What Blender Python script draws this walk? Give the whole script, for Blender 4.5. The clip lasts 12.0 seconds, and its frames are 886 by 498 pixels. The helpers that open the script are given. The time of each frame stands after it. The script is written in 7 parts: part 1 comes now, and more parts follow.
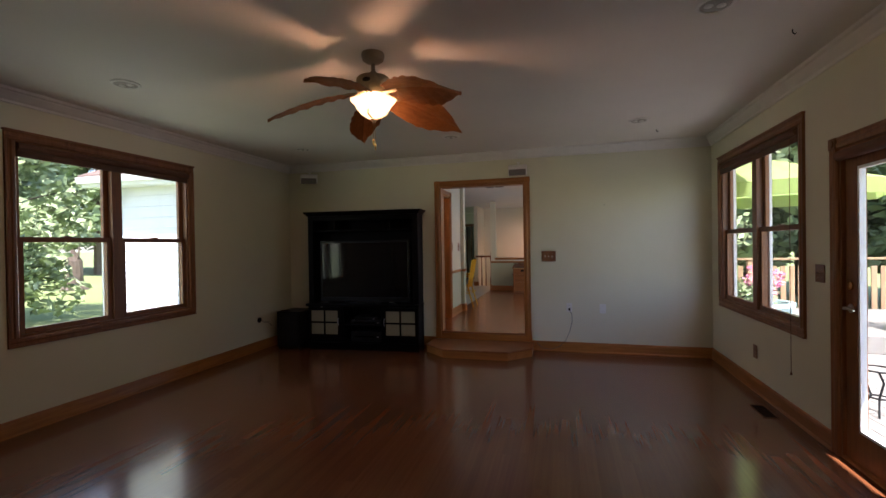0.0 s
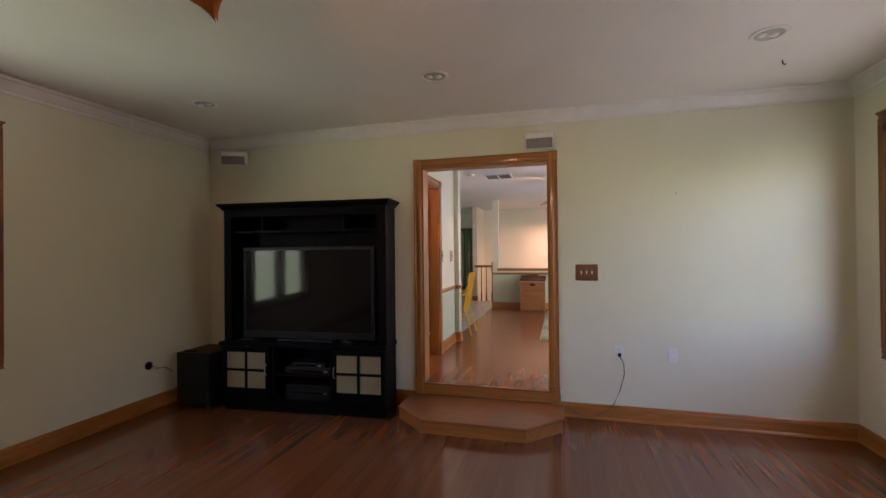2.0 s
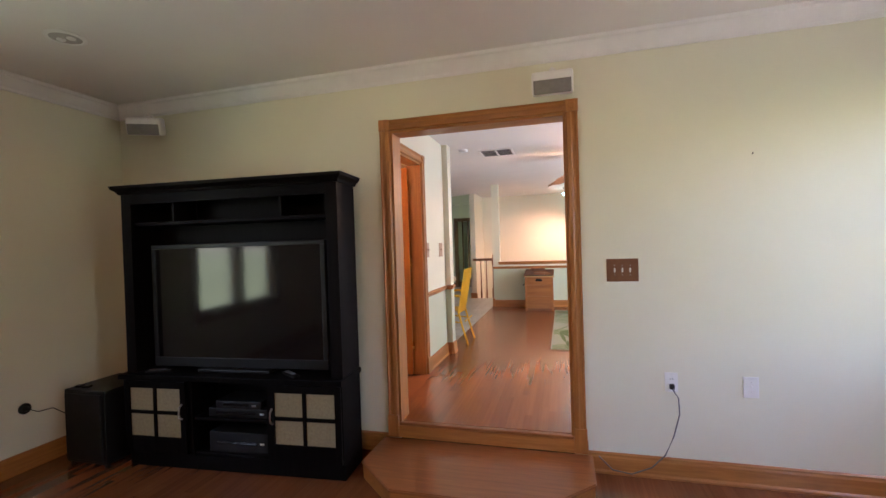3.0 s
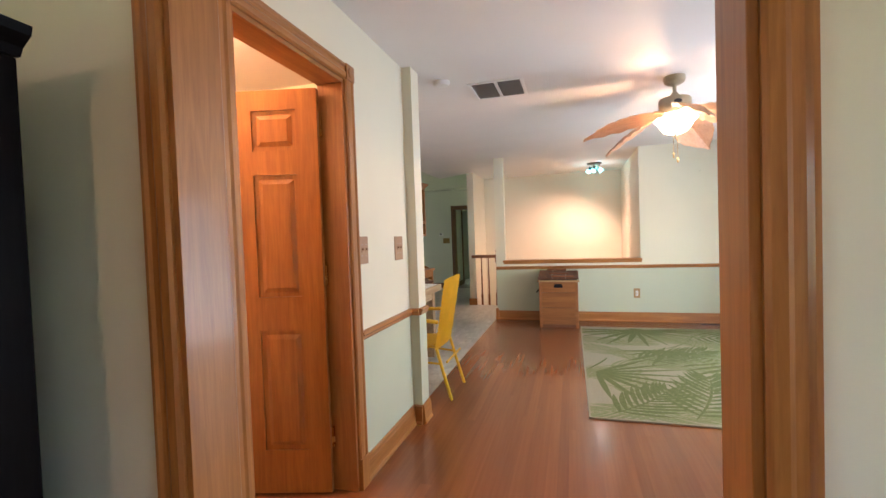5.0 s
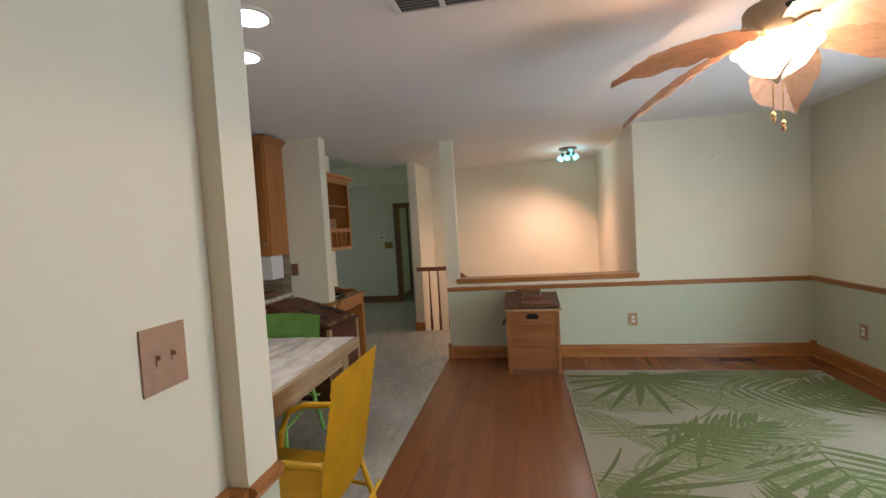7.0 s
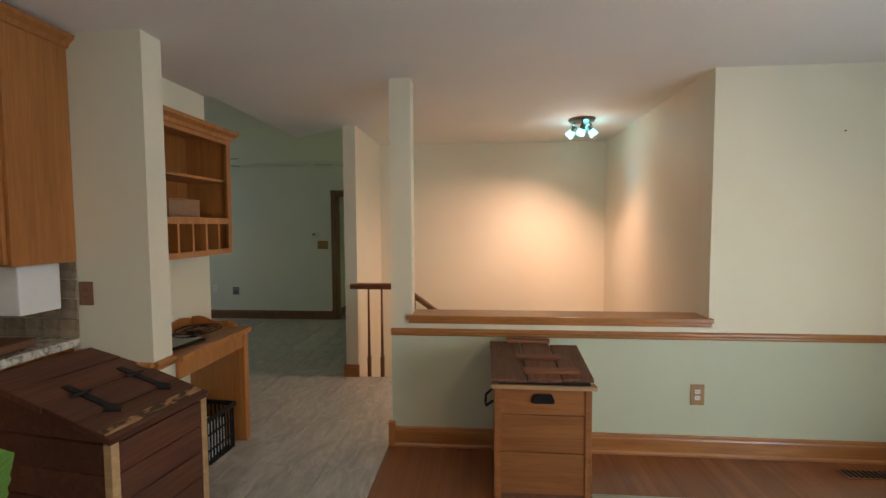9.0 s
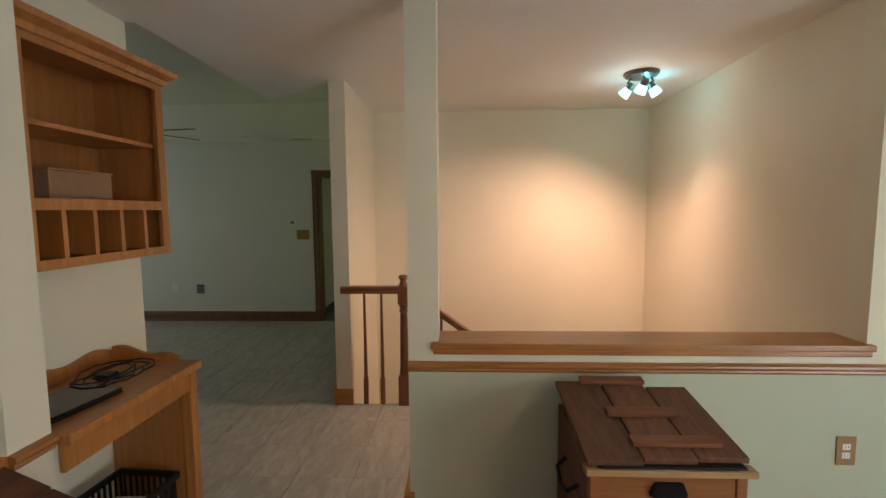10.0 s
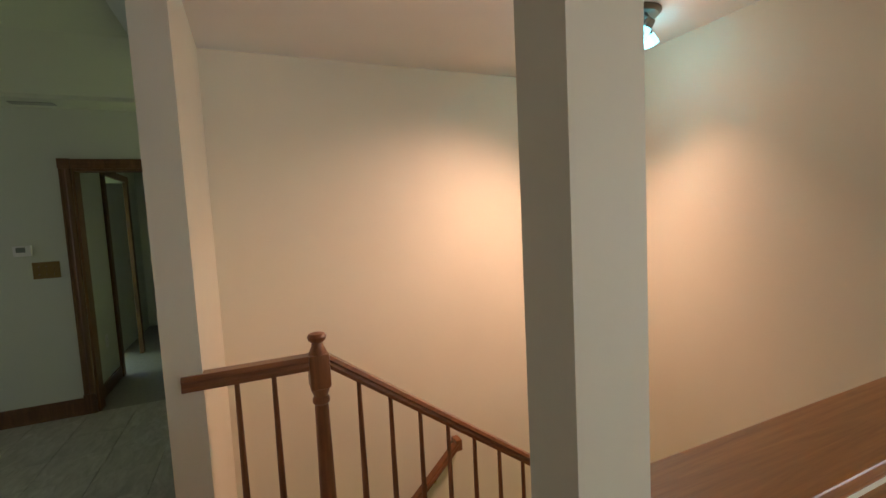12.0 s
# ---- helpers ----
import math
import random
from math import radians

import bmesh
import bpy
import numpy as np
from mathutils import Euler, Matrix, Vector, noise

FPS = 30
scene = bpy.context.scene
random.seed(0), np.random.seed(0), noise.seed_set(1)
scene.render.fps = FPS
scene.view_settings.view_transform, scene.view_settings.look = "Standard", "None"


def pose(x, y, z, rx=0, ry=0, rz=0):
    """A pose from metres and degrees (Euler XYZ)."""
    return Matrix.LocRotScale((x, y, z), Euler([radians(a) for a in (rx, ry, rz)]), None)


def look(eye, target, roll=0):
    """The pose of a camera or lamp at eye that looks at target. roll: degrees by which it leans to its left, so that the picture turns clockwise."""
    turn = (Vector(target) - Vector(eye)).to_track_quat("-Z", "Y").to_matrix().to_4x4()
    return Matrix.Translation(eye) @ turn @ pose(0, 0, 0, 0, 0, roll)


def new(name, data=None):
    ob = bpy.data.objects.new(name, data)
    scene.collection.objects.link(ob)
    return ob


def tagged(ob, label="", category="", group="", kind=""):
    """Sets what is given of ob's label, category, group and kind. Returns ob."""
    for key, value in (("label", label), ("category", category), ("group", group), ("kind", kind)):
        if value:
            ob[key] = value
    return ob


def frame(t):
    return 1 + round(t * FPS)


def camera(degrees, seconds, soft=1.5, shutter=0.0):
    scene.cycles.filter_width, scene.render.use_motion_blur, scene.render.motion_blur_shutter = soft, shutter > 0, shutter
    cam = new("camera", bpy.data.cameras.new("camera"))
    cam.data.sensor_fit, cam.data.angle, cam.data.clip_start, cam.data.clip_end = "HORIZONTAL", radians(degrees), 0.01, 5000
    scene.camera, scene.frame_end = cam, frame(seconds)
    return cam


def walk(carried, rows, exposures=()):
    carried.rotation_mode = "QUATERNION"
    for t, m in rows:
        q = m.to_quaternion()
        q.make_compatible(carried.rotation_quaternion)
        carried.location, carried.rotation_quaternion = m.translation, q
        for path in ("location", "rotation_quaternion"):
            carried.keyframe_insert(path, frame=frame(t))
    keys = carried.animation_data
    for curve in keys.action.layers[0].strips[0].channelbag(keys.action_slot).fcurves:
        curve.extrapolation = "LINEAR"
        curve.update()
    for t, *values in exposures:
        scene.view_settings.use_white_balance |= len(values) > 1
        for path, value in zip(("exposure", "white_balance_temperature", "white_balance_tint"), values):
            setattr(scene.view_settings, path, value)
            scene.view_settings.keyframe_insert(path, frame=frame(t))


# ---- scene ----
cam = camera(90.5, 12.0)
PATH = [
    (0, (0.665, 0.194, 1.258), (0.137, 2.123, 1.241), -0.9),
    (0.5, (0.575, 0.673, 1.276), (0.052, 2.604, 1.273), -1.4),
    (1, (0.437, 1.166, 1.271), (-0.089, 3.096, 1.291), -1.0),
    (1.5, (0.346, 1.705, 1.28), (-0.168, 3.638, 1.29), -0.6),
    (2, (0.255, 2.272, 1.284), (-0.266, 4.203, 1.296), -0.6),
    (2.5, (0.189, 2.85, 1.291), (-0.337, 4.78, 1.288), -1.4),
    (2.7, (0.164, 3.078, 1.283), (-0.36, 5.008, 1.27), -1.6),
    (4.3, (-0.068, 4.827, 1.306), (-0.64, 6.743, 1.276), -3.2),
    (4.5, (-0.04, 5.007, 1.295), (-0.619, 6.921, 1.269), -3.0),
    (5, (-0.15, 5.565, 1.287), (-0.713, 7.483, 1.23), -2.0),
    (5.5, (-0.221, 6.034, 1.3), (-0.885, 7.921, 1.321), -1.3),
    (6, (-0.241, 6.464, 1.376), (-0.875, 8.361, 1.335), -2.4),
    (6.5, (-0.31, 6.882, 1.433), (-0.834, 8.812, 1.375), -2.2),
    (7, (-0.384, 7.334, 1.488), (-0.748, 9.298, 1.388), -3.4),
    (7.5, (-0.44, 7.828, 1.523), (-0.718, 9.807, 1.438), -2.3),
    (7.7, (-0.474, 8.039, 1.516), (-0.717, 10.023, 1.452), -1.5),
    (9.3, (-0.749, 9.626, 1.489), (-0.916, 11.614, 1.346), -0.3),
    (9.5, (-0.816, 9.818, 1.5), (-0.994, 11.803, 1.334), 0.1),
    (10, (-1.019, 10.243, 1.491), (-1.1, 12.233, 1.315), -0.4),
    (10.5, (-1.223, 10.632, 1.495), (-1.119, 12.623, 1.342), -1.3),
    (11, (-1.438, 11.007, 1.482), (-1.117, 12.979, 1.379), -0.4),
    (11.5, (-1.577, 11.368, 1.461), (-0.999, 13.28, 1.369), -1.5),
    (12, (-1.66, 11.727, 1.449), (-0.869, 13.557, 1.294), -2.9),
]
walk(cam, [(t, look(eye, target, roll)) for t, eye, target, roll in PATH],
     [(0.0, 1.85, 6250, 25), (1.0, 2.15, 6250, 25), (2.5, 3.24, 6200, 28), (4.5, 3.75, 6200, 24),
      (5.5, 2.99, 6400, 20), (7.5, 2.74, 6200, 18), (9.5, 2.72, 6600, 17), (12.0, 2.62, 6450, 18)])

# ---- world, sun and exposure ----
SUN_ELEV, SUN_AZ = 60.0, 150.0   # degrees above the horizon; degrees clockwise from +y
world = bpy.data.worlds.new("world")
scene.world = world
world.use_nodes = True
wn = world.node_tree
sky = wn.nodes.new("ShaderNodeTexSky")
sky.sky_type = 'NISHITA'
sky.sun_disc = False
sky.sun_elevation = radians(SUN_ELEV)
sky.sun_rotation = radians(SUN_AZ)
wn.links.new(sky.outputs[0], wn.nodes["Background"].inputs[0])
wn.nodes["Background"].inputs[1].default_value = 0.15
sun = new("sun", bpy.data.lights.new("sun", 'SUN'))
sun.data.energy, sun.data.angle, sun.data.color = 5.0, radians(0.5), (1.0, 0.95, 0.86)
a, e = radians(SUN_AZ), radians(SUN_ELEV)
sun.matrix_world = look((0, 0, 30), (-30 * math.sin(a) * math.cos(e), -30 * math.cos(a) * math.cos(e), 30 - 30 * math.sin(e)))


def lamp(name, kind, place, energy, color, size=0.1, target=None, spot=60, blend=0.5, size_y=None):
    d = bpy.data.lights.new(name, kind)
    d.energy, d.color = energy, color
    if kind == 'AREA':
        d.size = size
        if size_y:
            d.shape, d.size_y = 'RECTANGLE', size_y
    else:
        d.shadow_soft_size = size
    if kind == 'SPOT':
        d.spot_size, d.spot_blend = radians(spot), blend
    ob = new(name, d)
    ob.matrix_world = look(place, target) if target else Matrix.Translation(place)
    return ob


# ---- materials ----
def material(name, color, rough=0.6, metal=0.0):
    m = bpy.data.materials.new(name)
    m.use_nodes = True
    b = m.node_tree.nodes["Principled BSDF"]
    b.inputs["Base Color"].default_value = (*color, 1)
    b.inputs["Roughness"].default_value = rough
    b.inputs["Metallic"].default_value = metal
    return m, m.node_tree, b


def mapped(nt, scale=(1, 1, 1), turn=(0, 0, 0), use_object=True):
    tc = nt.nodes.new("ShaderNodeTexCoord")
    mp = nt.nodes.new("ShaderNodeMapping")
    mp.inputs["Scale"].default_value = scale
    mp.inputs["Rotation"].default_value = turn
    nt.links.new(tc.outputs["Object"], mp.inputs[0])
    return mp.outputs[0]


def noise_tex(nt, vec, scale, detail=4.0, distortion=0.0, rough=0.55):
    n = nt.nodes.new("ShaderNodeTexNoise")
    n.inputs["Scale"].default_value = scale
    n.inputs["Detail"].default_value = detail
    n.inputs["Roughness"].default_value = rough
    n.inputs["Distortion"].default_value = distortion
    if vec:
        nt.links.new(vec, n.inputs["Vector"])
    return n.outputs["Fac"]


def ramp(nt, fac, stops):
    r = nt.nodes.new("ShaderNodeValToRGB")
    el = r.color_ramp.elements
    while len(el) < len(stops):
        el.new(0.5)
    for k, (p, c) in enumerate(stops):
        el[k].position, el[k].color = p, (*c, 1)
    nt.links.new(fac, r.inputs[0])
    return r.outputs[0]


def mix(nt, fac, a, b, kind='MIX'):
    m = nt.nodes.new("ShaderNodeMix")
    m.data_type, m.blend_type = 'RGBA', kind
    for sock, v in ((m.inputs[0], fac), (m.inputs[6], a), (m.inputs[7], b)):
        if isinstance(v, (int, float)):
            sock.default_value = v
        elif isinstance(v, tuple):
            sock.default_value = (*v, 1)
        else:
            nt.links.new(v, sock)
    return m.outputs[2]


def scalar(nt, fac, lo, hi, from_lo=0.0, from_hi=1.0):
    r = nt.nodes.new("ShaderNodeMapRange")
    r.inputs[1].default_value, r.inputs[2].default_value = from_lo, from_hi
    r.inputs[3].default_value, r.inputs[4].default_value = lo, hi
    nt.links.new(fac, r.inputs[0])
    return r.outputs[0]


def bump(nt, b, height, strength=0.2, distance=0.005):
    n = nt.nodes.new("ShaderNodeBump")
    n.inputs["Strength"].default_value = strength
    n.inputs["Distance"].default_value = distance
    nt.links.new(height, n.inputs["Height"])
    nt.links.new(n.outputs[0], b.inputs["Normal"])


def shade(color, k):
    return tuple(min(1.0, c * k) for c in color)


def paint(name, color, rough=0.55, grain=140.0):
    m, nt, b = material(name, color, rough)
    v = mapped(nt)
    big = noise_tex(nt, v, 0.9, 3)
    nt.links.new(ramp(nt, big, [(0.3, shade(color, 0.955)), (0.7, shade(color, 1.03))]), b.inputs["Base Color"])
    fine = noise_tex(nt, v, grain, 3)
    nt.links.new(scalar(nt, noise_tex(nt, v, 5.0), rough - 0.06, rough + 0.08), b.inputs["Roughness"])
    bump(nt, b, fine, 0.12, 0.002)
    return m


def wood(name, dark, light, rough=0.35, axis=1, grain=1.0, vary=0.3, island=False, coat=0.0, wear=0.0):
    """Grain runs along the given axis of the object; each board is toned by its own random value."""
    m, nt, b = material(name, light, rough)
    sc = [22.0 * grain] * 3
    if wear:
        sc = [48.0] * 3
    sc[axis] = 1.3 * grain if wear == 0 else 1.1
    info = nt.nodes.new("ShaderNodeNewGeometry" if island else "ShaderNodeObjectInfo")
    rnd = info.outputs["Random Per Island" if island else "Random"]
    tc = nt.nodes.new("ShaderNodeTexCoord")
    shift = nt.nodes.new("ShaderNodeVectorMath")
    shift.operation = 'ADD'
    cx = nt.nodes.new("ShaderNodeCombineXYZ")
    for k in range(3):
        nt.links.new(scalar(nt, rnd, 0.0, 17.0 + 6 * k), cx.inputs[k])
    nt.links.new(tc.outputs["Object"], shift.inputs[0])
    nt.links.new(cx.outputs[0], shift.inputs[1])
    mp = nt.nodes.new("ShaderNodeMapping")
    mp.inputs["Scale"].default_value = sc
    nt.links.new(shift.outputs[0], mp.inputs[0])
    g1 = noise_tex(nt, mp.outputs[0], 1.0, 6 if wear == 0 else 4, 1.2 if wear == 0 else 0.0, 0.65)
    g2 = noise_tex(nt, mp.outputs[0], 5.0, 4, 0.4 if wear == 0 else 0.0)
    mid = tuple((d + l) / 2 for d, l in zip(dark, light))
    lo, hi = (0.28, 0.72) if wear == 0 else (0.16, 0.84)
    col = ramp(nt, g1, [(lo, dark), (0.5, mid), (hi, light)])
    col = mix(nt, scalar(nt, g2, 0.0, 0.35 if wear == 0 else 0.06, 0.45, 0.75), col, shade(dark, 0.7))
    tone = ramp(nt, rnd, [(0.0, (1 - vary, 1 - vary, 1 - vary)), (1.0, (1 + vary * 0.5, 1 + vary * 0.45, 1 + vary * 0.4))])
    col = mix(nt, 1.0, col, tone, 'MULTIPLY')
    nt.links.new(col, b.inputs["Base Color"])
    big = noise_tex(nt, tc.outputs["Object"], 3.0, 4)
    nt.links.new(scalar(nt, big, max(0.05, rough - 0.08), rough + 0.12) if wear == 0 else scalar(nt, g1, rough - 0.01, rough + wear), b.inputs["Roughness"])
    if wear == 0:
        bump(nt, b, g1, 0.10, 0.002)
    if coat:
        b.inputs["Coat Weight"].default_value = coat
        b.inputs["Coat Roughness"].default_value = 0.12
    return m


def plain(name, color, rough=0.4, metal=0.0, spread=0.10, scale=30.0):
    m, nt, b = material(name, color, rough, metal)
    v = mapped(nt)
    n = noise_tex(nt, v, scale, 4)
    nt.links.new(ramp(nt, n, [(0.25, shade(color, 1 - spread)), (0.75, shade(color, 1 + spread))]), b.inputs["Base Color"])
    nt.links.new(scalar(nt, noise_tex(nt, v, scale * 0.3), max(0.03, rough - 0.07), min(1, rough + 0.1)), b.inputs["Roughness"])
    return m


def glow(name, color, strength):
    m, nt, b = material(name, color, 0.4)
    b.inputs["Emission Color"].default_value = (*color, 1)
    b.inputs["Emission Strength"].default_value = strength
    return m


M_WALL_LIV = paint("wall_cream", (0.745, 0.73, 0.59))
M_WALL_UP = paint("wall_ivory", (0.765, 0.735, 0.585))
M_WALL_LOW = paint("wall_sage", (0.52, 0.565, 0.435))
M_WALL_GREEN = paint("wall_pale_green", (0.66, 0.69, 0.59))
M_WALL_PEACH = paint("wall_stair", (0.77, 0.705, 0.565))
M_CEIL = paint("ceiling_white", (0.80, 0.78, 0.75), 0.7, 60.0)
M_CROWN = plain("crown_white", (0.78, 0.77, 0.76), 0.45, 0, 0.04, 8)
M_OAK = wood("oak_trim", (0.30, 0.108, 0.022), (0.49, 0.205, 0.050), 0.36, 2, 1.0, 0.12, coat=0.25)
M_OAK_X = wood("oak_trim_x", (0.30, 0.108, 0.022), (0.49, 0.205, 0.050), 0.36, 0, 1.0, 0.12, coat=0.25)
M_OAK_Y = wood("oak_trim_y", (0.30, 0.108, 0.022), (0.49, 0.205, 0.050), 0.36, 1, 1.0, 0.12, coat=0.25)
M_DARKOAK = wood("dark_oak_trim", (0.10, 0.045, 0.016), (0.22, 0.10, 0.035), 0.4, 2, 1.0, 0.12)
M_DOOR = wood("door_oak", (0.29, 0.090, 0.012), (0.47, 0.168, 0.028), 0.34, 2, 1.0, 0.10, coat=0.3)
M_FLOOR = wood("floor_strip", (0.150, 0.048, 0.019), (0.225, 0.083, 0.034), 0.22, 1, 1.2, 0.15, coat=0.5, wear=0.04)
M_FLOOR_I = wood("floor_strip_joined", (0.150, 0.048, 0.019), (0.225, 0.083, 0.034), 0.22, 1, 1.2, 0.15, island=True, coat=0.5, wear=0.04)
M_FLOOR2 = wood("floor_upper", (0.195, 0.062, 0.021), (0.275, 0.097, 0.035), 0.26, 1, 1.2, 0.14, coat=0.25, wear=0.02)
M_STEP = wood("step_wood", (0.23, 0.078, 0.024), (0.37, 0.138, 0.043), 0.3, 0, 1.2, 0.1, coat=0.2)
M_CAB = wood("cabinet_oak", (0.32, 0.115, 0.024), (0.50, 0.205, 0.055), 0.36, 2, 1.0, 0.12, coat=0.2)
M_BLACKWOOD = wood("espresso_wood", (0.0025, 0.002, 0.0022), (0.006, 0.005, 0.005), 0.45, 2, 1.0, 0.2)
M_BLACKWOOD.node_tree.nodes["Principled BSDF"].inputs["Specular IOR Level"].default_value = 0.05
M_GAP = plain("joint_dark", (0.02, 0.010, 0.006), 0.8)
M_GROUT = plain("grout", (0.30, 0.29, 0.26), 0.85)
M_BRASS = plain("brass", (0.70, 0.48, 0.20), 0.25, 1.0)
M_IRON = plain("black_iron", (0.015, 0.015, 0.018), 0.5, 0.6)
M_STEEL = plain("steel", (0.55, 0.54, 0.53), 0.3, 1.0, 0.05)
M_WHITE = plain("white_plastic", (0.80, 0.80, 0.78), 0.35, 0, 0.03)
M_BLACK = plain("black_plastic", (0.008, 0.008, 0.008), 0.4)
M_BLACK.node_tree.nodes["Principled BSDF"].inputs["Specular IOR Level"].default_value = 0.22
M_PLATE = plain("brown_plate", (0.22, 0.10, 0.05), 0.35, 0.2)
M_GOLDPLATE = plain("brass_plate", (0.30, 0.20, 0.07), 0.35, 0.8)


def glass_material(name, color=(1, 1, 1), rough=0.0):
    m = bpy.data.materials.new(name)
    m.use_nodes = True
    nt = m.node_tree
    nt.nodes.remove(nt.nodes["Principled BSDF"])
    tr = nt.nodes.new("ShaderNodeBsdfTransparent")
    tr.inputs[0].default_value = (*color, 1)
    gl = nt.nodes.new("ShaderNodeBsdfGlossy")
    gl.inputs["Roughness"].default_value = 0.02
    lw = nt.nodes.new("ShaderNodeLayerWeight")
    lw.inputs[0].default_value = 0.5
    pw = nt.nodes.new("ShaderNodeMath")
    pw.operation, pw.inputs[1].default_value = 'POWER', 5.0
    nt.links.new(lw.outputs["Facing"], pw.inputs[0])
    fr = nt.nodes.new("ShaderNodeMath")
    fr.operation = 'MULTIPLY_ADD'
    fr.inputs[1].default_value, fr.inputs[2].default_value = 0.45, 0.03
    nt.links.new(pw.outputs[0], fr.inputs[0])
    mx = nt.nodes.new("ShaderNodeMixShader")
    nt.links.new(fr.outputs[0], mx.inputs[0])
    nt.links.new(tr.outputs[0], mx.inputs[1])
    nt.links.new(gl.outputs[0], mx.inputs[2])
    nt.links.new(mx.outputs[0], nt.nodes["Material Output"].inputs[0])
    return m


M_PANE = glass_material("window_glass", (0.95, 0.97, 0.96))


# ---- mesh helpers ----
def box(bm, x0, x1, y0, y1, z0, z1, bev=0.0, m=None):
    r = bmesh.ops.create_cube(bm, size=1.0)
    vs = r["verts"]
    bmesh.ops.scale(bm, vec=(x1 - x0, y1 - y0, z1 - z0), verts=vs)
    bmesh.ops.translate(bm, vec=((x0 + x1) / 2, (y0 + y1) / 2, (z0 + z1) / 2), verts=vs)
    if bev > 0:
        es = list({ed for v in vs for ed in v.link_edges})
        out = bmesh.ops.bevel(bm, geom=es, offset=min(bev, 0.45 * min(x1 - x0, y1 - y0, z1 - z0)), segments=2, profile=0.6, affect='EDGES')
        vs = out["verts"]
        vs = list({v for v in vs}) if m is None else list(out["verts"])
    if m is not None:
        bmesh.ops.transform(bm, matrix=m, verts=list({v for v in vs}))
    return vs


def lathe(bm, profile, place=(0, 0, 0), n=20, m=None):
    """Turns (radius, z) pairs round the z axis."""
    rings = []
    for r, z in profile:
        rings.append([bm.verts.new((place[0] + r * math.cos(2 * math.pi * k / n), place[1] + r * math.sin(2 * math.pi * k / n), place[2] + z)) for k in range(n)])
    for a_, b_ in zip(rings, rings[1:]):
        for k in range(n):
            bm.faces.new((a_[k], a_[(k + 1) % n], b_[(k + 1) % n], b_[k]))
    bm.faces.new(rings[0][::-1])
    bm.faces.new(rings[-1])
    if m is not None:
        bmesh.ops.transform(bm, matrix=m, verts=[v for r in rings for v in r])


def tube(bm, pts, r, n=8, r_end=None):
    """A round bar along the points."""
    pts = [Vector(p) for p in pts]
    rings = []
    for k, p in enumerate(pts):
        d = (pts[min(k + 1, len(pts) - 1)] - pts[max(k - 1, 0)]).normalized()
        up = Vector((0, 0, 1)) if abs(d.z) < 0.9 else Vector((1, 0, 0))
        u = d.cross(up).normalized()
        w = d.cross(u)
        rr = r if r_end is None else r + (r_end - r) * k / (len(pts) - 1)
        rings.append([bm.verts.new(p + rr * (math.cos(2 * math.pi * j / n) * u + math.sin(2 * math.pi * j / n) * w)) for j in range(n)])
    for a_, b_ in zip(rings, rings[1:]):
        for j in range(n):
            bm.faces.new((a_[j], b_[j], b_[(j + 1) % n], a_[(j + 1) % n]))
    bm.faces.new(rings[0])
    bm.faces.new(rings[-1][::-1])


def prism(bm, poly, z0, z1):
    """An upright prism over a plan of (x, y) corners, counter-clockwise."""
    lo = [bm.verts.new((x, y, z0)) for x, y in poly]
    hi = [bm.verts.new((x, y, z1)) for x, y in poly]
    n = len(poly)
    for k in range(n):
        bm.faces.new((lo[k], lo[(k + 1) % n], hi[(k + 1) % n], hi[k]))
    bm.faces.new(lo[::-1])
    bm.faces.new(hi)


def sweep(bm, profile, a, b, up=(0, 0, 1), out=None):
    """A moulding: the profile's (out, up) pairs carried from a to b."""
    a, b, up = Vector(a), Vector(b), Vector(up)
    out = Vector(out)
    ra = [bm.verts.new(a + out * p + up * q) for p, q in profile]
    rb = [bm.verts.new(b + out * p + up * q) for p, q in profile]
    n = len(profile)
    for k in range(n):
        bm.faces.new((ra[k], ra[(k + 1) % n], rb[(k + 1) % n], rb[k]))
    bm.faces.new(ra[::-1])
    bm.faces.new(rb)


def finish(bm, smooth=False):
    bmesh.ops.recalc_face_normals(bm, faces=bm.faces)
    if smooth:
        for f in bm.faces:
            f.smooth = True
        for ed in bm.edges:
            if len(ed.link_faces) == 2 and ed.calc_face_angle(0) > radians(35):
                ed.smooth = False


def mesh_of(name, bm, mat, smooth=False):
    finish(bm, smooth)
    me = bpy.data.meshes.new(name)
    bm.to_mesh(me)
    bm.free()
    for m in (mat if isinstance(mat, (list, tuple)) else [mat]):
        me.materials.append(m)
    return me


def part(name, bm, mat, parent, label="", smooth=False, shadow=True):
    ob = new(name, mesh_of(name, bm, mat, smooth))
    ob.parent = parent
    if label:
        ob["label"] = label
    if not shadow:
        ob.visible_shadow = False
    return ob


def thing(name, label, category, place=(0, 0, 0), turn=0.0, group="", kind=""):
    ob = new(name)
    ob.matrix_world = pose(*place, 0, 0, turn)
    ob.empty_display_size = 0.1
    return tagged(ob, label, category, group, kind)


def single(name, bm, mat, label="", category="", kind="structure", group="", smooth=False):
    return tagged(new(name, mesh_of(name, bm, mat, smooth)), label, category, group, kind)


def bm_box(*args, **kw):
    bm = bmesh.new()
    box(bm, *args, **kw)
    return bm


def bm_boxes(rows, bev=0.0):
    bm = bmesh.new()
    for r in rows:
        box(bm, *r, bev=bev)
    return bm

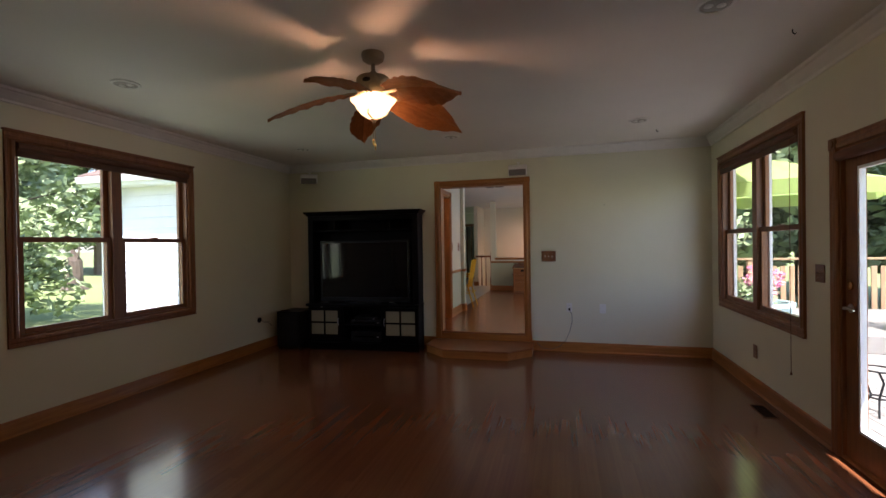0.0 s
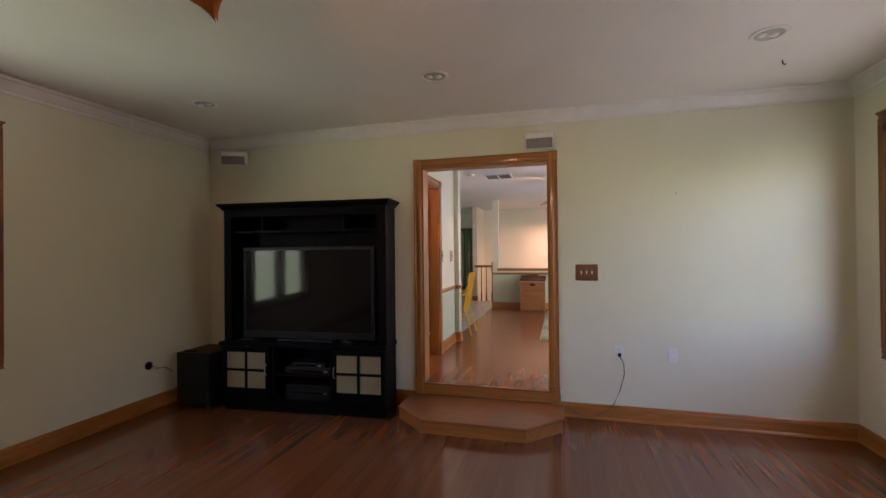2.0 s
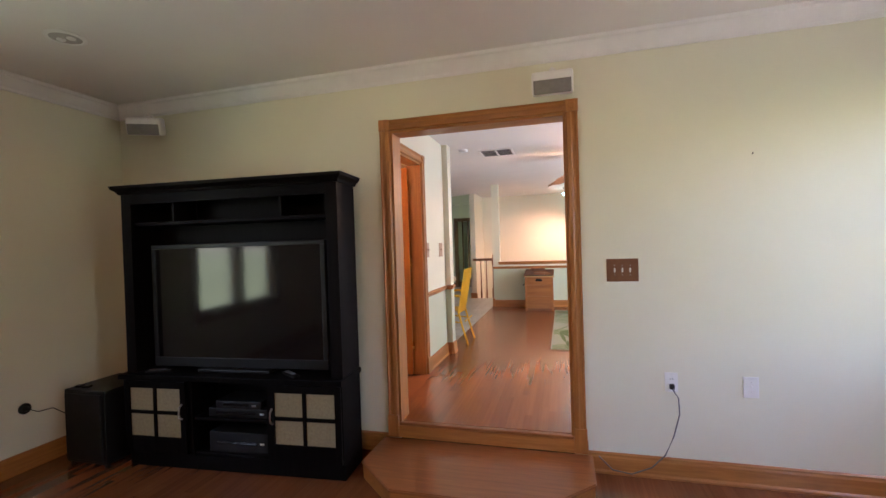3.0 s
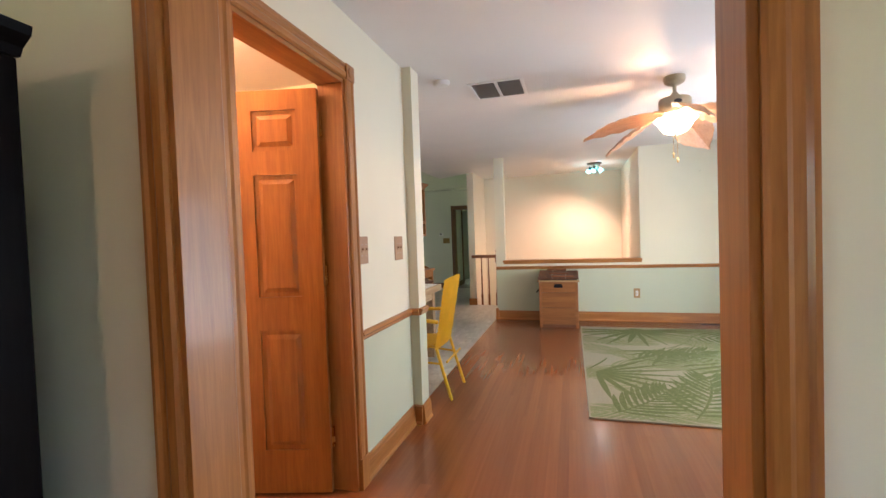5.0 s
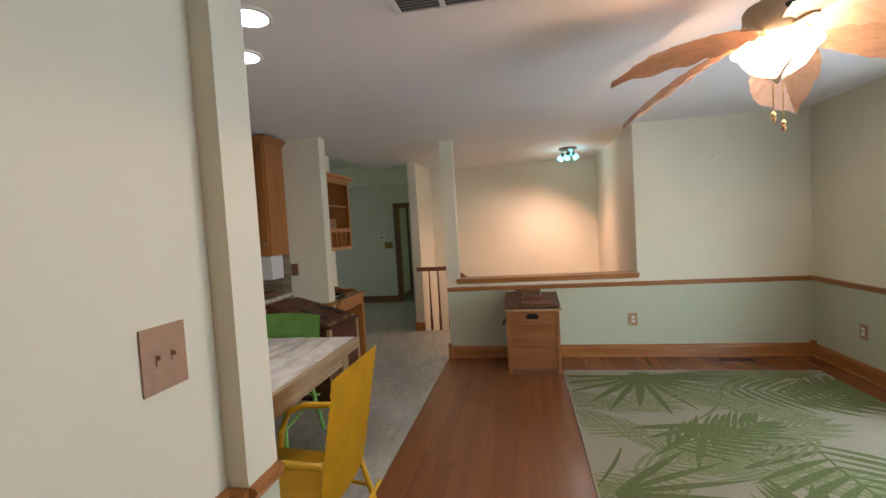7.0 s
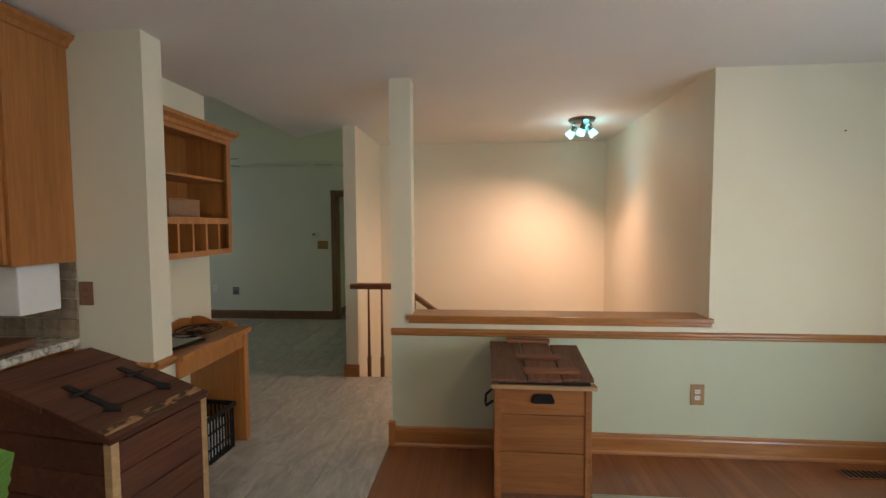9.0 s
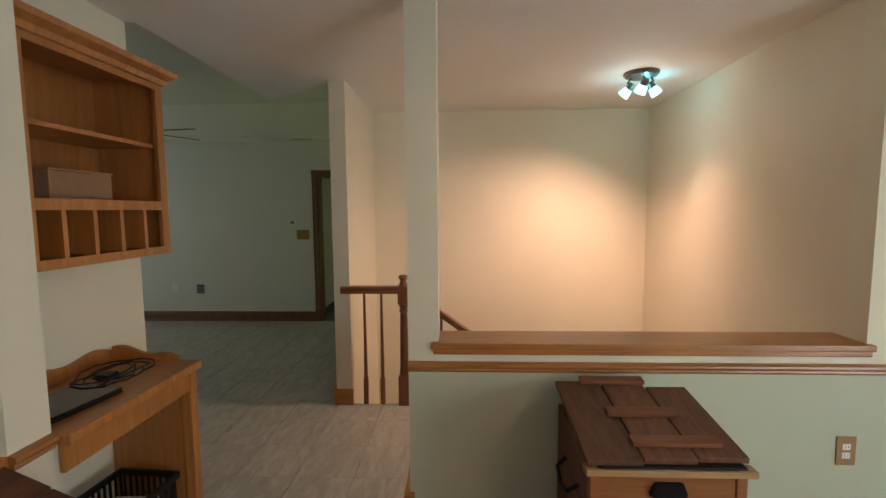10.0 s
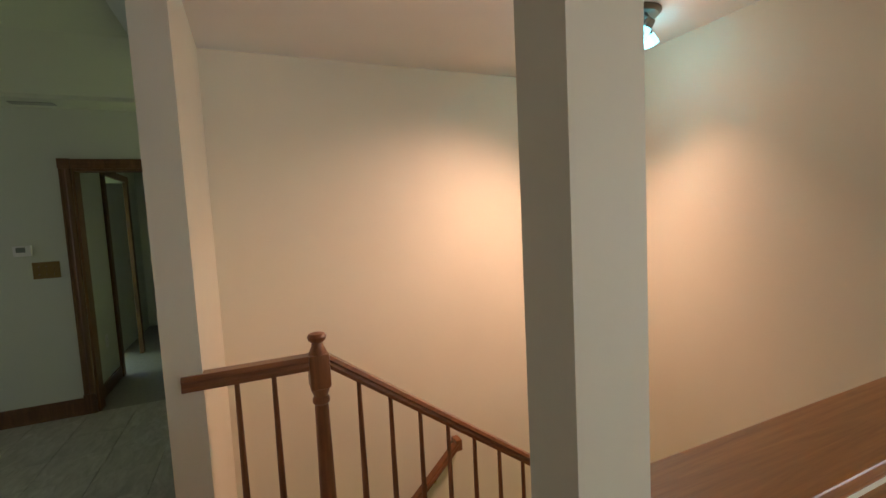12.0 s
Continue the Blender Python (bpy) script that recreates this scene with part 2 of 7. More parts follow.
# ---- the large structure ----
LF, LC = -0.218, 2.56        # living room: floor and ceiling
UC = 2.44                    # ceiling of the upper rooms, whose floor is z = 0
LX0, LX1, LY0, LY1 = -3.60, 2.47, -1.9, 6.41
WX = -1.23                   # wall between dining room and pantry
NY = 12.205                   # half wall to the stairs
EX = 2.385                    # east wall of the dining room


def wall(name, rows, mat, label, kind="structure"):
    return single(name, bm_boxes(rows), mat, label, "wall", kind)


T = 0.15
D1 = (-1.075, 0.15, 2.115)                  # doorway between the rooms: x, x, head
WL = (2.71, 4.40, 0.56, 2.16)            # west window: y, y, sill, head
WR = (4.27, 6.04, 0.565, 2.16)              # east window
DR = (2.90, 3.765, 1.865)                   # glazed door: y, y, head
wall("wall_living_north", [(LX0 - T, D1[0], LY1, LY1 + 0.075, LF - 0.1, 2.7), (D1[1], LX1 + T, LY1, LY1 + 0.075, LF - 0.1, 2.7), (D1[0], D1[1], LY1, LY1 + 0.075, D1[2], 2.7)],
     M_WALL_LIV, "cream painted wall of the living room")
wall("wall_living_west", [(LX0 - T, LX0, LY0 - T, WL[0], LF - 0.1, 2.7), (LX0 - T, LX0, WL[1], LY1, LF - 0.1, 2.7), (LX0 - T, LX0, WL[0], WL[1], LF - 0.1, WL[2]), (LX0 - T, LX0, WL[0], WL[1], WL[3], 2.7)],
     M_WALL_LIV, "cream painted wall with a double window")
wall("wall_living_east", [(LX1, LX1 + T, LY0 - T, DR[0], LF - 0.1, 2.7), (LX1, LX1 + T, DR[1], WR[0], LF - 0.1, 2.7), (LX1, LX1 + T, WR[1], LY1, LF - 0.1, 2.7),
      (LX1, LX1 + T, DR[0], DR[1], DR[2], 2.7), (LX1, LX1 + T, WR[0], WR[1], LF - 0.1, WR[2]), (LX1, LX1 + T, WR[0], WR[1], WR[3], 2.7), (LX1, LX1 + T, DR[0], DR[1], LF - 0.1, LF)],
     M_WALL_LIV, "cream painted wall with a window and a glazed door")
wall("wall_living_south", [(LX0, LX1, LY0 - T, LY0, LF - 0.1, 2.7)], M_WALL_LIV, "plain cream painted wall")
single("ceiling_living", bm_box(LX0 - T, LX1 + T, LY0 - T, LY1 + 0.075, LC, LC + 0.12), M_CEIL, "white textured ceiling", "ceiling")
single("floor_living_base", bm_box(LX0 - T, LX1, LY0 - T, LY1, LF - 0.12, LF - 0.012), M_GAP, "dark bed under the floor strips", "floor")

# dining room side of the same wall
SY = LY1 + 0.075
wall("wall_dining_south", [(-1.36, D1[0], SY, SY + 0.075, -0.15, UC), (D1[1], EX, SY, SY + 0.075, -0.15, UC), (D1[0], D1[1], SY, SY + 0.075, D1[2], UC)], M_WALL_UP, "ivory painted wall with a cased opening")
D2 = (6.795, 7.562, 2.09)
R0 = 0.755                    # underside of the chair rail
EW = (8.2, 10.6, 0.0, 2.05)  # east opening of the dining room, never in view, glazed
for nm, z0, z1, mt, lb in (("upper", R0 + 0.02, UC, M_WALL_UP, "ivory painted upper wall"), ("lower", -0.15, R0 + 0.02, M_WALL_LOW, "pale sage painted lower wall")):
    rows = [(WX - 0.13, WX, SY + 0.075, D2[0], z0, z1), (WX - 0.13, WX, D2[1], 8.39, z0, z1), (WX - 0.13, WX + 0.065, 8.39, 8.535, z0, z1)]
    if nm == "upper":
        rows.append((WX - 0.13, WX, D2[0], D2[1], D2[2], UC))
    wall(f"wall_pantry_{nm}", rows, mt, lb)
    rows = [(0.765, EX + T, NY, NY + 0.12, z0, z1)] if nm == "upper" else [(-1.262, EX + T, NY, NY + 0.12, -3.0, z1)]
    if nm == "upper":
        rows += [(-1.262, -1.122, NY, NY + 0.12, z0, UC), (-1.122, 0.765, NY, NY + 0.12, z0, 0.835)]
    wall(f"wall_half_{nm}", rows, mt, lb + " beside the stairwell")
    wall(f"wall_dining_east_{nm}", [(EX, EX + T, SY, EW[0], z0, z1), (EX, EX + T, EW[1], NY, z0, z1)] + ([(EX, EX + T, EW[0], EW[1], EW[3], UC)] if nm == "upper" else []), mt, lb)
wall("wall_kitchen_north_end", [(-3.0, -2.31, 11.385, 11.52, 0, UC)], M_WALL_UP, "ivory wall end with rounded corners beside the kitchen")
wall("wall_kitchen_north", [(-5.6, -3.0, 11.385, 11.52, 0, UC)], M_WALL_UP, "ivory wall behind the kitchen cabinets")
wall("wall_kitchen_south", [(-5.6, WX - 0.13, 8.43, 8.535, 0, UC), (-7.46, -3.75, 6.56, 6.68, -0.9, UC + 0.15)], M_WALL_UP, "plain ivory wall")
wall("wall_kitchen_west", [(-5.72, -5.6, 8.43, 11.52, 0, UC), (-7.46, -7.34, 6.68, 16.04, -0.9, UC + 0.5)], M_WALL_UP, "plain ivory wall")
wall("wall_pantry_inner", [(-2.72, -2.60, 6.56, 8.43, 0, UC), (-2.72, -1.36, SY, 6.56, 0, UC)], M_WALL_UP, "plain pantry wall")
wall("wall_desk", [(-2.82, -2.70, 11.52, 12.47, 0, UC)], M_WALL_UP, "ivory wall behind the desk")
HD = (-2.91, -2.08, 1.95)
wall("wall_family_north", [(-7.46, HD[0], 16.044, 16.16, 0, 2.9), (HD[1], 0.82, 16.044, 16.16, 0, 2.9), (HD[0], HD[1], 16.044, 16.16, HD[2], 2.9)], M_WALL_GREEN, "pale green wall of the far room")
wall("wall_family_south", [(-7.34, -2.82, 12.35, 12.47, 0, 2.9)], M_WALL_GREEN, "plain pale green wall")
wall("wall_stair_west", [(-1.982, -1.862, 13.50, 14.68, -3.0, UC + 0.3)], M_WALL_PEACH, "ivory wall end beside the stairs")
wall("wall_stair_north", [(-1.862, 0.83, 14.56, 14.68, -3.0, UC)], M_WALL_PEACH, "ivory stairwell wall lit by a spotlight")
wall("wall_stair_east", [(0.766, 0.83, NY + 0.12, 14.56, -3.0, UC)], M_WALL_PEACH, "ivory stairwell wall lit by a spotlight")
wall("wall_stair_divide", [(-1.862, 0.71, 13.50, 13.58, -3.0, -1.3)], M_WALL_PEACH, "plain wall under the stairs")
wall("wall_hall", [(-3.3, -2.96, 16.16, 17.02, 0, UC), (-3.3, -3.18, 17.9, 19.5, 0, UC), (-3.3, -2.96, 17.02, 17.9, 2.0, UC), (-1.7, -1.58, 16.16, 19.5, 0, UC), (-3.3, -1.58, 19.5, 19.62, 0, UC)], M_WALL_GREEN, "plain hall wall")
single("floor_hall", bm_box(-3.3, -1.58, 16.05, 19.6, -0.1, -0.004), M_GROUT, "dim hall floor", "floor")
single("ceiling_hall", bm_box(-3.3, -1.58, 16.16, 19.6, UC, UC + 0.1), M_CEIL, "hall ceiling", "ceiling")

# ceilings of the upper rooms; over the far room a raised tray with sloping sides
bm = bmesh.new()
prism(bm, [(-5.72, 8.43), (-2.72, 8.43), (-2.72, SY), (EX + T, SY), (EX + T, NY + 0.05), (0.83, NY + 0.05), (0.84, 14.68), (-1.92, 14.68), (-1.92, 13.53), (-1.98, 13.57), (-2.65, 14.03), (-2.65, 12.47), (-2.82, 12.47), (-2.82, 11.52), (-5.72, 11.52)], UC, UC + 0.1)
single("ceiling_upper", bm, M_CEIL, "white textured ceiling", "ceiling")
bm = bmesh.new()
rim = [(-2.65, 12.45), (-2.65, 14.03), (-1.98, 13.57), (-1.98, 15.75), (-7.0, 15.75), (-7.0, 12.45)]
top = [(-3.0, 12.75), (-3.0, 14.35), (-2.3, 14.1), (-2.3, 15.3), (-6.6, 15.3), (-6.6, 12.75)]
lo = [bm.verts.new((x, y, UC)) for x, y in rim]
hi = [bm.verts.new((x, y, UC + 0.28)) for x, y in top]
for k in range(6):
    bm.faces.new((lo[k], lo[(k + 1) % 6], hi[(k + 1) % 6], hi[k]))
bm.faces.new(hi)
box(bm, -7.4, -1.9, 15.75, 16.044, UC - 0.03, UC + 0.06)
box(bm, -7.4, -7.0, 12.4, 15.75, UC, UC + 0.06)
single("ceiling_tray", bm, M_WALL_GREEN, "pale green raised tray ceiling", "ceiling")
single("roof_cover", bm_boxes([(-7.6, 2.65, 6.3, 19.7, 2.95, 3.05), (-4.0, 2.65, -2.1, 6.3, 2.72, 2.8)]), M_CEIL, "roof deck over the house", "roof")
single("floor_upper_base", bm_boxes([(-1.285, EX, LY1 + 0.03, NY, -0.15, -0.012)]), M_GAP, "dark bed under the floor boards", "floor")
single("floor_tile_base", bm_boxes([(-7.34, -1.285, 8.535, 12.33, -0.15, -0.008), (-7.34, -1.29, 12.33, 13.52, -0.15, -0.008), (-7.34, -1.98, 13.56, 16.044, -0.15, -0.008)]), M_GROUT, "grey grout bed under the tiles", "floor")
single("floor_pantry", bm_box(-2.72, -1.24, 6.56, 8.43, -0.1, -0.002), M_FLOOR2, "brown pantry floor", "floor")
single("floor_stair_base", bm_box(-1.98, 0.82, 12.3, 14.67, -3.1, -3.0), M_GROUT, "floor at the foot of the stairs", "floor")

# ---- lamps of the place, window sky panels and added fills ----
WARM = (1.0, 0.54, 0.27)
lamp("fan_lamp_living", 'POINT', (-0.56, 2.95, 2.16), 3.1, WARM, 0.035)
lamp("fan_lamp_dining", 'POINT', (0.63, 9.31, 2.06), 4.2, (1.0, 0.62, 0.37), 0.035)
BULB = (1.0, 0.63, 0.44)
lamp("stair_spot_a", 'SPOT', (0.17, 13.50, 2.26), 19, BULB, 0.06, (-0.85, 14.56, -0.7), 120, 1.0)
lamp("stair_spot_b", 'SPOT', (0.33, 13.47, 2.26), 5.5, BULB, 0.05, (0.766, 13.4, -1.3), 90, 1.0)
lamp("stair_spot_c", 'SPOT', (0.24, 13.40, 2.26), 8, BULB, 0.05, (0.1, 14.56, -0.8), 100, 1.0)
# extra fill below the three spotlight heads, added to even out the walls
lamp("stair_fill", 'POINT', (0.25, 13.47, 2.12), 0.45, BULB, 0.06)
lamp("stair_glow", 'POINT', (0.30, 13.50, 2.36), 0.32, (0.05, 0.80, 1.0), 0.02)
lamp("pantry_lamp", 'POINT', (-2.0, 7.2, 2.3), 4.6, WARM, 0.1)
lamp("can_kitchen_a", 'SPOT', (-1.78, 9.46, 2.42), 2.4, (1.0, 0.95, 0.88), 0.05, (-1.78, 9.46, 0), 130, 0.6)
lamp("can_kitchen_b", 'SPOT', (-1.5, 9.1, 2.42), 2.4, (1.0, 0.95, 0.88), 0.05, (-1.5, 9.1, 0), 130, 0.6)
lamp("east_window_sky", 'AREA', (EX + 0.12, (EW[0] + EW[1]) / 2, 1.05), 9.2, (0.70, 0.85, 1.0), 2.3, (0, (EW[0] + EW[1]) / 2, 2.3), size_y=1.95)
lamp("west_window_sky", 'AREA', (LX0 - 0.13, (WL[0] + WL[1]) / 2, 1.36), 2.2, (0.92, 1.0, 0.88), 1.6, (0, 3.55, 1.4), size_y=1.5)
lamp("east_living_sky", 'AREA', (LX1 + 0.13, (WR[0] + WR[1]) / 2, 1.36), 0.15, (0.84, 0.93, 1.0), 1.6, (0, 5.15, 1.2), size_y=1.5)
# added fill for the far room, set before its windowless west wall
lamp("family_room_fill", 'AREA', (-7.30, 14.3, 1.3), 2.0, (0.86, 0.93, 1.0), 2.0, (0, 14.3, 1.1), size_y=1.4)

# added fill to lift the hall; its side wall has no opening
lamp("hall_fill", 'AREA', (-1.72, 17.4, 1.3), 0.06, (0.86, 0.93, 1.0), 0.8, (-3.0, 16.9, 1.1), size_y=1.0)

# ---- trim, windows and doors ----
CASE = [(0, 0), (0.012, 0), (0.020, 0.008), (0.022, 0.030), (0.016, 0.040), (0.016, 0.058), (0.022, 0.066), (0.022, 0.075), (0, 0.075)]


def casing_leg(bm, p, z0, z1, side, out):
    """An upright casing: p its inner edge on the wall, side the way it widens, out the way it stands proud."""
    sweep(bm, [(q, w) for q, w in CASE], (p[0], p[1], z0), (p[0], p[1], z1), up=side, out=out)


def door_casing(thing_, x0, x1, head, floor_z, place, along, out, mat_leg=None, mat_head=None, plinth=True, ear=True):
    """Casing round an opening. place(u) gives the wall point at u along it; along and out are directions."""
    mat_leg, mat_head = mat_leg or M_OAK, mat_head or M_OAK_X
    al, ou = Vector(along), Vector(out)
    for u, sgn in ((x0, -1), (x1, 1)):
        bm = bmesh.new()
        p = place(u)
        casing_leg(bm, p, floor_z + (0.16 if plinth else 0), head, al * sgn, ou)
        part("casing", bm, mat_leg, thing_)
        if plinth:
            bm = bmesh.new()
            a_ = Vector(p) - al * sgn * 0.002
            b_ = Vector(p) + al * sgn * 0.080 + ou * 0.028
            box(bm, min(a_.x, b_.x), max(a_.x, b_.x), min(a_.y, b_.y), max(a_.y, b_.y), floor_z, floor_z + 0.16, 0.003)
            part("plinth_block", bm, mat_leg, thing_)
        if ear:
            bm = bmesh.new()
            b_ = Vector(p) + al * sgn * 0.079 + ou * 0.027
            box(bm, min(p[0], b_.x), max(p[0], b_.x), min(p[1], b_.y), max(p[1], b_.y), head, head + 0.079, 0.003)
            c_ = Vector(p) + al * sgn * 0.0385 + ou * 0.028
            r_ = (Matrix.Rotation(radians(90), 4, 'X') if abs(ou.y) > 0.5 else Matrix.Rotation(radians(90), 4, 'Y'))
            lathe(bm, [(0.026, -0.006), (0.026, 0.002), (0.018, 0.004)], n=16, m=Matrix.Translation((c_.x, c_.y, head + 0.039)) @ r_)
            part("corner_block", bm, mat_leg, thing_)
    bm = bmesh.new()
    a_, b_ = Vector(place(x0)), Vector(place(x1))
    if not ear:
        a_, b_ = a_ - al * 0.075, b_ + al * 0.075
    a_.z = b_.z = head
    sweep(bm, CASE, a_, b_, up=(0, 0, 1), out=ou)
    part("head_casing", bm, mat_head, thing_)


def opening_frame(name, label, x0, x1, head, floor_z, axis, w0, w1, dark=False, jamb=0.018):
    """A cased opening through a wall that spans w0..w1 across; axis 'x' for walls along x."""
    ob = thing(name, label, "door frame", kind="structure")
    ml, mh = (M_DARKOAK, M_DARKOAK) if dark else (M_OAK, M_OAK_X if axis == 'x' else M_OAK_Y)
    for u0, u1 in ((x0, x0 + jamb), (x1 - jamb, x1)):
        part("jamb", bm_box(u0, u1, w0 - 0.004, w1 + 0.004, floor_z, head - jamb, 0.002) if axis == 'x' else bm_box(w0 - 0.004, w1 + 0.004, u0, u1, floor_z, head - jamb, 0.002), ml, ob)
    part("head_jamb", bm_box(x0, x1, w0 - 0.004, w1 + 0.004, head - jamb, head, 0.002) if axis == 'x' else bm_box(w0 - 0.004, w1 + 0.004, x0, x1, head - jamb, head, 0.002), mh, ob)
    if axis == 'x':
        door_casing(ob, x0, x1, head, floor_z, lambda u: (u, w0, 0), (1, 0, 0), (0, -1, 0), ml, mh)
    else:
        door_casing(ob, x0, x1, head, floor_z, lambda u: (w1, u, 0), (0, 1, 0), (1, 0, 0), ml, mh)
    return ob


door_1 = opening_frame("door_1", "oak cased opening with corner blocks between the rooms", D1[0], D1[1], D1[2], -0.105, 'x', LY1, LY1 + 0.15)
door_casing(door_1, D1[0], D1[1], D1[2], 0.0, lambda u: (u, LY1 + 0.15, 0), (1, 0, 0), (0, 1, 0))
part("threshold_riser", bm_box(D1[0] - 0.085, D1[1] + 0.085, LY1 - 0.016, LY1 + 0.03, -0.108, -0.022, 0.003), M_OAK_X, door_1)
part("threshold_nosing", bm_box(D1[0] + 0.002, D1[1] - 0.002, LY1 - 0.014, LY1 + 0.028, -0.021, 0.0, 0.006), M_STEP, door_1)
opening_frame("door_2", "oak door frame of the pantry with corner blocks", D2[0], D2[1], D2[2], 0.0, 'y', WX - 0.13, WX)
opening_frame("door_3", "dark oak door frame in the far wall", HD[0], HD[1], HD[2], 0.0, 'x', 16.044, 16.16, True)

# six-panel pantry door, standing open into the pantry
DW, DH = 0.728, 2.03
leaf = thing("panel_door", "six-panel oak door standing open into the pantry", "door", (WX - 0.118, D2[1] - 0.05, 0.012), 180 + 14.0)
bm = bmesh.new()
xs = [(0.108, 0.332), (0.412, 0.636)]
zs = [(0.22, 0.83), (1.00, 1.61), (1.73, 1.93)]
cuts_x = [0, 0.108, 0.332, 0.412, 0.636, DW]
cuts_z = [0, 0.22, 0.83, 1.00, 1.61, 1.73, 1.93, DH]
for i in range(5):
    for j in range(7):
        hole = i in (1, 3) and j in (1, 3, 5)
        if not hole:
            box(bm, cuts_x[i], cuts_x[i + 1], -0.0175, 0.0175, cuts_z[j], cuts_z[j + 1])
bmesh.ops.remove_doubles(bm, verts=bm.verts, dist=1e-5)
part("door_frame", bm, M_DOOR, leaf)
for x0, x1 in xs:
    for z0, z1 in zs:
        bm = bmesh.new()
        box(bm, x0, x1, -0.007, 0.007, z0, z1)
        for sy in (-1, 1):
            a_ = [bm.verts.new((x, sy * 0.007, z)) for x, z in ((x0 + .022, z0 + .022), (x1 - .022, z0 + .022), (x1 - .022, z1 - .022), (x0 + .022, z1 - .022))]
            b_ = [bm.verts.new((x, sy * 0.0165, z)) for x, z in ((x0 + .045, z0 + .045), (x1 - .045, z0 + .045), (x1 - .045, z1 - .045), (x0 + .045, z1 - .045))]
            for k in range(4):
                bm.faces.new((a_[k], a_[(k + 1) % 4], b_[(k + 1) % 4], b_[k]))
            bm.faces.new(b_)
        part("panel", bm, M_DOOR, leaf)
for sy in (-1, 1):
    bm = bmesh.new()
    lathe(bm, [(0.030, 0), (0.032, 0.006), (0.012, 0.012), (0.011, 0.05), (0.02, 0.055)], n=18, m=Matrix.Translation((DW - 0.07, sy * 0.0175, 0.93)) @ Matrix.Rotation(radians(-90 * sy), 4, 'X'))
    tube(bm, [(DW - 0.07, sy * 0.065, 0.93), (DW - 0.11, sy * 0.067, 0.937), (DW - 0.15, sy * 0.066, 0.932), (DW - 0.185, sy * 0.064, 0.925)], 0.010, 8, 0.006)
    part("lever_handle", bm, M_BRASS, leaf, "brass lever handle", smooth=True)
for z in (0.22, 1.05, 1.80):
    bm = bmesh.new()
    box(bm, -0.012, 0.004, -0.024, -0.014, z, z + 0.10, 0.002)
    tube(bm, [(-0.006, -0.024, z), (-0.006, -0.024, z + 0.1)], 0.007, 8)
    part("hinge", bm, M_BRASS, leaf, "dull brass hinge")


def sash(ob, axis, w, u0, u1, z0, z1, th, mat, stile=0.045):
    """A sash frame with its pane; axis 'y': the window lies in a plane x = w."""
    for a0, a1, b0, b1 in ((u0, u0 + stile, z0, z1), (u1 - stile, u1, z0, z1), (u0 + stile, u1 - stile, z0, z0 + stile), (u0 + stile, u1 - stile, z1 - stile, z1)):
        part("sash_rail", bm_box(w - th / 2, w + th / 2, a0, a1, b0, b1, 0.004), mat, ob)
    pn = part("pane", bm_box(w - 0.003, w + 0.003, u0 + stile, u1 - stile, z0 + stile, z1 - stile), M_PANE, ob, "clear glass pane", shadow=False)
    return pn


# trim oak made darker: the backlit shade of the frames is in this colour
M_WOOD_BACKLIT = wood("wood_backlit", (0.17, 0.062, 0.020), (0.32, 0.13, 0.045), 0.4, 2, 1.0, 0.12)
M_SHADE = wood("shade_bamboo", (0.10, 0.04, 0.02), (0.20, 0.085, 0.045), 0.6, 1, 1.4, 0.2)
M_VINYL = plain("vinyl_white", (0.82, 0.83, 0.84), 0.4, 0, 0.03)


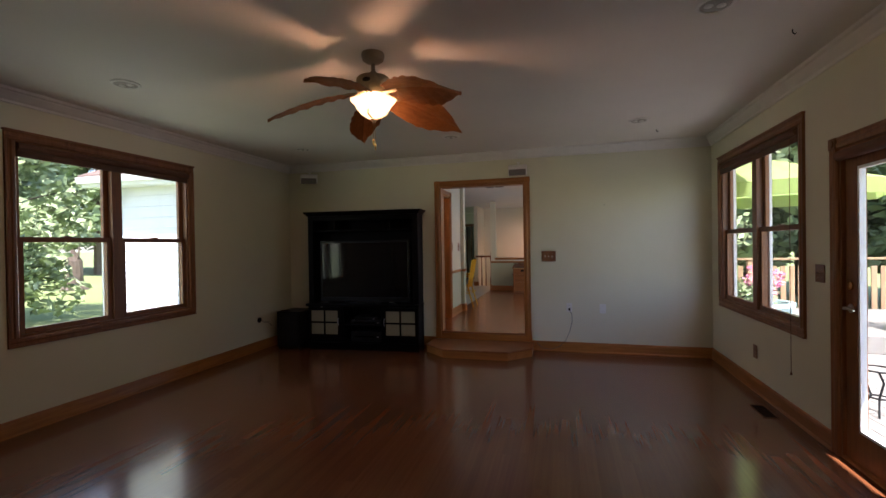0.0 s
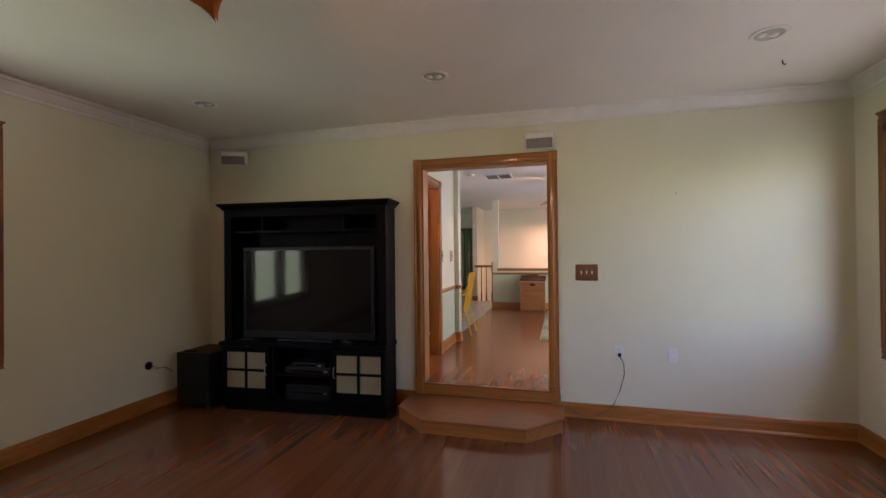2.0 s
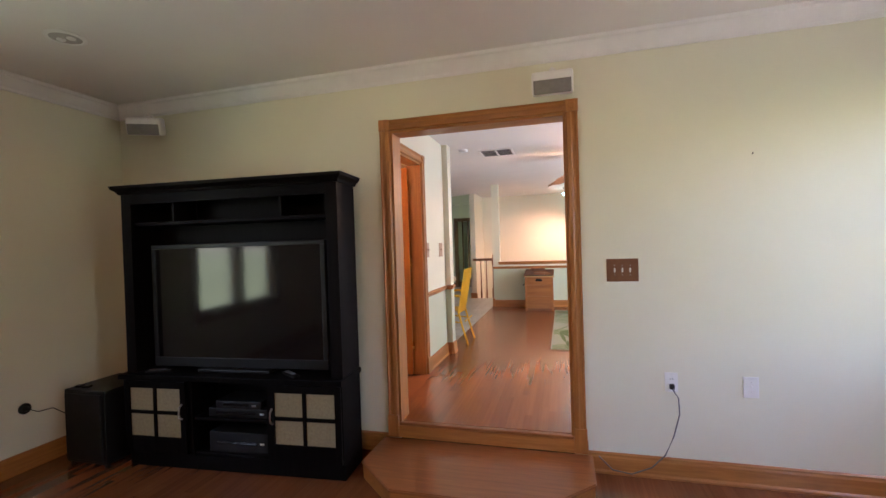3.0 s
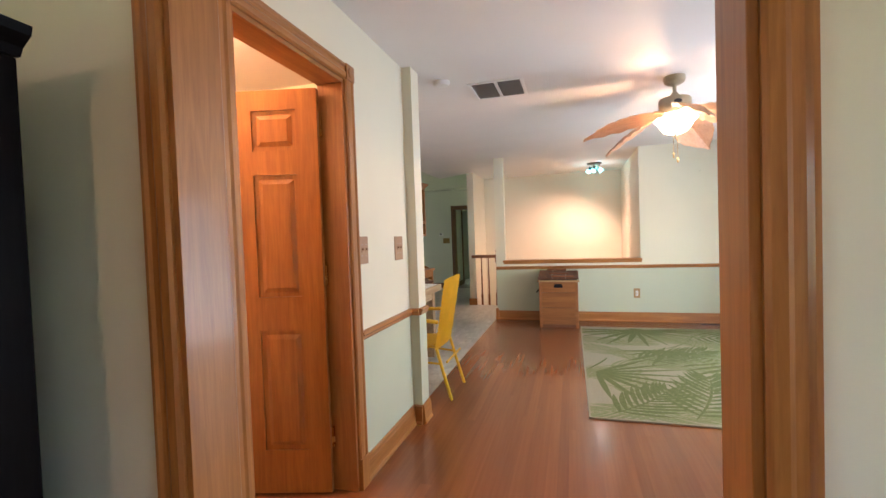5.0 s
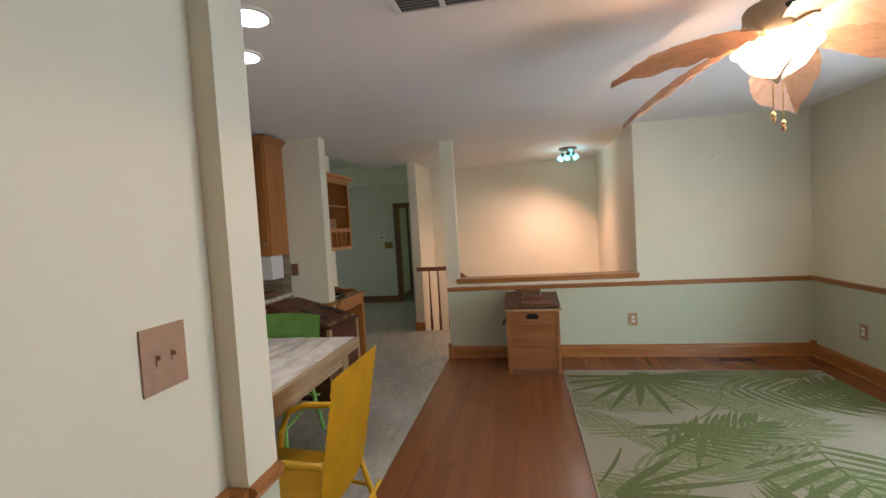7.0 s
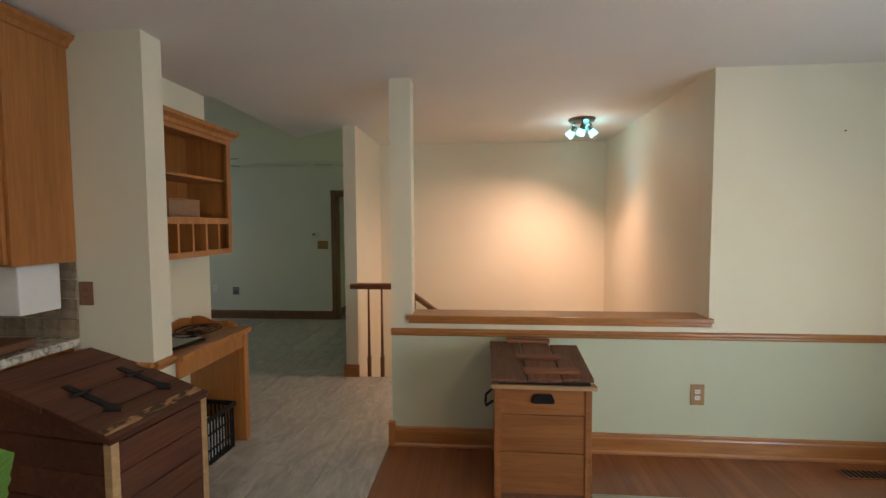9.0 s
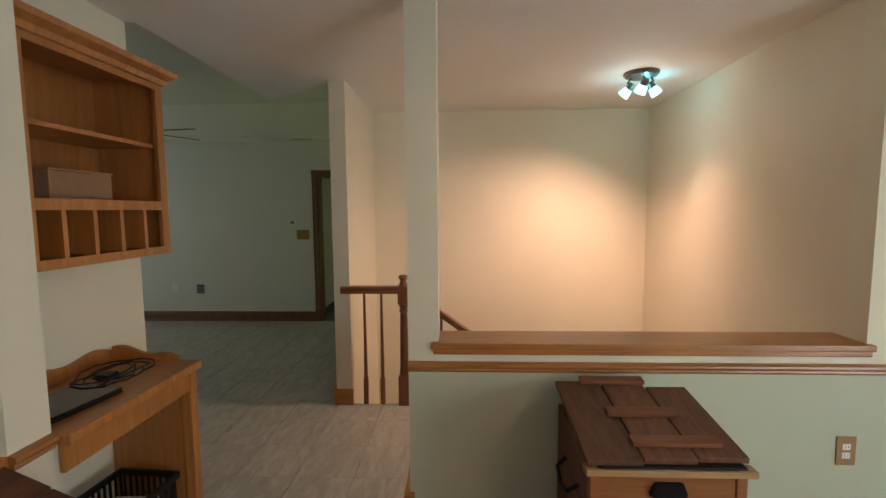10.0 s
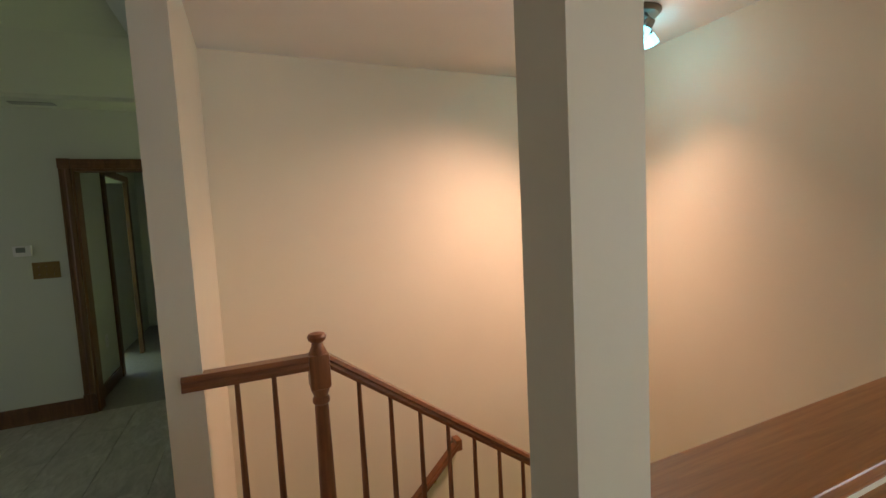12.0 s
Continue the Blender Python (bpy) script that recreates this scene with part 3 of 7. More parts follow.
def window(name, label, wx, inward, y0, y1, z0, z1):
    """A pair of double-hung sashes in a casing, with a rolled shade at the head. inward: +1 where the room lies towards +x."""
    ob = thing(name, label, "window", kind="structure")
    s = inward
    fr = part("window_frame", bm_boxes([(min(wx, wx - s * 0.13), max(wx, wx - s * 0.13), a_, b_, c_, d_) for a_, b_, c_, d_ in
              ((y0, y0 + 0.02, z0, z1), (y1 - 0.02, y1, z0, z1), (y0 + 0.02, y1 - 0.02, z0, z0 + 0.02), (y0 + 0.02, y1 - 0.02, z1 - 0.02, z1))]), M_WOOD_BACKLIT, ob)
    mid = (y0 + y1) / 2
    part("mullion", bm_box(wx - s * 0.06 - 0.055, wx - s * 0.06 + 0.055, mid - 0.05, mid + 0.05, z0 + 0.02, z1 - 0.02, 0.004), M_WOOD_BACKLIT, ob)
    meet = z0 + (z1 - z0) * 0.50
    for u0, u1 in ((y0 + 0.02, mid - 0.05), (mid + 0.05, y1 - 0.02)):
        sash(ob, 'y', wx - s * 0.045, u0, u1, z0 + 0.02, meet + 0.022, 0.035, M_WOOD_BACKLIT)
        sash(ob, 'y', wx - s * 0.082, u0, u1, meet - 0.022, z1 - 0.02, 0.035, M_WOOD_BACKLIT)
        part("sash_lock", bm_box(wx - s * 0.045 - 0.02, wx - s * 0.045 + 0.02, (u0 + u1) / 2 - 0.03, (u0 + u1) / 2 + 0.03, meet + 0.021, meet + 0.035, 0.004), M_PLATE, ob)
        for u in (u0 + 0.008, u1 - 0.008):
            part("jamb_liner", bm_box(wx - s * 0.118 - 0.012, wx - s * 0.118 + 0.012, u - 0.012, u + 0.012, z0 + 0.02, z1 - 0.02), M_VINYL, ob, "white vinyl jamb liner")
    out = (s, 0, 0)
    for u, sg in ((y0, -1), (y1, 1)):
        bm = bmesh.new()
        casing_leg(bm, (wx, u, 0), z0, z1, Vector((0, sg, 0)), Vector(out))
        part("casing", bm, M_WOOD_BACKLIT, ob)
    for z, sg in ((z0, -1), (z1, 1)):
        bm = bmesh.new()
        sweep(bm, CASE, (wx, y0 - 0.075, z), (wx, y1 + 0.075, z), up=(0, 0, sg), out=out)
        part("casing", bm, M_WOOD_BACKLIT, ob)
        if sg > 0:
            part("head_cap", bm_box(min(wx, wx + s * 0.03), max(wx, wx + s * 0.03), y0 - 0.085, y1 + 0.085, z + 0.070, z + 0.085, 0.003), M_WOOD_BACKLIT, ob)
    bm = bmesh.new()
    tube(bm, [(wx + s * 0.012, y0 + 0.01, z1 - 0.045), (wx + s * 0.012, y1 - 0.01, z1 - 0.045)], 0.032, 12)
    box(bm, wx + s * 0.012 - 0.006, wx + s * 0.012 + 0.006, y0 + 0.01, y1 - 0.01, z1 - 0.13, z1 - 0.05, 0.002)
    part("rolled_shade", bm, M_SHADE, ob, "rolled brown bamboo shade", smooth=True)
    return ob


def shade_cord(ob, x, y, z0, z1):
    bm = bmesh.new()
    tube(bm, [(x, y, z1), (x, y + 0.004, (z0 + z1) / 2), (x, y, z0 + 0.03)], 0.0025, 6)
    lathe(bm, [(0.003, 0.03), (0.008, 0.012), (0.009, 0.004), (0.004, 0.0)], (x, y, z0), 10)
    part("shade_cord", bm, M_SHADE, ob, "thin brown shade cord with a bead")


window("window_1", "oak double-hung window pair, darkened as if backlit, with rolled shade", LX0, 1, *WL)
shade_cord(window("window_2", "oak double-hung window pair, darkened as if backlit, with rolled shade", LX1, -1, *WR), LX1 - 0.035, 4.36, 0.16, 2.08)

# glazed door to the deck
gd = thing("glass_door", "wooden full-glass door to the deck, darkened as if backlit", "door")
y0, y1, hd = DR
part("door_jamb", bm_boxes([(LX1 - 0.002, LX1 + 0.14, y0, y0 + 0.02, LF, hd), (LX1 - 0.002, LX1 + 0.14, y1 - 0.02, y1, LF, hd), (LX1 - 0.002, LX1 + 0.14, y0 + 0.02, y1 - 0.02, hd - 0.02, hd)]), M_WOOD_BACKLIT, gd)
for a0, a1, b0, b1 in ((y0 + 0.022, y0 + 0.14, LF + 0.02, hd - 0.022), (y1 - 0.14, y1 - 0.022, LF + 0.02, hd - 0.022), (y0 + 0.14, y1 - 0.14, LF + 0.02, LF + 0.22), (y0 + 0.14, y1 - 0.14, hd - 0.14, hd - 0.022)):
    part("door_stile", bm_box(LX1 + 0.02, LX1 + 0.062, a0, a1, b0, b1, 0.004), M_WOOD_BACKLIT, gd)
for a0, a1, b0, b1 in ((y0 + 0.14, y0 + 0.158, LF + 0.22, hd - 0.14), (y1 - 0.158, y1 - 0.14, LF + 0.22, hd - 0.14), (y0 + 0.158, y1 - 0.158, LF + 0.22, LF + 0.238), (y0 + 0.158, y1 - 0.158, hd - 0.158, hd - 0.14)):
    part("glazing_bead", bm_box(LX1 + 0.024, LX1 + 0.06, a0, a1, b0, b1), M_VINYL, gd, "white glazing bead")
part("pane", bm_box(LX1 + 0.038, LX1 + 0.044, y0 + 0.158, y1 - 0.158, LF + 0.238, hd - 0.158), M_PANE, gd, "clear glass pane", shadow=False)
part("sill", bm_box(LX1 - 0.004, LX1 + 0.15, y0, y1, LF - 0.02, LF + 0.018, 0.004), M_OAK_Y, gd)
door_casing(gd, y0, y1, hd, LF, lambda u: (LX1, u, 0), (0, 1, 0), (-1, 0, 0), M_WOOD_BACKLIT, M_WOOD_BACKLIT, False, True)
bm = bmesh.new()
tube(bm, [(LX1 - 0.005, y0 + 0.01, hd - 0.05), (LX1 - 0.005, y1 - 0.01, hd - 0.05)], 0.036, 12)
part("rolled_shade", bm, M_SHADE, gd, "rolled brown bamboo shade", smooth=True)
bm = bmesh.new()
lathe(bm, [(0.028, 0), (0.03, 0.006), (0.011, 0.01), (0.011, 0.045)], n=16, m=Matrix.Translation((LX1 + 0.02, y1 - 0.08, 0.80)) @ Matrix.Rotation(radians(-90), 4, 'Y'))
tube(bm, [(LX1 - 0.02, y1 - 0.08, 0.80), (LX1 - 0.024, y1 - 0.12, 0.803), (LX1 - 0.022, y1 - 0.18, 0.797)], 0.010, 8, 0.007)
part("lever_handle", bm, M_STEEL, gd, "satin metal lever handle", smooth=True)
bm = bmesh.new()
lathe(bm, [(0.027, 0), (0.027, 0.008), (0.015, 0.012)], n=16, m=Matrix.Translation((LX1 + 0.02, y1 - 0.08, 0.95)) @ Matrix.Rotation(radians(-90), 4, 'Y'))
part("deadbolt", bm, M_BRASS, gd, smooth=True)

# glazed opening of the dining room's east side
ed = thing("window_3", "glazed double door in the east wall", "window", kind="structure")
part("frame", bm_boxes([(EX, EX + T, EW[0], EW[0] + 0.05, 0, EW[3]), (EX, EX + T, EW[1] - 0.05, EW[1], 0, EW[3]), (EX, EX + T, EW[0] + 0.05, EW[1] - 0.05, EW[3] - 0.05, EW[3]), (EX + 0.05, EX + 0.1, 9.36, 9.44, 0, EW[3] - 0.05)]), M_VINYL, ed)
part("pane", bm_box(EX + 0.07, EX + 0.076, EW[0] + 0.05, EW[1] - 0.05, 0.0, EW[3] - 0.05), M_PANE, ed, shadow=False)

# baseboards, chair rail, crown, cap of the half wall
BASE = [(0, 0), (0.026, 0), (0.026, 0.012), (0.018, 0.024), (0.016, 0.10), (0.012, 0.112), (0.012, 0.122), (0.005, 0.132), (0, 0.132)]
RAIL = [(0, 0), (0.010, 0), (0.018, 0.010), (0.016, 0.018), (0.026, 0.030), (0.024, 0.040), (0.016, 0.046), (0, 0.048)]
CROWN = [(0, 0), (0.012, 0.002), (0.016, 0.022), (0.030, 0.036), (0.058, 0.072), (0.064, 0.084), (0.082, 0.090), (0.088, 0.104), (0.088, 0.110), (0, 0.110)]


def run(name, label, prof, pts, z, out_of, mats, category):
    """One moulding along each straight piece of wall, named and labelled alike."""
    for (a_, b_) in pts:
        d = Vector((b_[0] - a_[0], b_[1] - a_[1], 0)).normalized()
        o = Vector((-d.y, d.x, 0)) * out_of
        bm = bmesh.new()
        sweep(bm, prof, (a_[0], a_[1], z), (b_[0], b_[1], z), out=o)
        single(name, bm, mats[0] if abs(d.x) > 0.5 else mats[1], label, category)


OAKS = (M_OAK_X, M_OAK_Y)
run("baseboard", "honey oak baseboard along the living room wall", BASE, [((LX0, LY1), (D1[0] - 0.08, LY1)), ((D1[1] + 0.08, LY1), (LX1, LY1))], LF, -1, OAKS, "baseboard")
run("baseboard", "honey oak baseboard along the living room wall", BASE, [((LX0, LY0), (LX0, LY1))], LF, -1, OAKS, "baseboard")
run("baseboard", "honey oak baseboard along the living room wall", BASE, [((LX1, LY1), (LX1, DR[1] + 0.08)), ((LX1, DR[0] - 0.08), (LX1, LY0))], LF, -1, OAKS, "baseboard")
run("crown_moulding", "white stepped crown moulding", CROWN, [((LX0, LY1), (LX1, LY1)), ((LX0, LY0), (LX0, LY1)), ((LX1, LY1), (LX1, LY0))], LC - 0.110, -1, (M_CROWN, M_CROWN), "crown moulding")
PIL = WX + 0.065
LINE = [((WX, D2[1] + 0.08), (WX, 8.39)), ((WX, 8.39), (PIL, 8.39)), ((PIL, 8.39), (PIL, 8.535)), ((WX, 6.56), (WX, D2[0] - 0.08))]
LINE_N = [((-1.262, NY), (EX, NY)), ((EX, NY), (EX, EW[1])), ((EX, EW[0]), (EX, 6.56)), ((EX, 6.56), (D1[1] + 0.08, 6.56)), ((D1[0] - 0.08, 6.56), (WX, 6.56))]
for pts, sg in ((LINE, -1), (LINE_N, -1)):
    run("baseboard", "honey oak baseboard of the dining room", BASE, pts, 0.0, sg, OAKS, "baseboard")
    run("chair_rail", "oak chair rail between two wall colours", RAIL, pts, R0 - 0.002, sg, OAKS, "chair rail")
run("chair_rail", "oak chair rail round the kitchen wall end", RAIL, [((-2.62, 11.385), (-2.31, 11.385)), ((-2.31, 11.385), (-2.31, 11.52))], R0 - 0.002, -1, OAKS, "chair rail")
for x, y in ((-1.262, NY), (EX - 0.02, NY - 0.02)):
    single("corner_block", bm_box(x - 0.022, x + 0.022, y - 0.034, y + 0.012, 0, 0.165, 0.004), M_OAK, "oak baseboard corner block", "baseboard")
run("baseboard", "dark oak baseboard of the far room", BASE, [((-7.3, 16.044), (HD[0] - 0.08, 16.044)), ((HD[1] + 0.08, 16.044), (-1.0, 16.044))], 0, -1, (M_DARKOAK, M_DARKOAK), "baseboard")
single("baseboard", bm_boxes([(-2.0, -1.85, 13.480, 13.499, 0, 0.12), (-2.002, -1.983, 13.499, 14.6, 0, 0.12)], 0.003), M_OAK_X, "oak baseboard round the wall end", "baseboard")

cap = thing("half_wall_cap", "thick laminated oak cap on the half wall", "shelf", kind="structure")
part("cap_board", bm_box(-1.155, 0.785, NY - 0.030, NY + 0.19, 0.862, 0.892, 0.006), M_OAK_X, cap)
part("cap_board", bm_box(-1.145, 0.78, NY - 0.018, NY + 0.16, 0.836, 0.8615, 0.006), M_OAK_X, cap)

# ---- living room ----
# step in front of the doorway, with cut corners
st = thing("wooden_step", "single oak step with cut corners before the doorway", "step", (0, 0, LF))
STEP = [(-1.183, 6.408), (-1.183, 6.02), (-0.885, 5.745), (-0.03, 5.752), (0.252, 6.04), (0.252, 6.408)]
bm = bmesh.new()
prism(bm, STEP, 0.0, 0.088)
part("riser", bm, M_OAK_X, st, "lighter oak riser")
bm = bmesh.new()
cx_, cy_ = -0.46, 6.15
prism(bm, [(cx_ + (x - cx_) * 1.012, min(6.392, cy_ + (y - cy_) * 1.02)) for x, y in STEP], 0.088, 0.110)
bmesh.ops.bevel(bm, geom=[e_ for e_ in bm.edges if abs(e_.verts[0].co.z - e_.verts[1].co.z) < 1e-5], offset=0.006, segments=2, affect='EDGES')
part("tread", bm, M_STEP, st)

# entertainment centre
tv = thing("tv_cabinet", "black-stained entertainment cabinet with crown and glazed doors", "tv cabinet", (0, 0, LF))
X0, X1, Y0, Y1 = -2.93, -1.285, 5.875, 6.175
H = 1.765 - LF
TURN_TV = Matrix.Translation((-2.12, 6.1, 0)) @ Matrix.Rotation(radians(4.0), 4, 'Z') @ Matrix.Translation((2.12, -6.1, 0))
tv.matrix_world = TURN_TV @ tv.matrix_world
for nm, a in (("side_panel", (X0, X0 + 0.08, Y0 + 0.02, Y1, 0.66, H - 0.06)), ("side_panel", (X1 - 0.08, X1, Y0 + 0.02, Y1, 0.66, H - 0.06)),
              ("back_panel", (X0 + 0.08, X1 - 0.08, Y1 - 0.02, Y1, 0.10, H - 0.06)), ("shelf", (X0 + 0.08, X1 - 0.08, Y0 + 0.05, Y1 - 0.02, 1.70, 1.725)),
              ("divider", (-2.55, -2.53, Y0 + 0.06, Y1 - 0.02, 1.725, H - 0.06)), ("divider", (-1.72, -1.70, Y0 + 0.06, Y1 - 0.02, 1.725, H - 0.06)),
              ("ledge", (X0 - 0.025, X1 + 0.012, Y0 - 0.035, Y1, 0.625, 0.66)), ("plinth", (X0, X1, Y0 + 0.02, Y1, 0, 0.10)),
              ("side_panel", (X0, X0 + 0.04, Y0, Y1, 0.10, 0.625)), ("side_panel", (X1 - 0.04, X1, Y0, Y1, 0.10, 0.625)),
              ("divider", (-2.43, -2.40, Y0 + 0.01, Y1 - 0.02, 0.10, 0.625)), ("divider", (-1.83, -1.80, Y0 + 0.01, Y1 - 0.02, 0.10, 0.625)),
              ("shelf", (-2.40, -1.83, Y0 + 0.03, Y1 - 0.02, 0.34, 0.36)), ("shelf", (-2.40, -1.83, Y0 + 0.03, Y1 - 0.02, 0.10, 0.12)),
              ("face_rail", (X0 + 0.08, X1 - 0.08, Y0 + 0.02, Y0 + 0.045, H - 0.13, H - 0.06))):
    part(nm, bm_box(*a, bev=0.003), M_BLACKWOOD, tv)
bm = bmesh.new()
CR = [(0, 0), (0.012, 0), (0.02, 0.018), (0.045, 0.04), (0.05, 0.06), (0, 0.06)]
n_ = len(CR)
rings = []
for p, q in CR:
    rings.append([bm.verts.new(v) for v in ((X0 - p, Y1, H - 0.06 + q), (X0 - p, Y0 + 0.02 - p, H - 0.06 + q), (X1 + p, Y0 + 0.02 - p, H - 0.06 + q), (X1 + p, Y1, H - 0.06 + q))])
for k in range(n_):
    a_, b_ = rings[k], rings[(k + 1) % n_]
    for j in range(3):
        bm.faces.new((a_[j], a_[j + 1], b_[j + 1], b_[j]))
box(bm, X0, X1, Y0 + 0.02, Y1, H - 0.058, H - 0.002)
part("crown", bm, M_BLACKWOOD, tv)
M_TANPANE = plain("tan_cloth_pane", (0.25, 0.21, 0.12), 0.5, 0, 0.15, 60)
for x0, x1 in ((X0 + 0.005, -2.43), (-1.80, X1 - 0.005)):
    dr = part("cabinet_door", bm_box(x0, x0 + 0.042, Y0 - 0.018, Y0 + 0.004, 0.115, 0.615, 0.002), M_BLACKWOOD, tv)
    for nm, a in (("door_stile", (x1 - 0.042, x1, Y0 - 0.018, Y0 + 0.004, 0.115, 0.615)), ("door_rail", (x0 + 0.042, x1 - 0.042, Y0 - 0.018, Y0 + 0.004, 0.115, 0.225)),
                  ("door_rail", (x0 + 0.042, x1 - 0.042, Y0 - 0.018, Y0 + 0.004, 0.565, 0.615)), ("glazing_bar", ((x0 + x1) / 2 - 0.012, (x0 + x1) / 2 + 0.012, Y0 - 0.016, Y0 + 0.004, 0.225, 0.565)),
                  ("glazing_bar", (x0 + 0.042, x1 - 0.042, Y0 - 0.015, Y0 + 0.003, 0.383, 0.407))):
        part(nm, bm_box(*a, bev=0.002), M_BLACKWOOD, dr)
    for u0, u1 in ((x0 + 0.042, (x0 + x1) / 2 - 0.012), ((x0 + x1) / 2 + 0.012, x1 - 0.042)):
        for z0, z1 in ((0.225, 0.383), (0.407, 0.565)):
            part("pane", bm_box(u0, u1, Y0 - 0.006, Y0 + 0.002, z0, z1), M_TANPANE, dr, "tan backed pane")
    hx = x1 - 0.028 if x0 < -2.5 else x0 + 0.028
    bm = bmesh.new()
    tube(bm, [(hx, Y0 - 0.018, 0.36), (hx, Y0 - 0.04, 0.375), (hx, Y0 - 0.045, 0.41), (hx, Y0 - 0.04, 0.445), (hx, Y0 - 0.018, 0.46)], 0.006, 6)
    part("handle", bm, M_STEEL, dr, "small metal bow handle", smooth=True)

M_SCREEN, nt_, b_ = material("screen_black", (0.006, 0.006, 0.007), 0.08)
b_.inputs["Specular IOR Level"].default_value = 0.35
tele = thing("television", "large black flat television on the cabinet ledge", "television", (-2.115, 6.035, LF + 0.66), 4.0)
part("bezel", bm_boxes([(-0.685, 0.685, -0.03, 0.03, 0.02, 0.085), (-0.685, 0.685, -0.03, 0.03, 0.87, 0.90), (-0.685, -0.65, -0.03, 0.03, 0.085, 0.87), (0.65, 0.685, -0.03, 0.03, 0.085, 0.87)], 0.004), M_BLACK, tele)
part("screen", bm_box(-0.65, 0.65, -0.022, 0.02, 0.085, 0.87), M_SCREEN, tele, "glossy black screen")
part("stand", bm_boxes([(-0.28, 0.28, -0.09, 0.09, 0, 0.02)], 0.006), M_BLACK, tele)
for nm, lb, a in (("dvd_player", "flat black disc player in the cabinet", (-2.31, -1.84, 5.93, 6.15, 0.36, 0.42)), ("av_receiver", "black audio receiver in the cabinet", (-2.30, -1.84, 5.92, 6.15, 0.12, 0.26)), ("game_console", "slim black box in the cabinet", (-2.25, -1.9, 5.93, 6.14, 0.42, 0.47))):
    ob = thing(nm, lb, "electronics", (0, 0, LF))
    ob.matrix_world = TURN_TV @ ob.matrix_world
    part("case", bm_box(*a, bev=0.006), M_BLACK, ob)
    part("display", bm_box(a[0] + 0.06, a[1] - 0.1, a[2] - 0.003, a[2] + 0.001, (a[4] + a[5]) / 2 - 0.008, (a[4] + a[5]) / 2 + 0.008), M_SCREEN, ob)
    part("button", bm_box(a[1] - 0.07, a[1] - 0.04, a[2] - 0.005, a[2] + 0.001, (a[4] + a[5]) / 2 - 0.006, (a[4] + a[5]) / 2 + 0.006, 0.002), M_STEEL, ob)
for x in (-2.68, -1.66):
    ob = thing("remote_control", "slim dark remote control on the ledge", "remote", (x, 5.93 + 0.07 * (x + 2.12), LF + 0.66), 20 if x < -2 else -30, "remotes on the ledge")
    part("case", bm_box(-0.09, 0.09, -0.022, 0.022, 0, 0.018, 0.006), M_BLACK, ob)
    part("keypad", bm_box(-0.07, 0.05, -0.015, 0.015, 0.018, 0.020), M_STEEL, ob)

sub = thing("subwoofer", "black box subwoofer on the floor beside the cabinet", "speaker", (-3.20, 5.93, LF))
part("body", bm_box(-0.19, 0.19, -0.19, 0.22, 0.025, 0.545, 0.008), M_BLACK, sub)
part("front_grille", bm_box(-0.17, 0.17, -0.205, -0.19, 0.05, 0.52, 0.008), M_IRON, sub)
for x in (-0.16, 0.16):
    for y in (-0.16, 0.18):
        bm = bmesh.new()
        lathe(bm, [(0.018, 0), (0.02, 0.025)], (x, y, 0), 12)
        part("foot", bm, M_BLACK, sub)
for k, x in enumerate((-0.12, -0.05)):
    ob = thing("trinket_box", "small glossy black box on the subwoofer", "box", (-3.20 + x, 5.80, LF + 0.545), 15 * k, "boxes on the subwoofer")
    part("body", bm_box(-0.025, 0.025, -0.02, 0.02, 0, 0.016, 0.004), M_SCREEN, ob)

# two small wall speakers on swivel brackets
def wall_speaker(x, y, z, turn):
    ob = thing("wall_speaker", "small white wall speaker with grey grille on a bracket", "speaker", (x, y, z), turn, "wall speakers")
    m = Matrix.Rotation(radians(14), 4, 'X')
    bm = bmesh.new()
    box(bm, -0.125, 0.125, -0.06, 0.07, -0.085, 0.055, 0.018)
    bmesh.ops.transform(bm, matrix=m, verts=bm.verts)
    part("body", bm, M_WHITE, ob)
    bm = bmesh.new()
    box(bm, -0.113, 0.113, -0.068, -0.058, -0.080, 0.004, 0.004)
    bmesh.ops.transform(bm, matrix=m, verts=bm.verts)
    part("grille", bm, plain("grille_grey", (0.22, 0.21, 0.20), 0.7), ob, "grey cloth grille")
    bm = bmesh.new()
    tube(bm, [(0, 0, 0.04), (0, 0.0, 0.075), (0, 0.06, 0.09), (0, 0.13, 0.09)], 0.010, 8)
    box(bm, -0.02, 0.02, 0.115, 0.13, 0.06, 0.12, 0.003)
    part("bracket", bm, M_WHITE, ob)
    return ob


wall_speaker(0.076, LY1 - 0.135, 2.285, 0)
wall_speaker(-3.14, LY1 - 0.155, 2.335, 28)


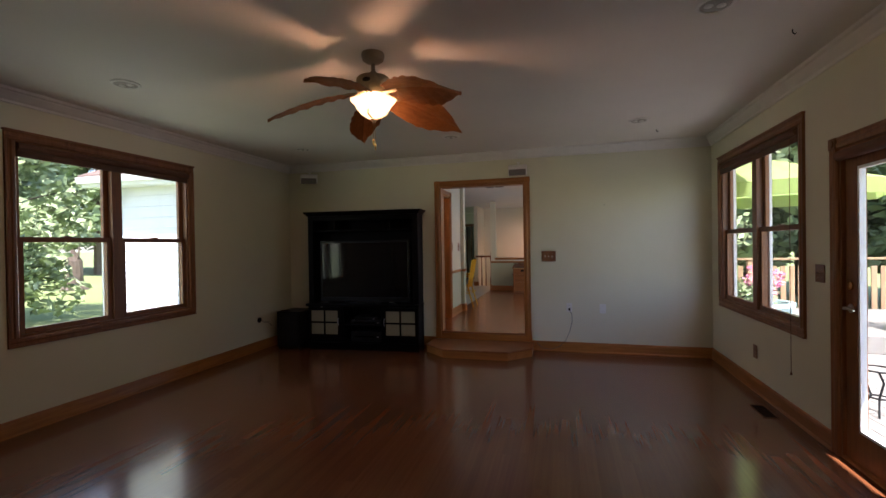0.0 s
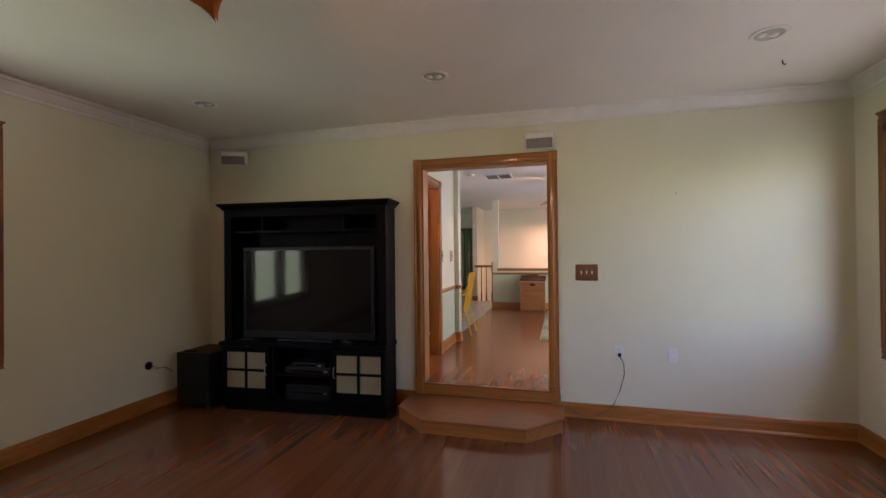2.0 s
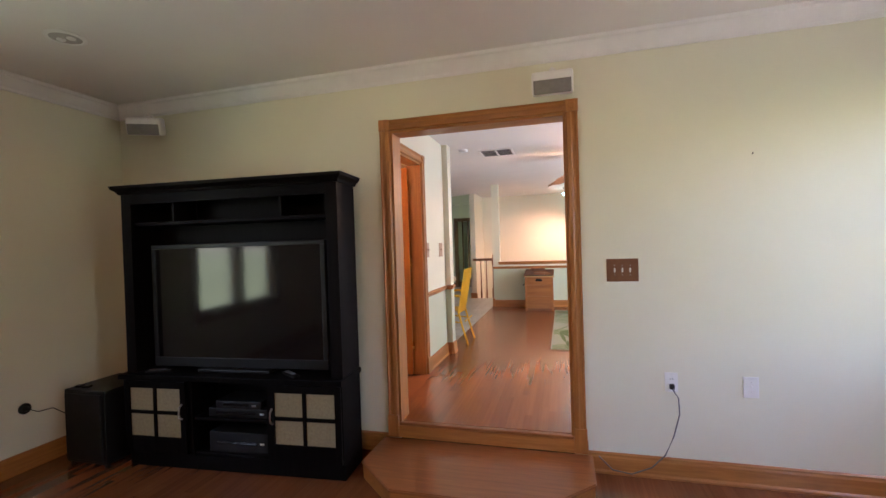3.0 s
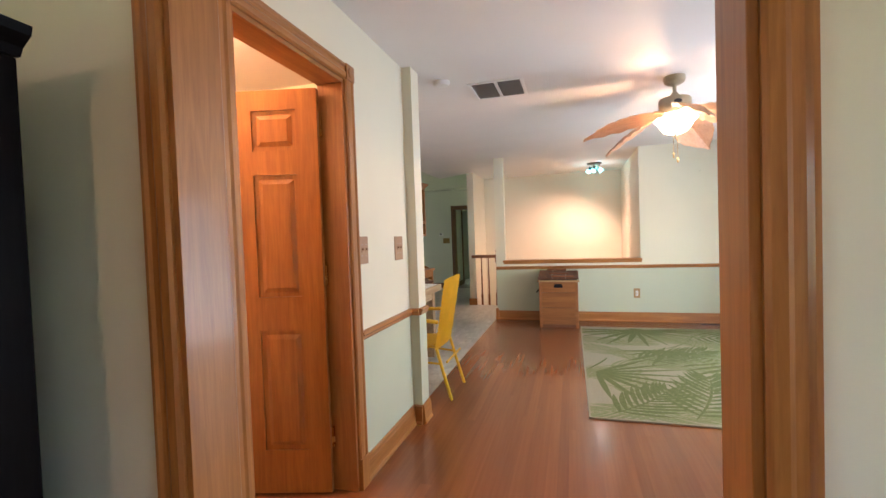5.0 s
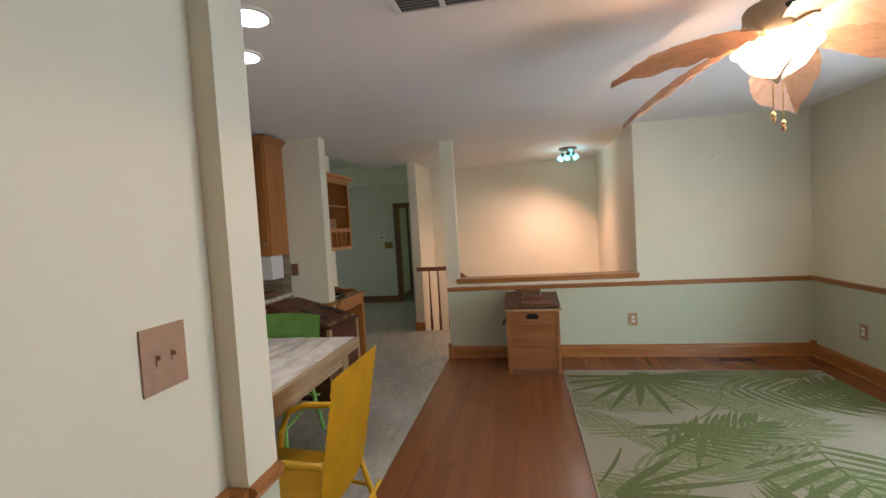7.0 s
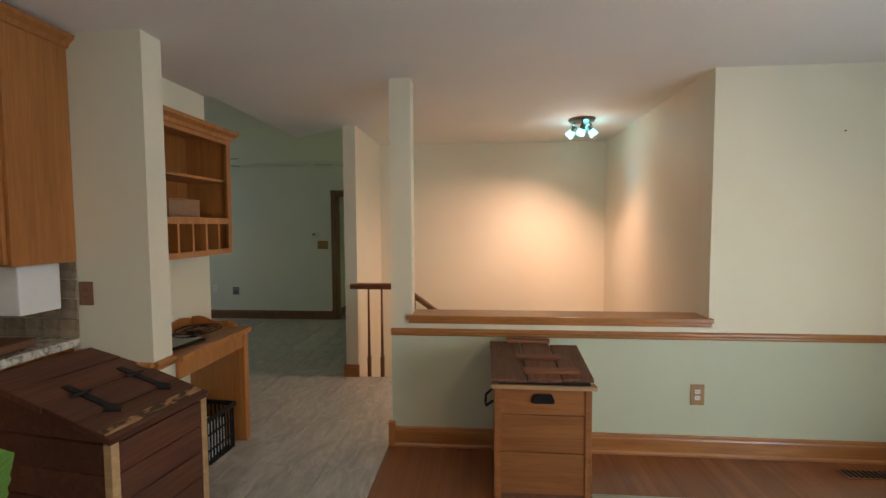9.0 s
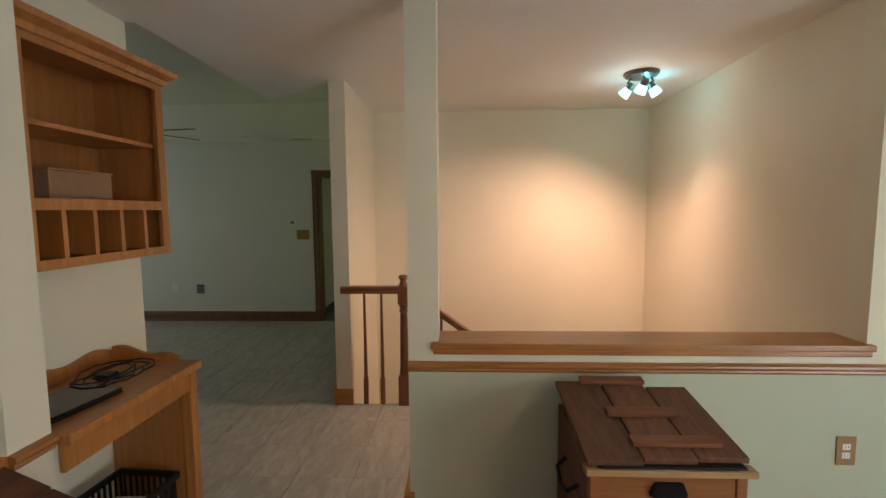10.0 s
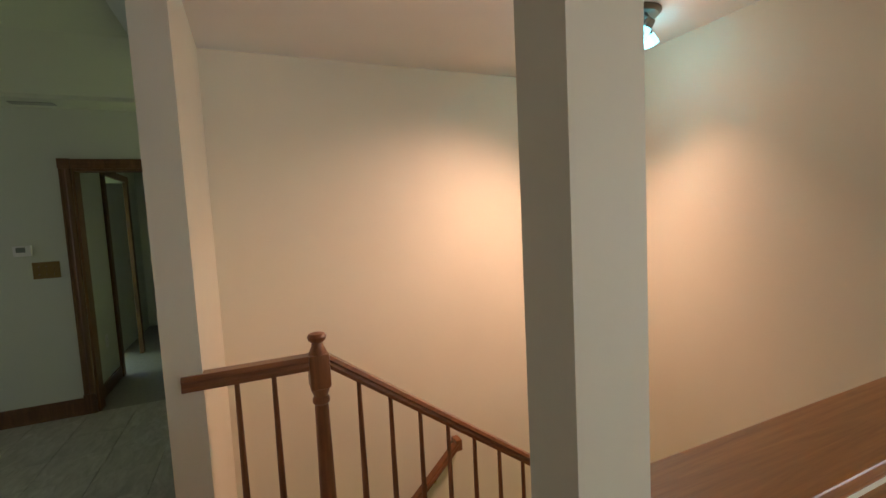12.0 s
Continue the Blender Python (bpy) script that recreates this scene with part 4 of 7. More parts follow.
def plate(name, label, place, turn, w, h, mat, toggles=0, outlet=False, mat2=None):
    """A wall plate that faces -y before its turn."""
    ob = thing(name, label, "wall plate", place, turn)
    part("plate", bm_box(-w / 2, w / 2, -0.006, 0, -h / 2, h / 2, 0.003), mat, ob)
    for k in range(toggles):
        x = (k - (toggles - 1) / 2) * 0.046
        part("toggle", bm_boxes([(x - 0.005, x + 0.005, -0.008, -0.006, -0.014, 0.014), (x - 0.004, x + 0.004, -0.018, -0.006, 0.0, 0.010)]), mat2 or M_WHITE, ob, "pale toggle")
        for z in (-0.03, 0.03):
            bm = bmesh.new()
            lathe(bm, [(0.003, 0), (0.002, 0.0015)], n=8, m=Matrix.Translation((x, -0.006, z)) @ Matrix.Rotation(radians(90), 4, 'X'))
            part("screw", bm, M_STEEL, ob)
    if outlet:
        for z in (-0.02, 0.02):
            part("socket", bm_box(-0.017, 0.017, -0.008, -0.005, z - 0.014, z + 0.014, 0.003), mat2 or M_WHITE, ob, "pale socket")
            part("slot", bm_boxes([(-0.008, -0.006, -0.0086, -0.0079, z - 0.005, z + 0.006), (0.006, 0.008, -0.0086, -0.0079, z - 0.005, z + 0.006)]), M_BLACK, ob)
    return ob


plate("light_switch", "brown wood three-toggle switch plate", (0.470, LY1, 1.084), 0, 0.19, 0.145, M_PLATE, 3)
plate("wall_outlet", "white outlet with a grey cord plugged in", (0.735, LY1, 0.385), 0, 0.075, 0.12, M_WHITE, 0, True)
plate("wall_outlet", "white phone jack plate on the cream wall", (1.165, LY1, 0.375), 0, 0.082, 0.125, M_WHITE, 1)
plate("light_switch", "brown wood switch plate beside the glass door", (LX1, 4.0, 1.01), -90, 0.12, 0.13, M_PLATE, 2, False, M_PLATE)
plate("wall_outlet", "brown wood outlet plate under the window", (LX1, 5.14, 0.17), -90, 0.085, 0.13, M_PLATE, 0, True, M_PLATE)
cord = thing("power_cord", "thin grey cord hanging from the outlet to the floor", "cord", (0.735, LY1 - 0.012, 0.36))
bm = bmesh.new()
box(bm, -0.013, 0.013, -0.022, 0.004, -0.012, 0.018, 0.003)
part("plug", bm, M_BLACK, cord)
bm = bmesh.new()
tube(bm, [(0, -0.02, -0.01), (0.03, -0.03, -0.06), (0.035, -0.025, -0.16), (0.0, -0.022, -0.30), (-0.05, -0.024, -0.42), (-0.13, -0.035, -0.50), (-0.25, -0.05, -0.545), (-0.36, -0.05, -0.53), (-0.44, -0.03, -0.46)], 0.004, 6)
part("wire", bm, plain("grey_cord", (0.10, 0.10, 0.10), 0.5), cord, smooth=True)
cablebox = thing("cable_jack", "round black cable jack on the wall", "wall plate", (LX0, 5.62, 0.215), 90)
bm = bmesh.new()
lathe(bm, [(0.038, 0), (0.038, 0.01), (0.02, 0.016), (0.012, 0.03)], n=18, m=Matrix.Rotation(radians(90), 4, 'X'))
part("jack", bm, M_BLACK, cablebox, smooth=True)
bm = bmesh.new()
tube(bm, [(0, -0.03, 0), (0.06, -0.04, -0.04), (0.16, -0.03, -0.05), (0.24, -0.03, -0.12)], 0.003, 6)
part("wire", bm, M_BLACK, cablebox)
nail = thing("wall_hook", "tiny dark steel hook stuck in the cream wall", "hook", (1.20, LY1, 1.759))
bm = bmesh.new()
tube(bm, [(0, 0, 0), (0, -0.012, -0.002), (0, -0.014, 0.008)], 0.003, 6)
part("pin", bm, M_IRON, nail)
fv = thing("floor_register", "dark slotted floor register by the wall", "floor vent", (LX1 - 0.16, 4.55, LF + 0.001))
part("frame", bm_box(-0.06, 0.06, -0.15, 0.15, 0, 0.004), M_PLATE, fv)
for k in range(10):
    part("slat", bm_box(-0.045, 0.045, -0.135 + k * 0.028, -0.122 + k * 0.028, 0.004, 0.008), M_IRON, fv)


def can_light(x, y, z, lit=False):
    ob = thing("recessed_light", "white recessed ceiling light, glowing" if lit else "white recessed ceiling light, switched off", "ceiling light", (x, y, z), 0, "recessed ceiling lights")
    bm = bmesh.new()
    lathe(bm, [(0.100, 0.0), (0.102, -0.004), (0.096, -0.009), (0.080, -0.010), (0.078, -0.004)], n=28)
    part("trim_ring", bm, M_WHITE, ob, smooth=True)
    bm = bmesh.new()
    lathe(bm, [(0.079, -0.0045), (0.079, -0.006), (0.03, -0.010), (0.0, -0.011)] if lit else [(0.079, -0.0045), (0.079, -0.005), (0.06, -0.0055)], n=24)
    part("baffle", bm, M_CANLIT if lit else plain("can_grey", (0.42, 0.41, 0.40), 0.5), ob)
    if not lit:
        for k, dx in enumerate((-0.035, 0.03)):
            bm = bmesh.new()
            lathe(bm, [(0.022, -0.005), (0.024, -0.011), (0.012, -0.017)], (dx, 0.01 * k, 0), 12)
            part("bulb", bm, M_WHITE, ob)


M_CANLIT = glow("can_glow", (1.0, 0.96, 0.9), 4.0)
for x, y in ((-2.647, 5.335), (-0.62, 5.325), (1.46, 5.29), (-2.62, 2.87), (1.49, 2.93)):
    can_light(x, y, LC)
for x, y in ((-1.78, 9.46), (-1.5, 9.1)):
    can_light(x, y, UC, True)
for x, y in ((1.72, 5.75), (2.05, 3.4)):
    ob = thing("ceiling_hook", "small dark plant hook in the ceiling", "hook", (x, y, LC))
    bm = bmesh.new()
    tube(bm, [(0, 0, 0), (0, 0, -0.02), (0.012, 0, -0.032), (0.02, 0, -0.024)], 0.0035, 6)
    part("hook", bm, M_IRON, ob)


# ---- ceiling fans with carved leaf blades ----
M_FANBODY = plain("fan_body", (0.36, 0.30, 0.21), 0.45, 0.1, 0.12, 25)
M_BLADE = wood("fan_blade_wood", (0.30, 0.12, 0.035), (0.48, 0.22, 0.075), 0.45, 0, 1.3, 0.15)
M_BLADE2 = wood("fan_blade_pale", (0.48, 0.32, 0.21), (0.64, 0.46, 0.32), 0.5, 0, 1.3, 0.12)


def leaf_blade(length, width, droop):
    """A palm-leaf blade along +x, with a raised midrib, ribs and notched edges."""
    bm = bmesh.new()
    nu, nv = 26, 6
    grid = []
    for i in range(nu + 1):
        u = i / nu
        w = width * math.sin(math.pi * (0.10 + 0.80 * u ** 1.2)) ** 0.6 * max(0.06, 1 - max(0.0, (u - 0.58) / 0.42) ** 2.2)
        notch = 1 - 0.02 * (i % 3 == 2) * (u > 0.12)
        row = []
        for j in range(-nv, nv + 1):
            v = j / nv
            x = 0.12 + u * length - 0.055 * abs(v) * math.sin(math.pi * u)
            y = v * w * 0.5 * notch
            z = -droop * u ** 1.7 - 0.012 * abs(v) ** 1.5 + 0.0055 * math.sin(u * 44 - abs(v) * 8.0) * (0.35 + abs(v) * 0.65) + (0.006 if j == 0 else 0)
            row.append(bm.verts.new((x, y, z)))
        grid.append(row)
    for i in range(nu):
        for j in range(2 * nv):
            bm.faces.new((grid[i][j], grid[i + 1][j], grid[i + 1][j + 1], grid[i][j + 1]))
    bmesh.ops.solidify(bm, geom=bm.faces[:], thickness=0.007)
    return bm


def globe_material(name, color, strength):
    m, nt, b = material(name, (0.95, 0.75, 0.5), 0.35)
    b.inputs["Emission Color"].default_value = (*color, 1)
    b.inputs["Emission Strength"].default_value = strength
    return m


M_GLOBE = globe_material("globe_glow", (1.0, 0.62, 0.28), 0.9)
M_GLOBE2 = globe_material("globe_glow_pale", (1.0, 0.80, 0.56), 1.0)


def ceiling_fan(x, y, ceil, start, blade_mat, globe, label, length, droop):
    ob = thing("ceiling_fan", label, "ceiling fan", (x, y, ceil), 0, "ceiling fans with leaf blades")
    d = 0.0
    bm = bmesh.new()
    lathe(bm, [(0.076, 0), (0.078, -0.02), (0.070, -0.045), (0.045, -0.062), (0.022, -0.07)], n=28)
    part("canopy", bm, M_FANBODY, ob, smooth=True)
    bm = bmesh.new()
    lathe(bm, [(0.014, -0.065), (0.014, -0.115), (0.030, -0.135), (0.045, -0.158), (0.050, -0.162)], n=20)
    part("downrod", bm, M_FANBODY, ob, smooth=True)
    bm = bmesh.new()
    lathe(bm, [(0.05, -0.158), (0.105, -0.166), (0.113, -0.178), (0.113, -0.265), (0.10, -0.285), (0.085, -0.29)], n=32)
    part("motor_housing", bm, M_FANBODY, ob, smooth=True)
    bm = bmesh.new()
    lathe(bm, [(0.022, 0), (0.018, 0.006), (0.006, 0.008)], n=16, m=Matrix.Translation((0.0, -0.112, -0.21)) @ Matrix.Rotation(radians(90), 4, 'X') @ Matrix.Diagonal((1.3, 0.7, 1, 1)))
    part("medallion", bm, M_IRON, ob)
    me = None
    for k in range(5):
        r = Matrix.Rotation(radians(start + 72 * k), 4, 'Z')
        if me is None:
            me = mesh_of("blade", leaf_blade(length, 0.28, droop), blade_mat, True)
        bl = new("blade", me)
        bl.parent = ob
        bl.matrix_local = Matrix.Translation((0, 0, -0.275)) @ r @ Matrix.Rotation(radians(-23), 4, 'X')
        bm = bmesh.new()
        box(bm, 0.07, 0.20, -0.022, 0.022, -0.004, 0.004, 0.003)
        tube(bm, [(0.08, 0, 0), (0.13, 0, 0.010), (0.18, 0, 0.006)], 0.010, 8)
        ir = part("blade_iron", bm, M_FANBODY, ob)
        ir.matrix_local = Matrix.Translation((0, 0, -0.282)) @ r
    bm = bmesh.new()
    n, rows = 60, [(0.085, -0.300), (0.128, -0.308), (0.150, -0.318), (0.146, -0.330), (0.124, -0.346), (0.110, -0.376), (0.086, -0.408), (0.050, -0.430), (0.0, -0.437)]
    rings = []
    for rr, z in rows:
        rings.append([bm.verts.new(((rr * (1 + 0.05 * math.cos(5 * 2 * math.pi * q / n) * min(1, rr / 0.13))) * math.cos(2 * math.pi * q / n), (rr * (1 + 0.05 * math.cos(5 * 2 * math.pi * q / n) * min(1, rr / 0.13))) * math.sin(2 * math.pi * q / n), z)) for q in range(n)])
    for a_, b_ in zip(rings, rings[1:]):
        for q in range(n):
            bm.faces.new((a_[q], a_[(q + 1) % n], b_[(q + 1) % n], b_[q]))
    g = part("glass_bowl", bm, globe, ob, "glowing amber scalloped glass bowl", smooth=True, shadow=False)
    bm = bmesh.new()
    for q in range(3):
        t_ = 2 * math.pi * q / 3 + 0.4
        tube(bm, [(0, 0, -0.454), (0.025 * math.cos(t_), 0.025 * math.sin(t_), -0.441), (0.075 * math.cos(t_), 0.075 * math.sin(t_), -0.421), (0.095 * math.cos(t_ + .15), 0.095 * math.sin(t_ + .15), -0.402)], 0.008, 6, 0.003)
    lathe(bm, [(0.0, -0.469), (0.008, -0.464), (0.016, -0.449), (0.012, -0.439), (0.0, -0.437)], n=12)
    part("leaf_finial", bm, M_FANBODY, ob, "bronze leaf finial")
    for px, py, ln in ((0.012, -0.01, 0.15), (-0.012, 0.012, 0.11)):
        bm = bmesh.new()
        tube(bm, [(px, py, -0.460), (px, py, -0.460 - ln)], 0.0022, 5)
        lathe(bm, [(0.002, 0), (0.010, -0.010), (0.004, -0.022), (0.008, -0.032), (0.002, -0.046)], (px, py, -0.460 - ln), 10)
        part("pull_chain", bm, M_BRASS, ob, "pull chain with beads")
    return ob


ceiling_fan(-0.56, 2.95, LC, 54, M_BLADE, M_GLOBE, "brown leaf-blade ceiling fan with lit amber bowl", 0.61, 0.165)
ceiling_fan(0.63, 9.31, UC, 136, M_BLADE2, M_GLOBE2, "pale carved leaf-blade ceiling fan, its bowl lit", 0.60, 0.21)

# ---- dining room ----
M_RUG, nt_, b_ = material("rug_beige", (0.42, 0.40, 0.32), 0.95)
v_ = mapped(nt_)
nt_.links.new(ramp(nt_, noise_tex(nt_, v_, 90, 3), [(0.3, (0.29, 0.27, 0.195)), (0.7, (0.39, 0.36, 0.27))]), b_.inputs["Base Color"])
bump(nt_, b_, noise_tex(nt_, v_, 420, 2), 0.5, 0.004)
M_RUGGREEN, nt_, b_ = material("rug_green", (0.15, 0.20, 0.07), 0.95)
v_ = mapped(nt_)
nt_.links.new(ramp(nt_, noise_tex(nt_, v_, 60, 3), [(0.3, (0.100, 0.125, 0.038)), (0.7, (0.160, 0.190, 0.068))]), b_.inputs["Base Color"])
bump(nt_, b_, noise_tex(nt_, v_, 420, 2), 0.5, 0.004)
M_RUGPALE, nt_, b_ = material("rug_pale_green", (0.25, 0.28, 0.14), 0.95)
v_ = mapped(nt_)
nt_.links.new(ramp(nt_, noise_tex(nt_, v_, 60, 3), [(0.3, (0.17, 0.195, 0.085)), (0.7, (0.25, 0.275, 0.14))]), b_.inputs["Base Color"])
bump(nt_, b_, noise_tex(nt_, v_, 420, 2), 0.5, 0.004)
RX0, RX1, RY0, RY1 = -0.06, 2.16, 8.705, 11.72
rug = thing("area_rug", "beige flat-woven rug with green palm fronds", "rug")
part("weave", bm_box(RX0, RX1, RY0, RY1, 0.001, 0.010, 0.003), M_RUG, rug)
part("binding", bm_boxes([(RX0 - 0.006, RX0 + 0.004, RY0, RY1, 0.001, 0.012), (RX0, RX1, RY0 - 0.006, RY0 + 0.004, 0.001, 0.012), (RX0, RX1, RY1 - 0.004, RY1 + 0.006, 0.001, 0.012)], 0.002), M_RUG, rug)
bm = bmesh.new()
rr = random.Random(4)
level = [0.0110]


def leaflet(base, ang, length, width, bend):
    """A tapered blade laid on the rug."""
    n = 7
    left, right = [], []
    p, a_ = Vector(base), ang
    for k in range(n + 1):
        u = k / n
        w = width * (math.sin(math.pi * min(1, 0.10 + 0.9 * u)) ** 0.8) * 0.5 + 0.002
        s = Vector((-math.sin(a_), math.cos(a_), 0))
        left.append(p + s * w)
        right.append(p - s * w)
        p = p + Vector((math.cos(a_), math.sin(a_), 0)) * length / n
        a_ += bend / n
    pts = left + right[::-1]
    if not all(RX0 + 0.01 < q.x < RX1 - 0.01 and RY0 + 0.01 < q.y < RY1 - 0.01 for q in pts):
        pts = [Vector((min(max(q.x, RX0 + 0.008), RX1 - 0.008), min(max(q.y, RY0 + 0.008), RY1 - 0.008), 0)) for q in pts]
        if max(q.x for q in pts) - min(q.x for q in pts) < 0.03 or max(q.y for q in pts) - min(q.y for q in pts) < 0.03:
            return
    level[0] += 0.0000015
    vs = [bm.verts.new((q.x, q.y, level[0])) for q in pts]
    m_ = n + 1
    for k in range(n):
        bm.faces.new((vs[k], vs[k + 1], vs[2 * m_ - 2 - k], vs[2 * m_ - 1 - k]))


def frond(x, y, ang, length, curve, n, leaf, spread=62, width=0.03):
    """A feather palm frond: a curved midrib with leaflets on both sides."""
    p, a_ = Vector((x, y, 0)), radians(ang)
    leaflet((x, y, 0), a_, length, 0.016, radians(curve))
    for k in range(n):
        u = (k + 0.5) / n
        p = p + Vector((math.cos(a_), math.sin(a_), 0)) * length / n
        a_ += radians(curve) / n
        for s in (-1, 1):
            ll = leaf * (0.45 + 0.75 * math.sin(math.pi * min(1.0, 0.22 + 0.75 * u))) * rr.uniform(0.9, 1.08)
            leaflet(p, a_ + s * radians(spread * (1 - 0.5 * u)), ll, width * rr.uniform(0.8, 1.15), -s * radians(rr.uniform(8, 24)))


def fan_palm(x, y, ang, sweep_deg, n, leaf, width=0.05):
    for k in range(n):
        leaflet((x, y, 0), radians(ang - sweep_deg / 2 + sweep_deg * k / (n - 1)), leaf * rr.uniform(0.8, 1.05), width * rr.uniform(0.8, 1.2), radians(rr.uniform(-8, 8)))


for k in range(5):
    for q in range(6):
        frond(RX0 + 0.12 + 0.44 * k + rr.uniform(-0.1, 0.1), RY0 + 0.25 + 0.50 * q + rr.uniform(-0.12, 0.12), (8, 188, 340, 165)[(k + 2 * q) % 4] + rr.uniform(-14, 14), 0.62, rr.uniform(-20, 20), 9, 0.30, 44, 0.026)
part("pale_pattern", bm, M_RUGPALE, rug, "pale green woven fronds")
bm = bmesh.new()
level[0] = 0.0114
frond(2.15, 11.66, 183, 1.45, 4, 24, 0.36, 30, 0.020)
fan_palm(0.60, 11.56, 272, 180, 13, 0.86, 0.062)
fan_palm(0.60, 11.56, 90, 140, 9, 0.14, 0.024)
leaflet((1.20, 11.42, 0), radians(258), 0.98, 0.020, radians(-46))
fan_palm(0.80, 10.58, 262, 150, 9, 0.62, 0.062)
frond(1.12, 11.34, 338, 1.05, 22, 14, 0.40, 66, 0.050)
frond(1.32, 10.42, 262, 1.45, 40, 17, 0.56, 70, 0.046)
leaflet((0.16, 10.22, 0), radians(250), 0.50, 0.020, radians(-16))
fan_palm(0.04, 9.74, 340, 130, 9, 0.82, 0.054)
frond(2.08, 10.05, 240, 1.10, -10, 13, 0.44, 62, 0.042)
frond(0.40, 10.25, 20, 0.80, 16, 12, 0.34, 56, 0.034)
frond(0.62, 8.80, 62, 0.95, 20, 12, 0.42, 60, 0.040)
fan_palm(1.75, 8.78, 95, 150, 13, 0.62, 0.050)
frond(1.55, 10.95, 20, 0.75, 30, 11, 0.38, 70, 0.046)
frond(0.10, 8.80, 40, 0.70, 24, 11, 0.36, 56, 0.036)
part("palm_pattern", bm, M_RUGGREEN, rug, "green woven palm fronds")

# old pine chest with broken boards on top
M_PINE = wood("old_pine", (0.21, 0.075, 0.020), (0.36, 0.145, 0.042), 0.5, 0, 0.9, 0.15)
M_PINEDARK = wood("weathered_board", (0.085, 0.035, 0.016), (0.20, 0.085, 0.038), 0.65, 1, 1.2, 0.25)
M_BATTEN = wood("red_batten", (0.16, 0.055, 0.022), (0.29, 0.11, 0.045), 0.6, 0, 1.0, 0.2)
M_RAWWOOD = wood("raw_wood", (0.42, 0.25, 0.11), (0.62, 0.42, 0.22), 0.7, 0, 1.0, 0.2)
ch = thing("wooden_chest", "old pine chest with worn boards piled on its lid", "chest", (-0.34, 11.905, 0.0))
w, d = 0.255, 0.265
part("side_board", bm_box(-w + 0.012, -w + 0.034, -d + 0.01, d, 0.03, 0.62, 0.004), M_PINEDARK, ch)
part("side_board", bm_box(w - 0.034, w - 0.012, -d + 0.01, d, 0.03, 0.62, 0.004), M_PINE, ch)
for z0, z1 in ((0.045, 0.27), (0.275, 0.475), (0.48, 0.62)):
    part("front_board", bm_box(-w + 0.034, w - 0.034, -d + 0.006, -d + 0.026, z0, z1, 0.004), M_PINE, ch)
part("back_board", bm_box(-w + 0.034, w - 0.034, d - 0.02, d, 0.03, 0.62), M_PINEDARK, ch)
for x in (-w, w - 0.036):
    part("corner_post", bm_box(x, x + 0.036, -d, -d + 0.036, 0.0, 0.615, 0.005), M_PINE, ch)
part("base_rail", bm_box(-w + 0.01, w - 0.01, -d + 0.012, d, 0.0, 0.045, 0.004), M_PINEDARK, ch)
part("lid_edge", bm_box(-w - 0.018, w + 0.022, -d - 0.02, -d + 0.03, 0.622, 0.645, 0.005), M_RAWWOOD, ch, "pale broken lid edge")
lid = Matrix.Translation((0.005, -d - 0.005, 0.648)) @ Matrix.Rotation(radians(8.5), 4, 'X')
bx = [-w - 0.02, -0.085, 0.095, w + 0.01]
for k in range(3):
    bm = bmesh.new()
    box(bm, bx[k] + 0.003, bx[k + 1] - 0.003, 0.0 + 0.012 * k, 0.50 - 0.02 * k, 0, 0.022, 0.004)
    bmesh.ops.transform(bm, matrix=lid, verts=bm.verts)
    part("lid_board", bm, M_PINEDARK, ch)
for y, x0, x1 in ((0.07, -0.10, 0.20), (0.24, -0.13, 0.13), (0.47, -0.17, 0.10)):
    bm = bmesh.new()
    box(bm, x0, x1, y, y + 0.045, 0.0225, 0.040, 0.004)
    bmesh.ops.transform(bm, matrix=lid, verts=bm.verts)
    part("batten", bm, M_BATTEN, ch, "reddish loose batten")
bm = bmesh.new()
box(bm, -w + 0.02, w - 0.01, -d - 0.012, -d + 0.10, 0.646, 0.654, 0.003)
part("lid_splinter", bm, M_IRON, ch)
bm = bmesh.new()
prism(bm, [(-0.055, 0), (0.055, 0), (0.062, 0.012), (0.045, 0.05), (-0.045, 0.05), (-0.062, 0.012)], 0, 0.018)
bmesh.ops.bevel(bm, geom=bm.edges[:], offset=0.004, segments=2, affect='EDGES')
bmesh.ops.transform(bm, matrix=Matrix.Translation((0.0, -d + 0.006, 0.545)) @ Matrix.Rotation(radians(90), 4, 'X'), verts=bm.verts)
part("bin_pull", bm, M_IRON, ch, "black iron bin pull")
bm = bmesh.new()
tube(bm, [(-w - 0.004, -0.14, 0.50), (-w - 0.04, -0.13, 0.47), (-w - 0.045, -0.05, 0.45), (-w - 0.04, 0.03, 0.47), (-w - 0.004, 0.04, 0.50)], 0.008, 8)
part("side_handle", bm, M_IRON, ch)

plate("wall_outlet", "tan wood outlet plate on the sage wall", (0.708, NY, 0.40), 0, 0.085, 0.135, plain("tan_plate", (0.36, 0.22, 0.10), 0.4), 0, True)
plate("wall_outlet", "tan wood outlet plate on the sage wall", (EX, 11.55, 0.40), -90, 0.085, 0.135, plain("tan_plate_b", (0.36, 0.22, 0.10), 0.4), 0, True)
M_TANPL = plain("tan_switch_plate", (0.40, 0.24, 0.14), 0.42)
plate("light_switch", "tan wood switch plate beside the pantry door", (WX, 7.715, 1.228), 90, 0.10, 0.148, M_TANPL, 2, False, M_TANPL)
plate("light_switch", "tan wood switch plate on the ivory wall", (WX, 8.215, 1.222), 90, 0.13, 0.152, M_TANPL, 2, False, M_TANPL)
nl = thing("wall_hook", "tiny steel nail stuck in the ivory wall", "hook", (1.515, NY, 2.04))
bm = bmesh.new()
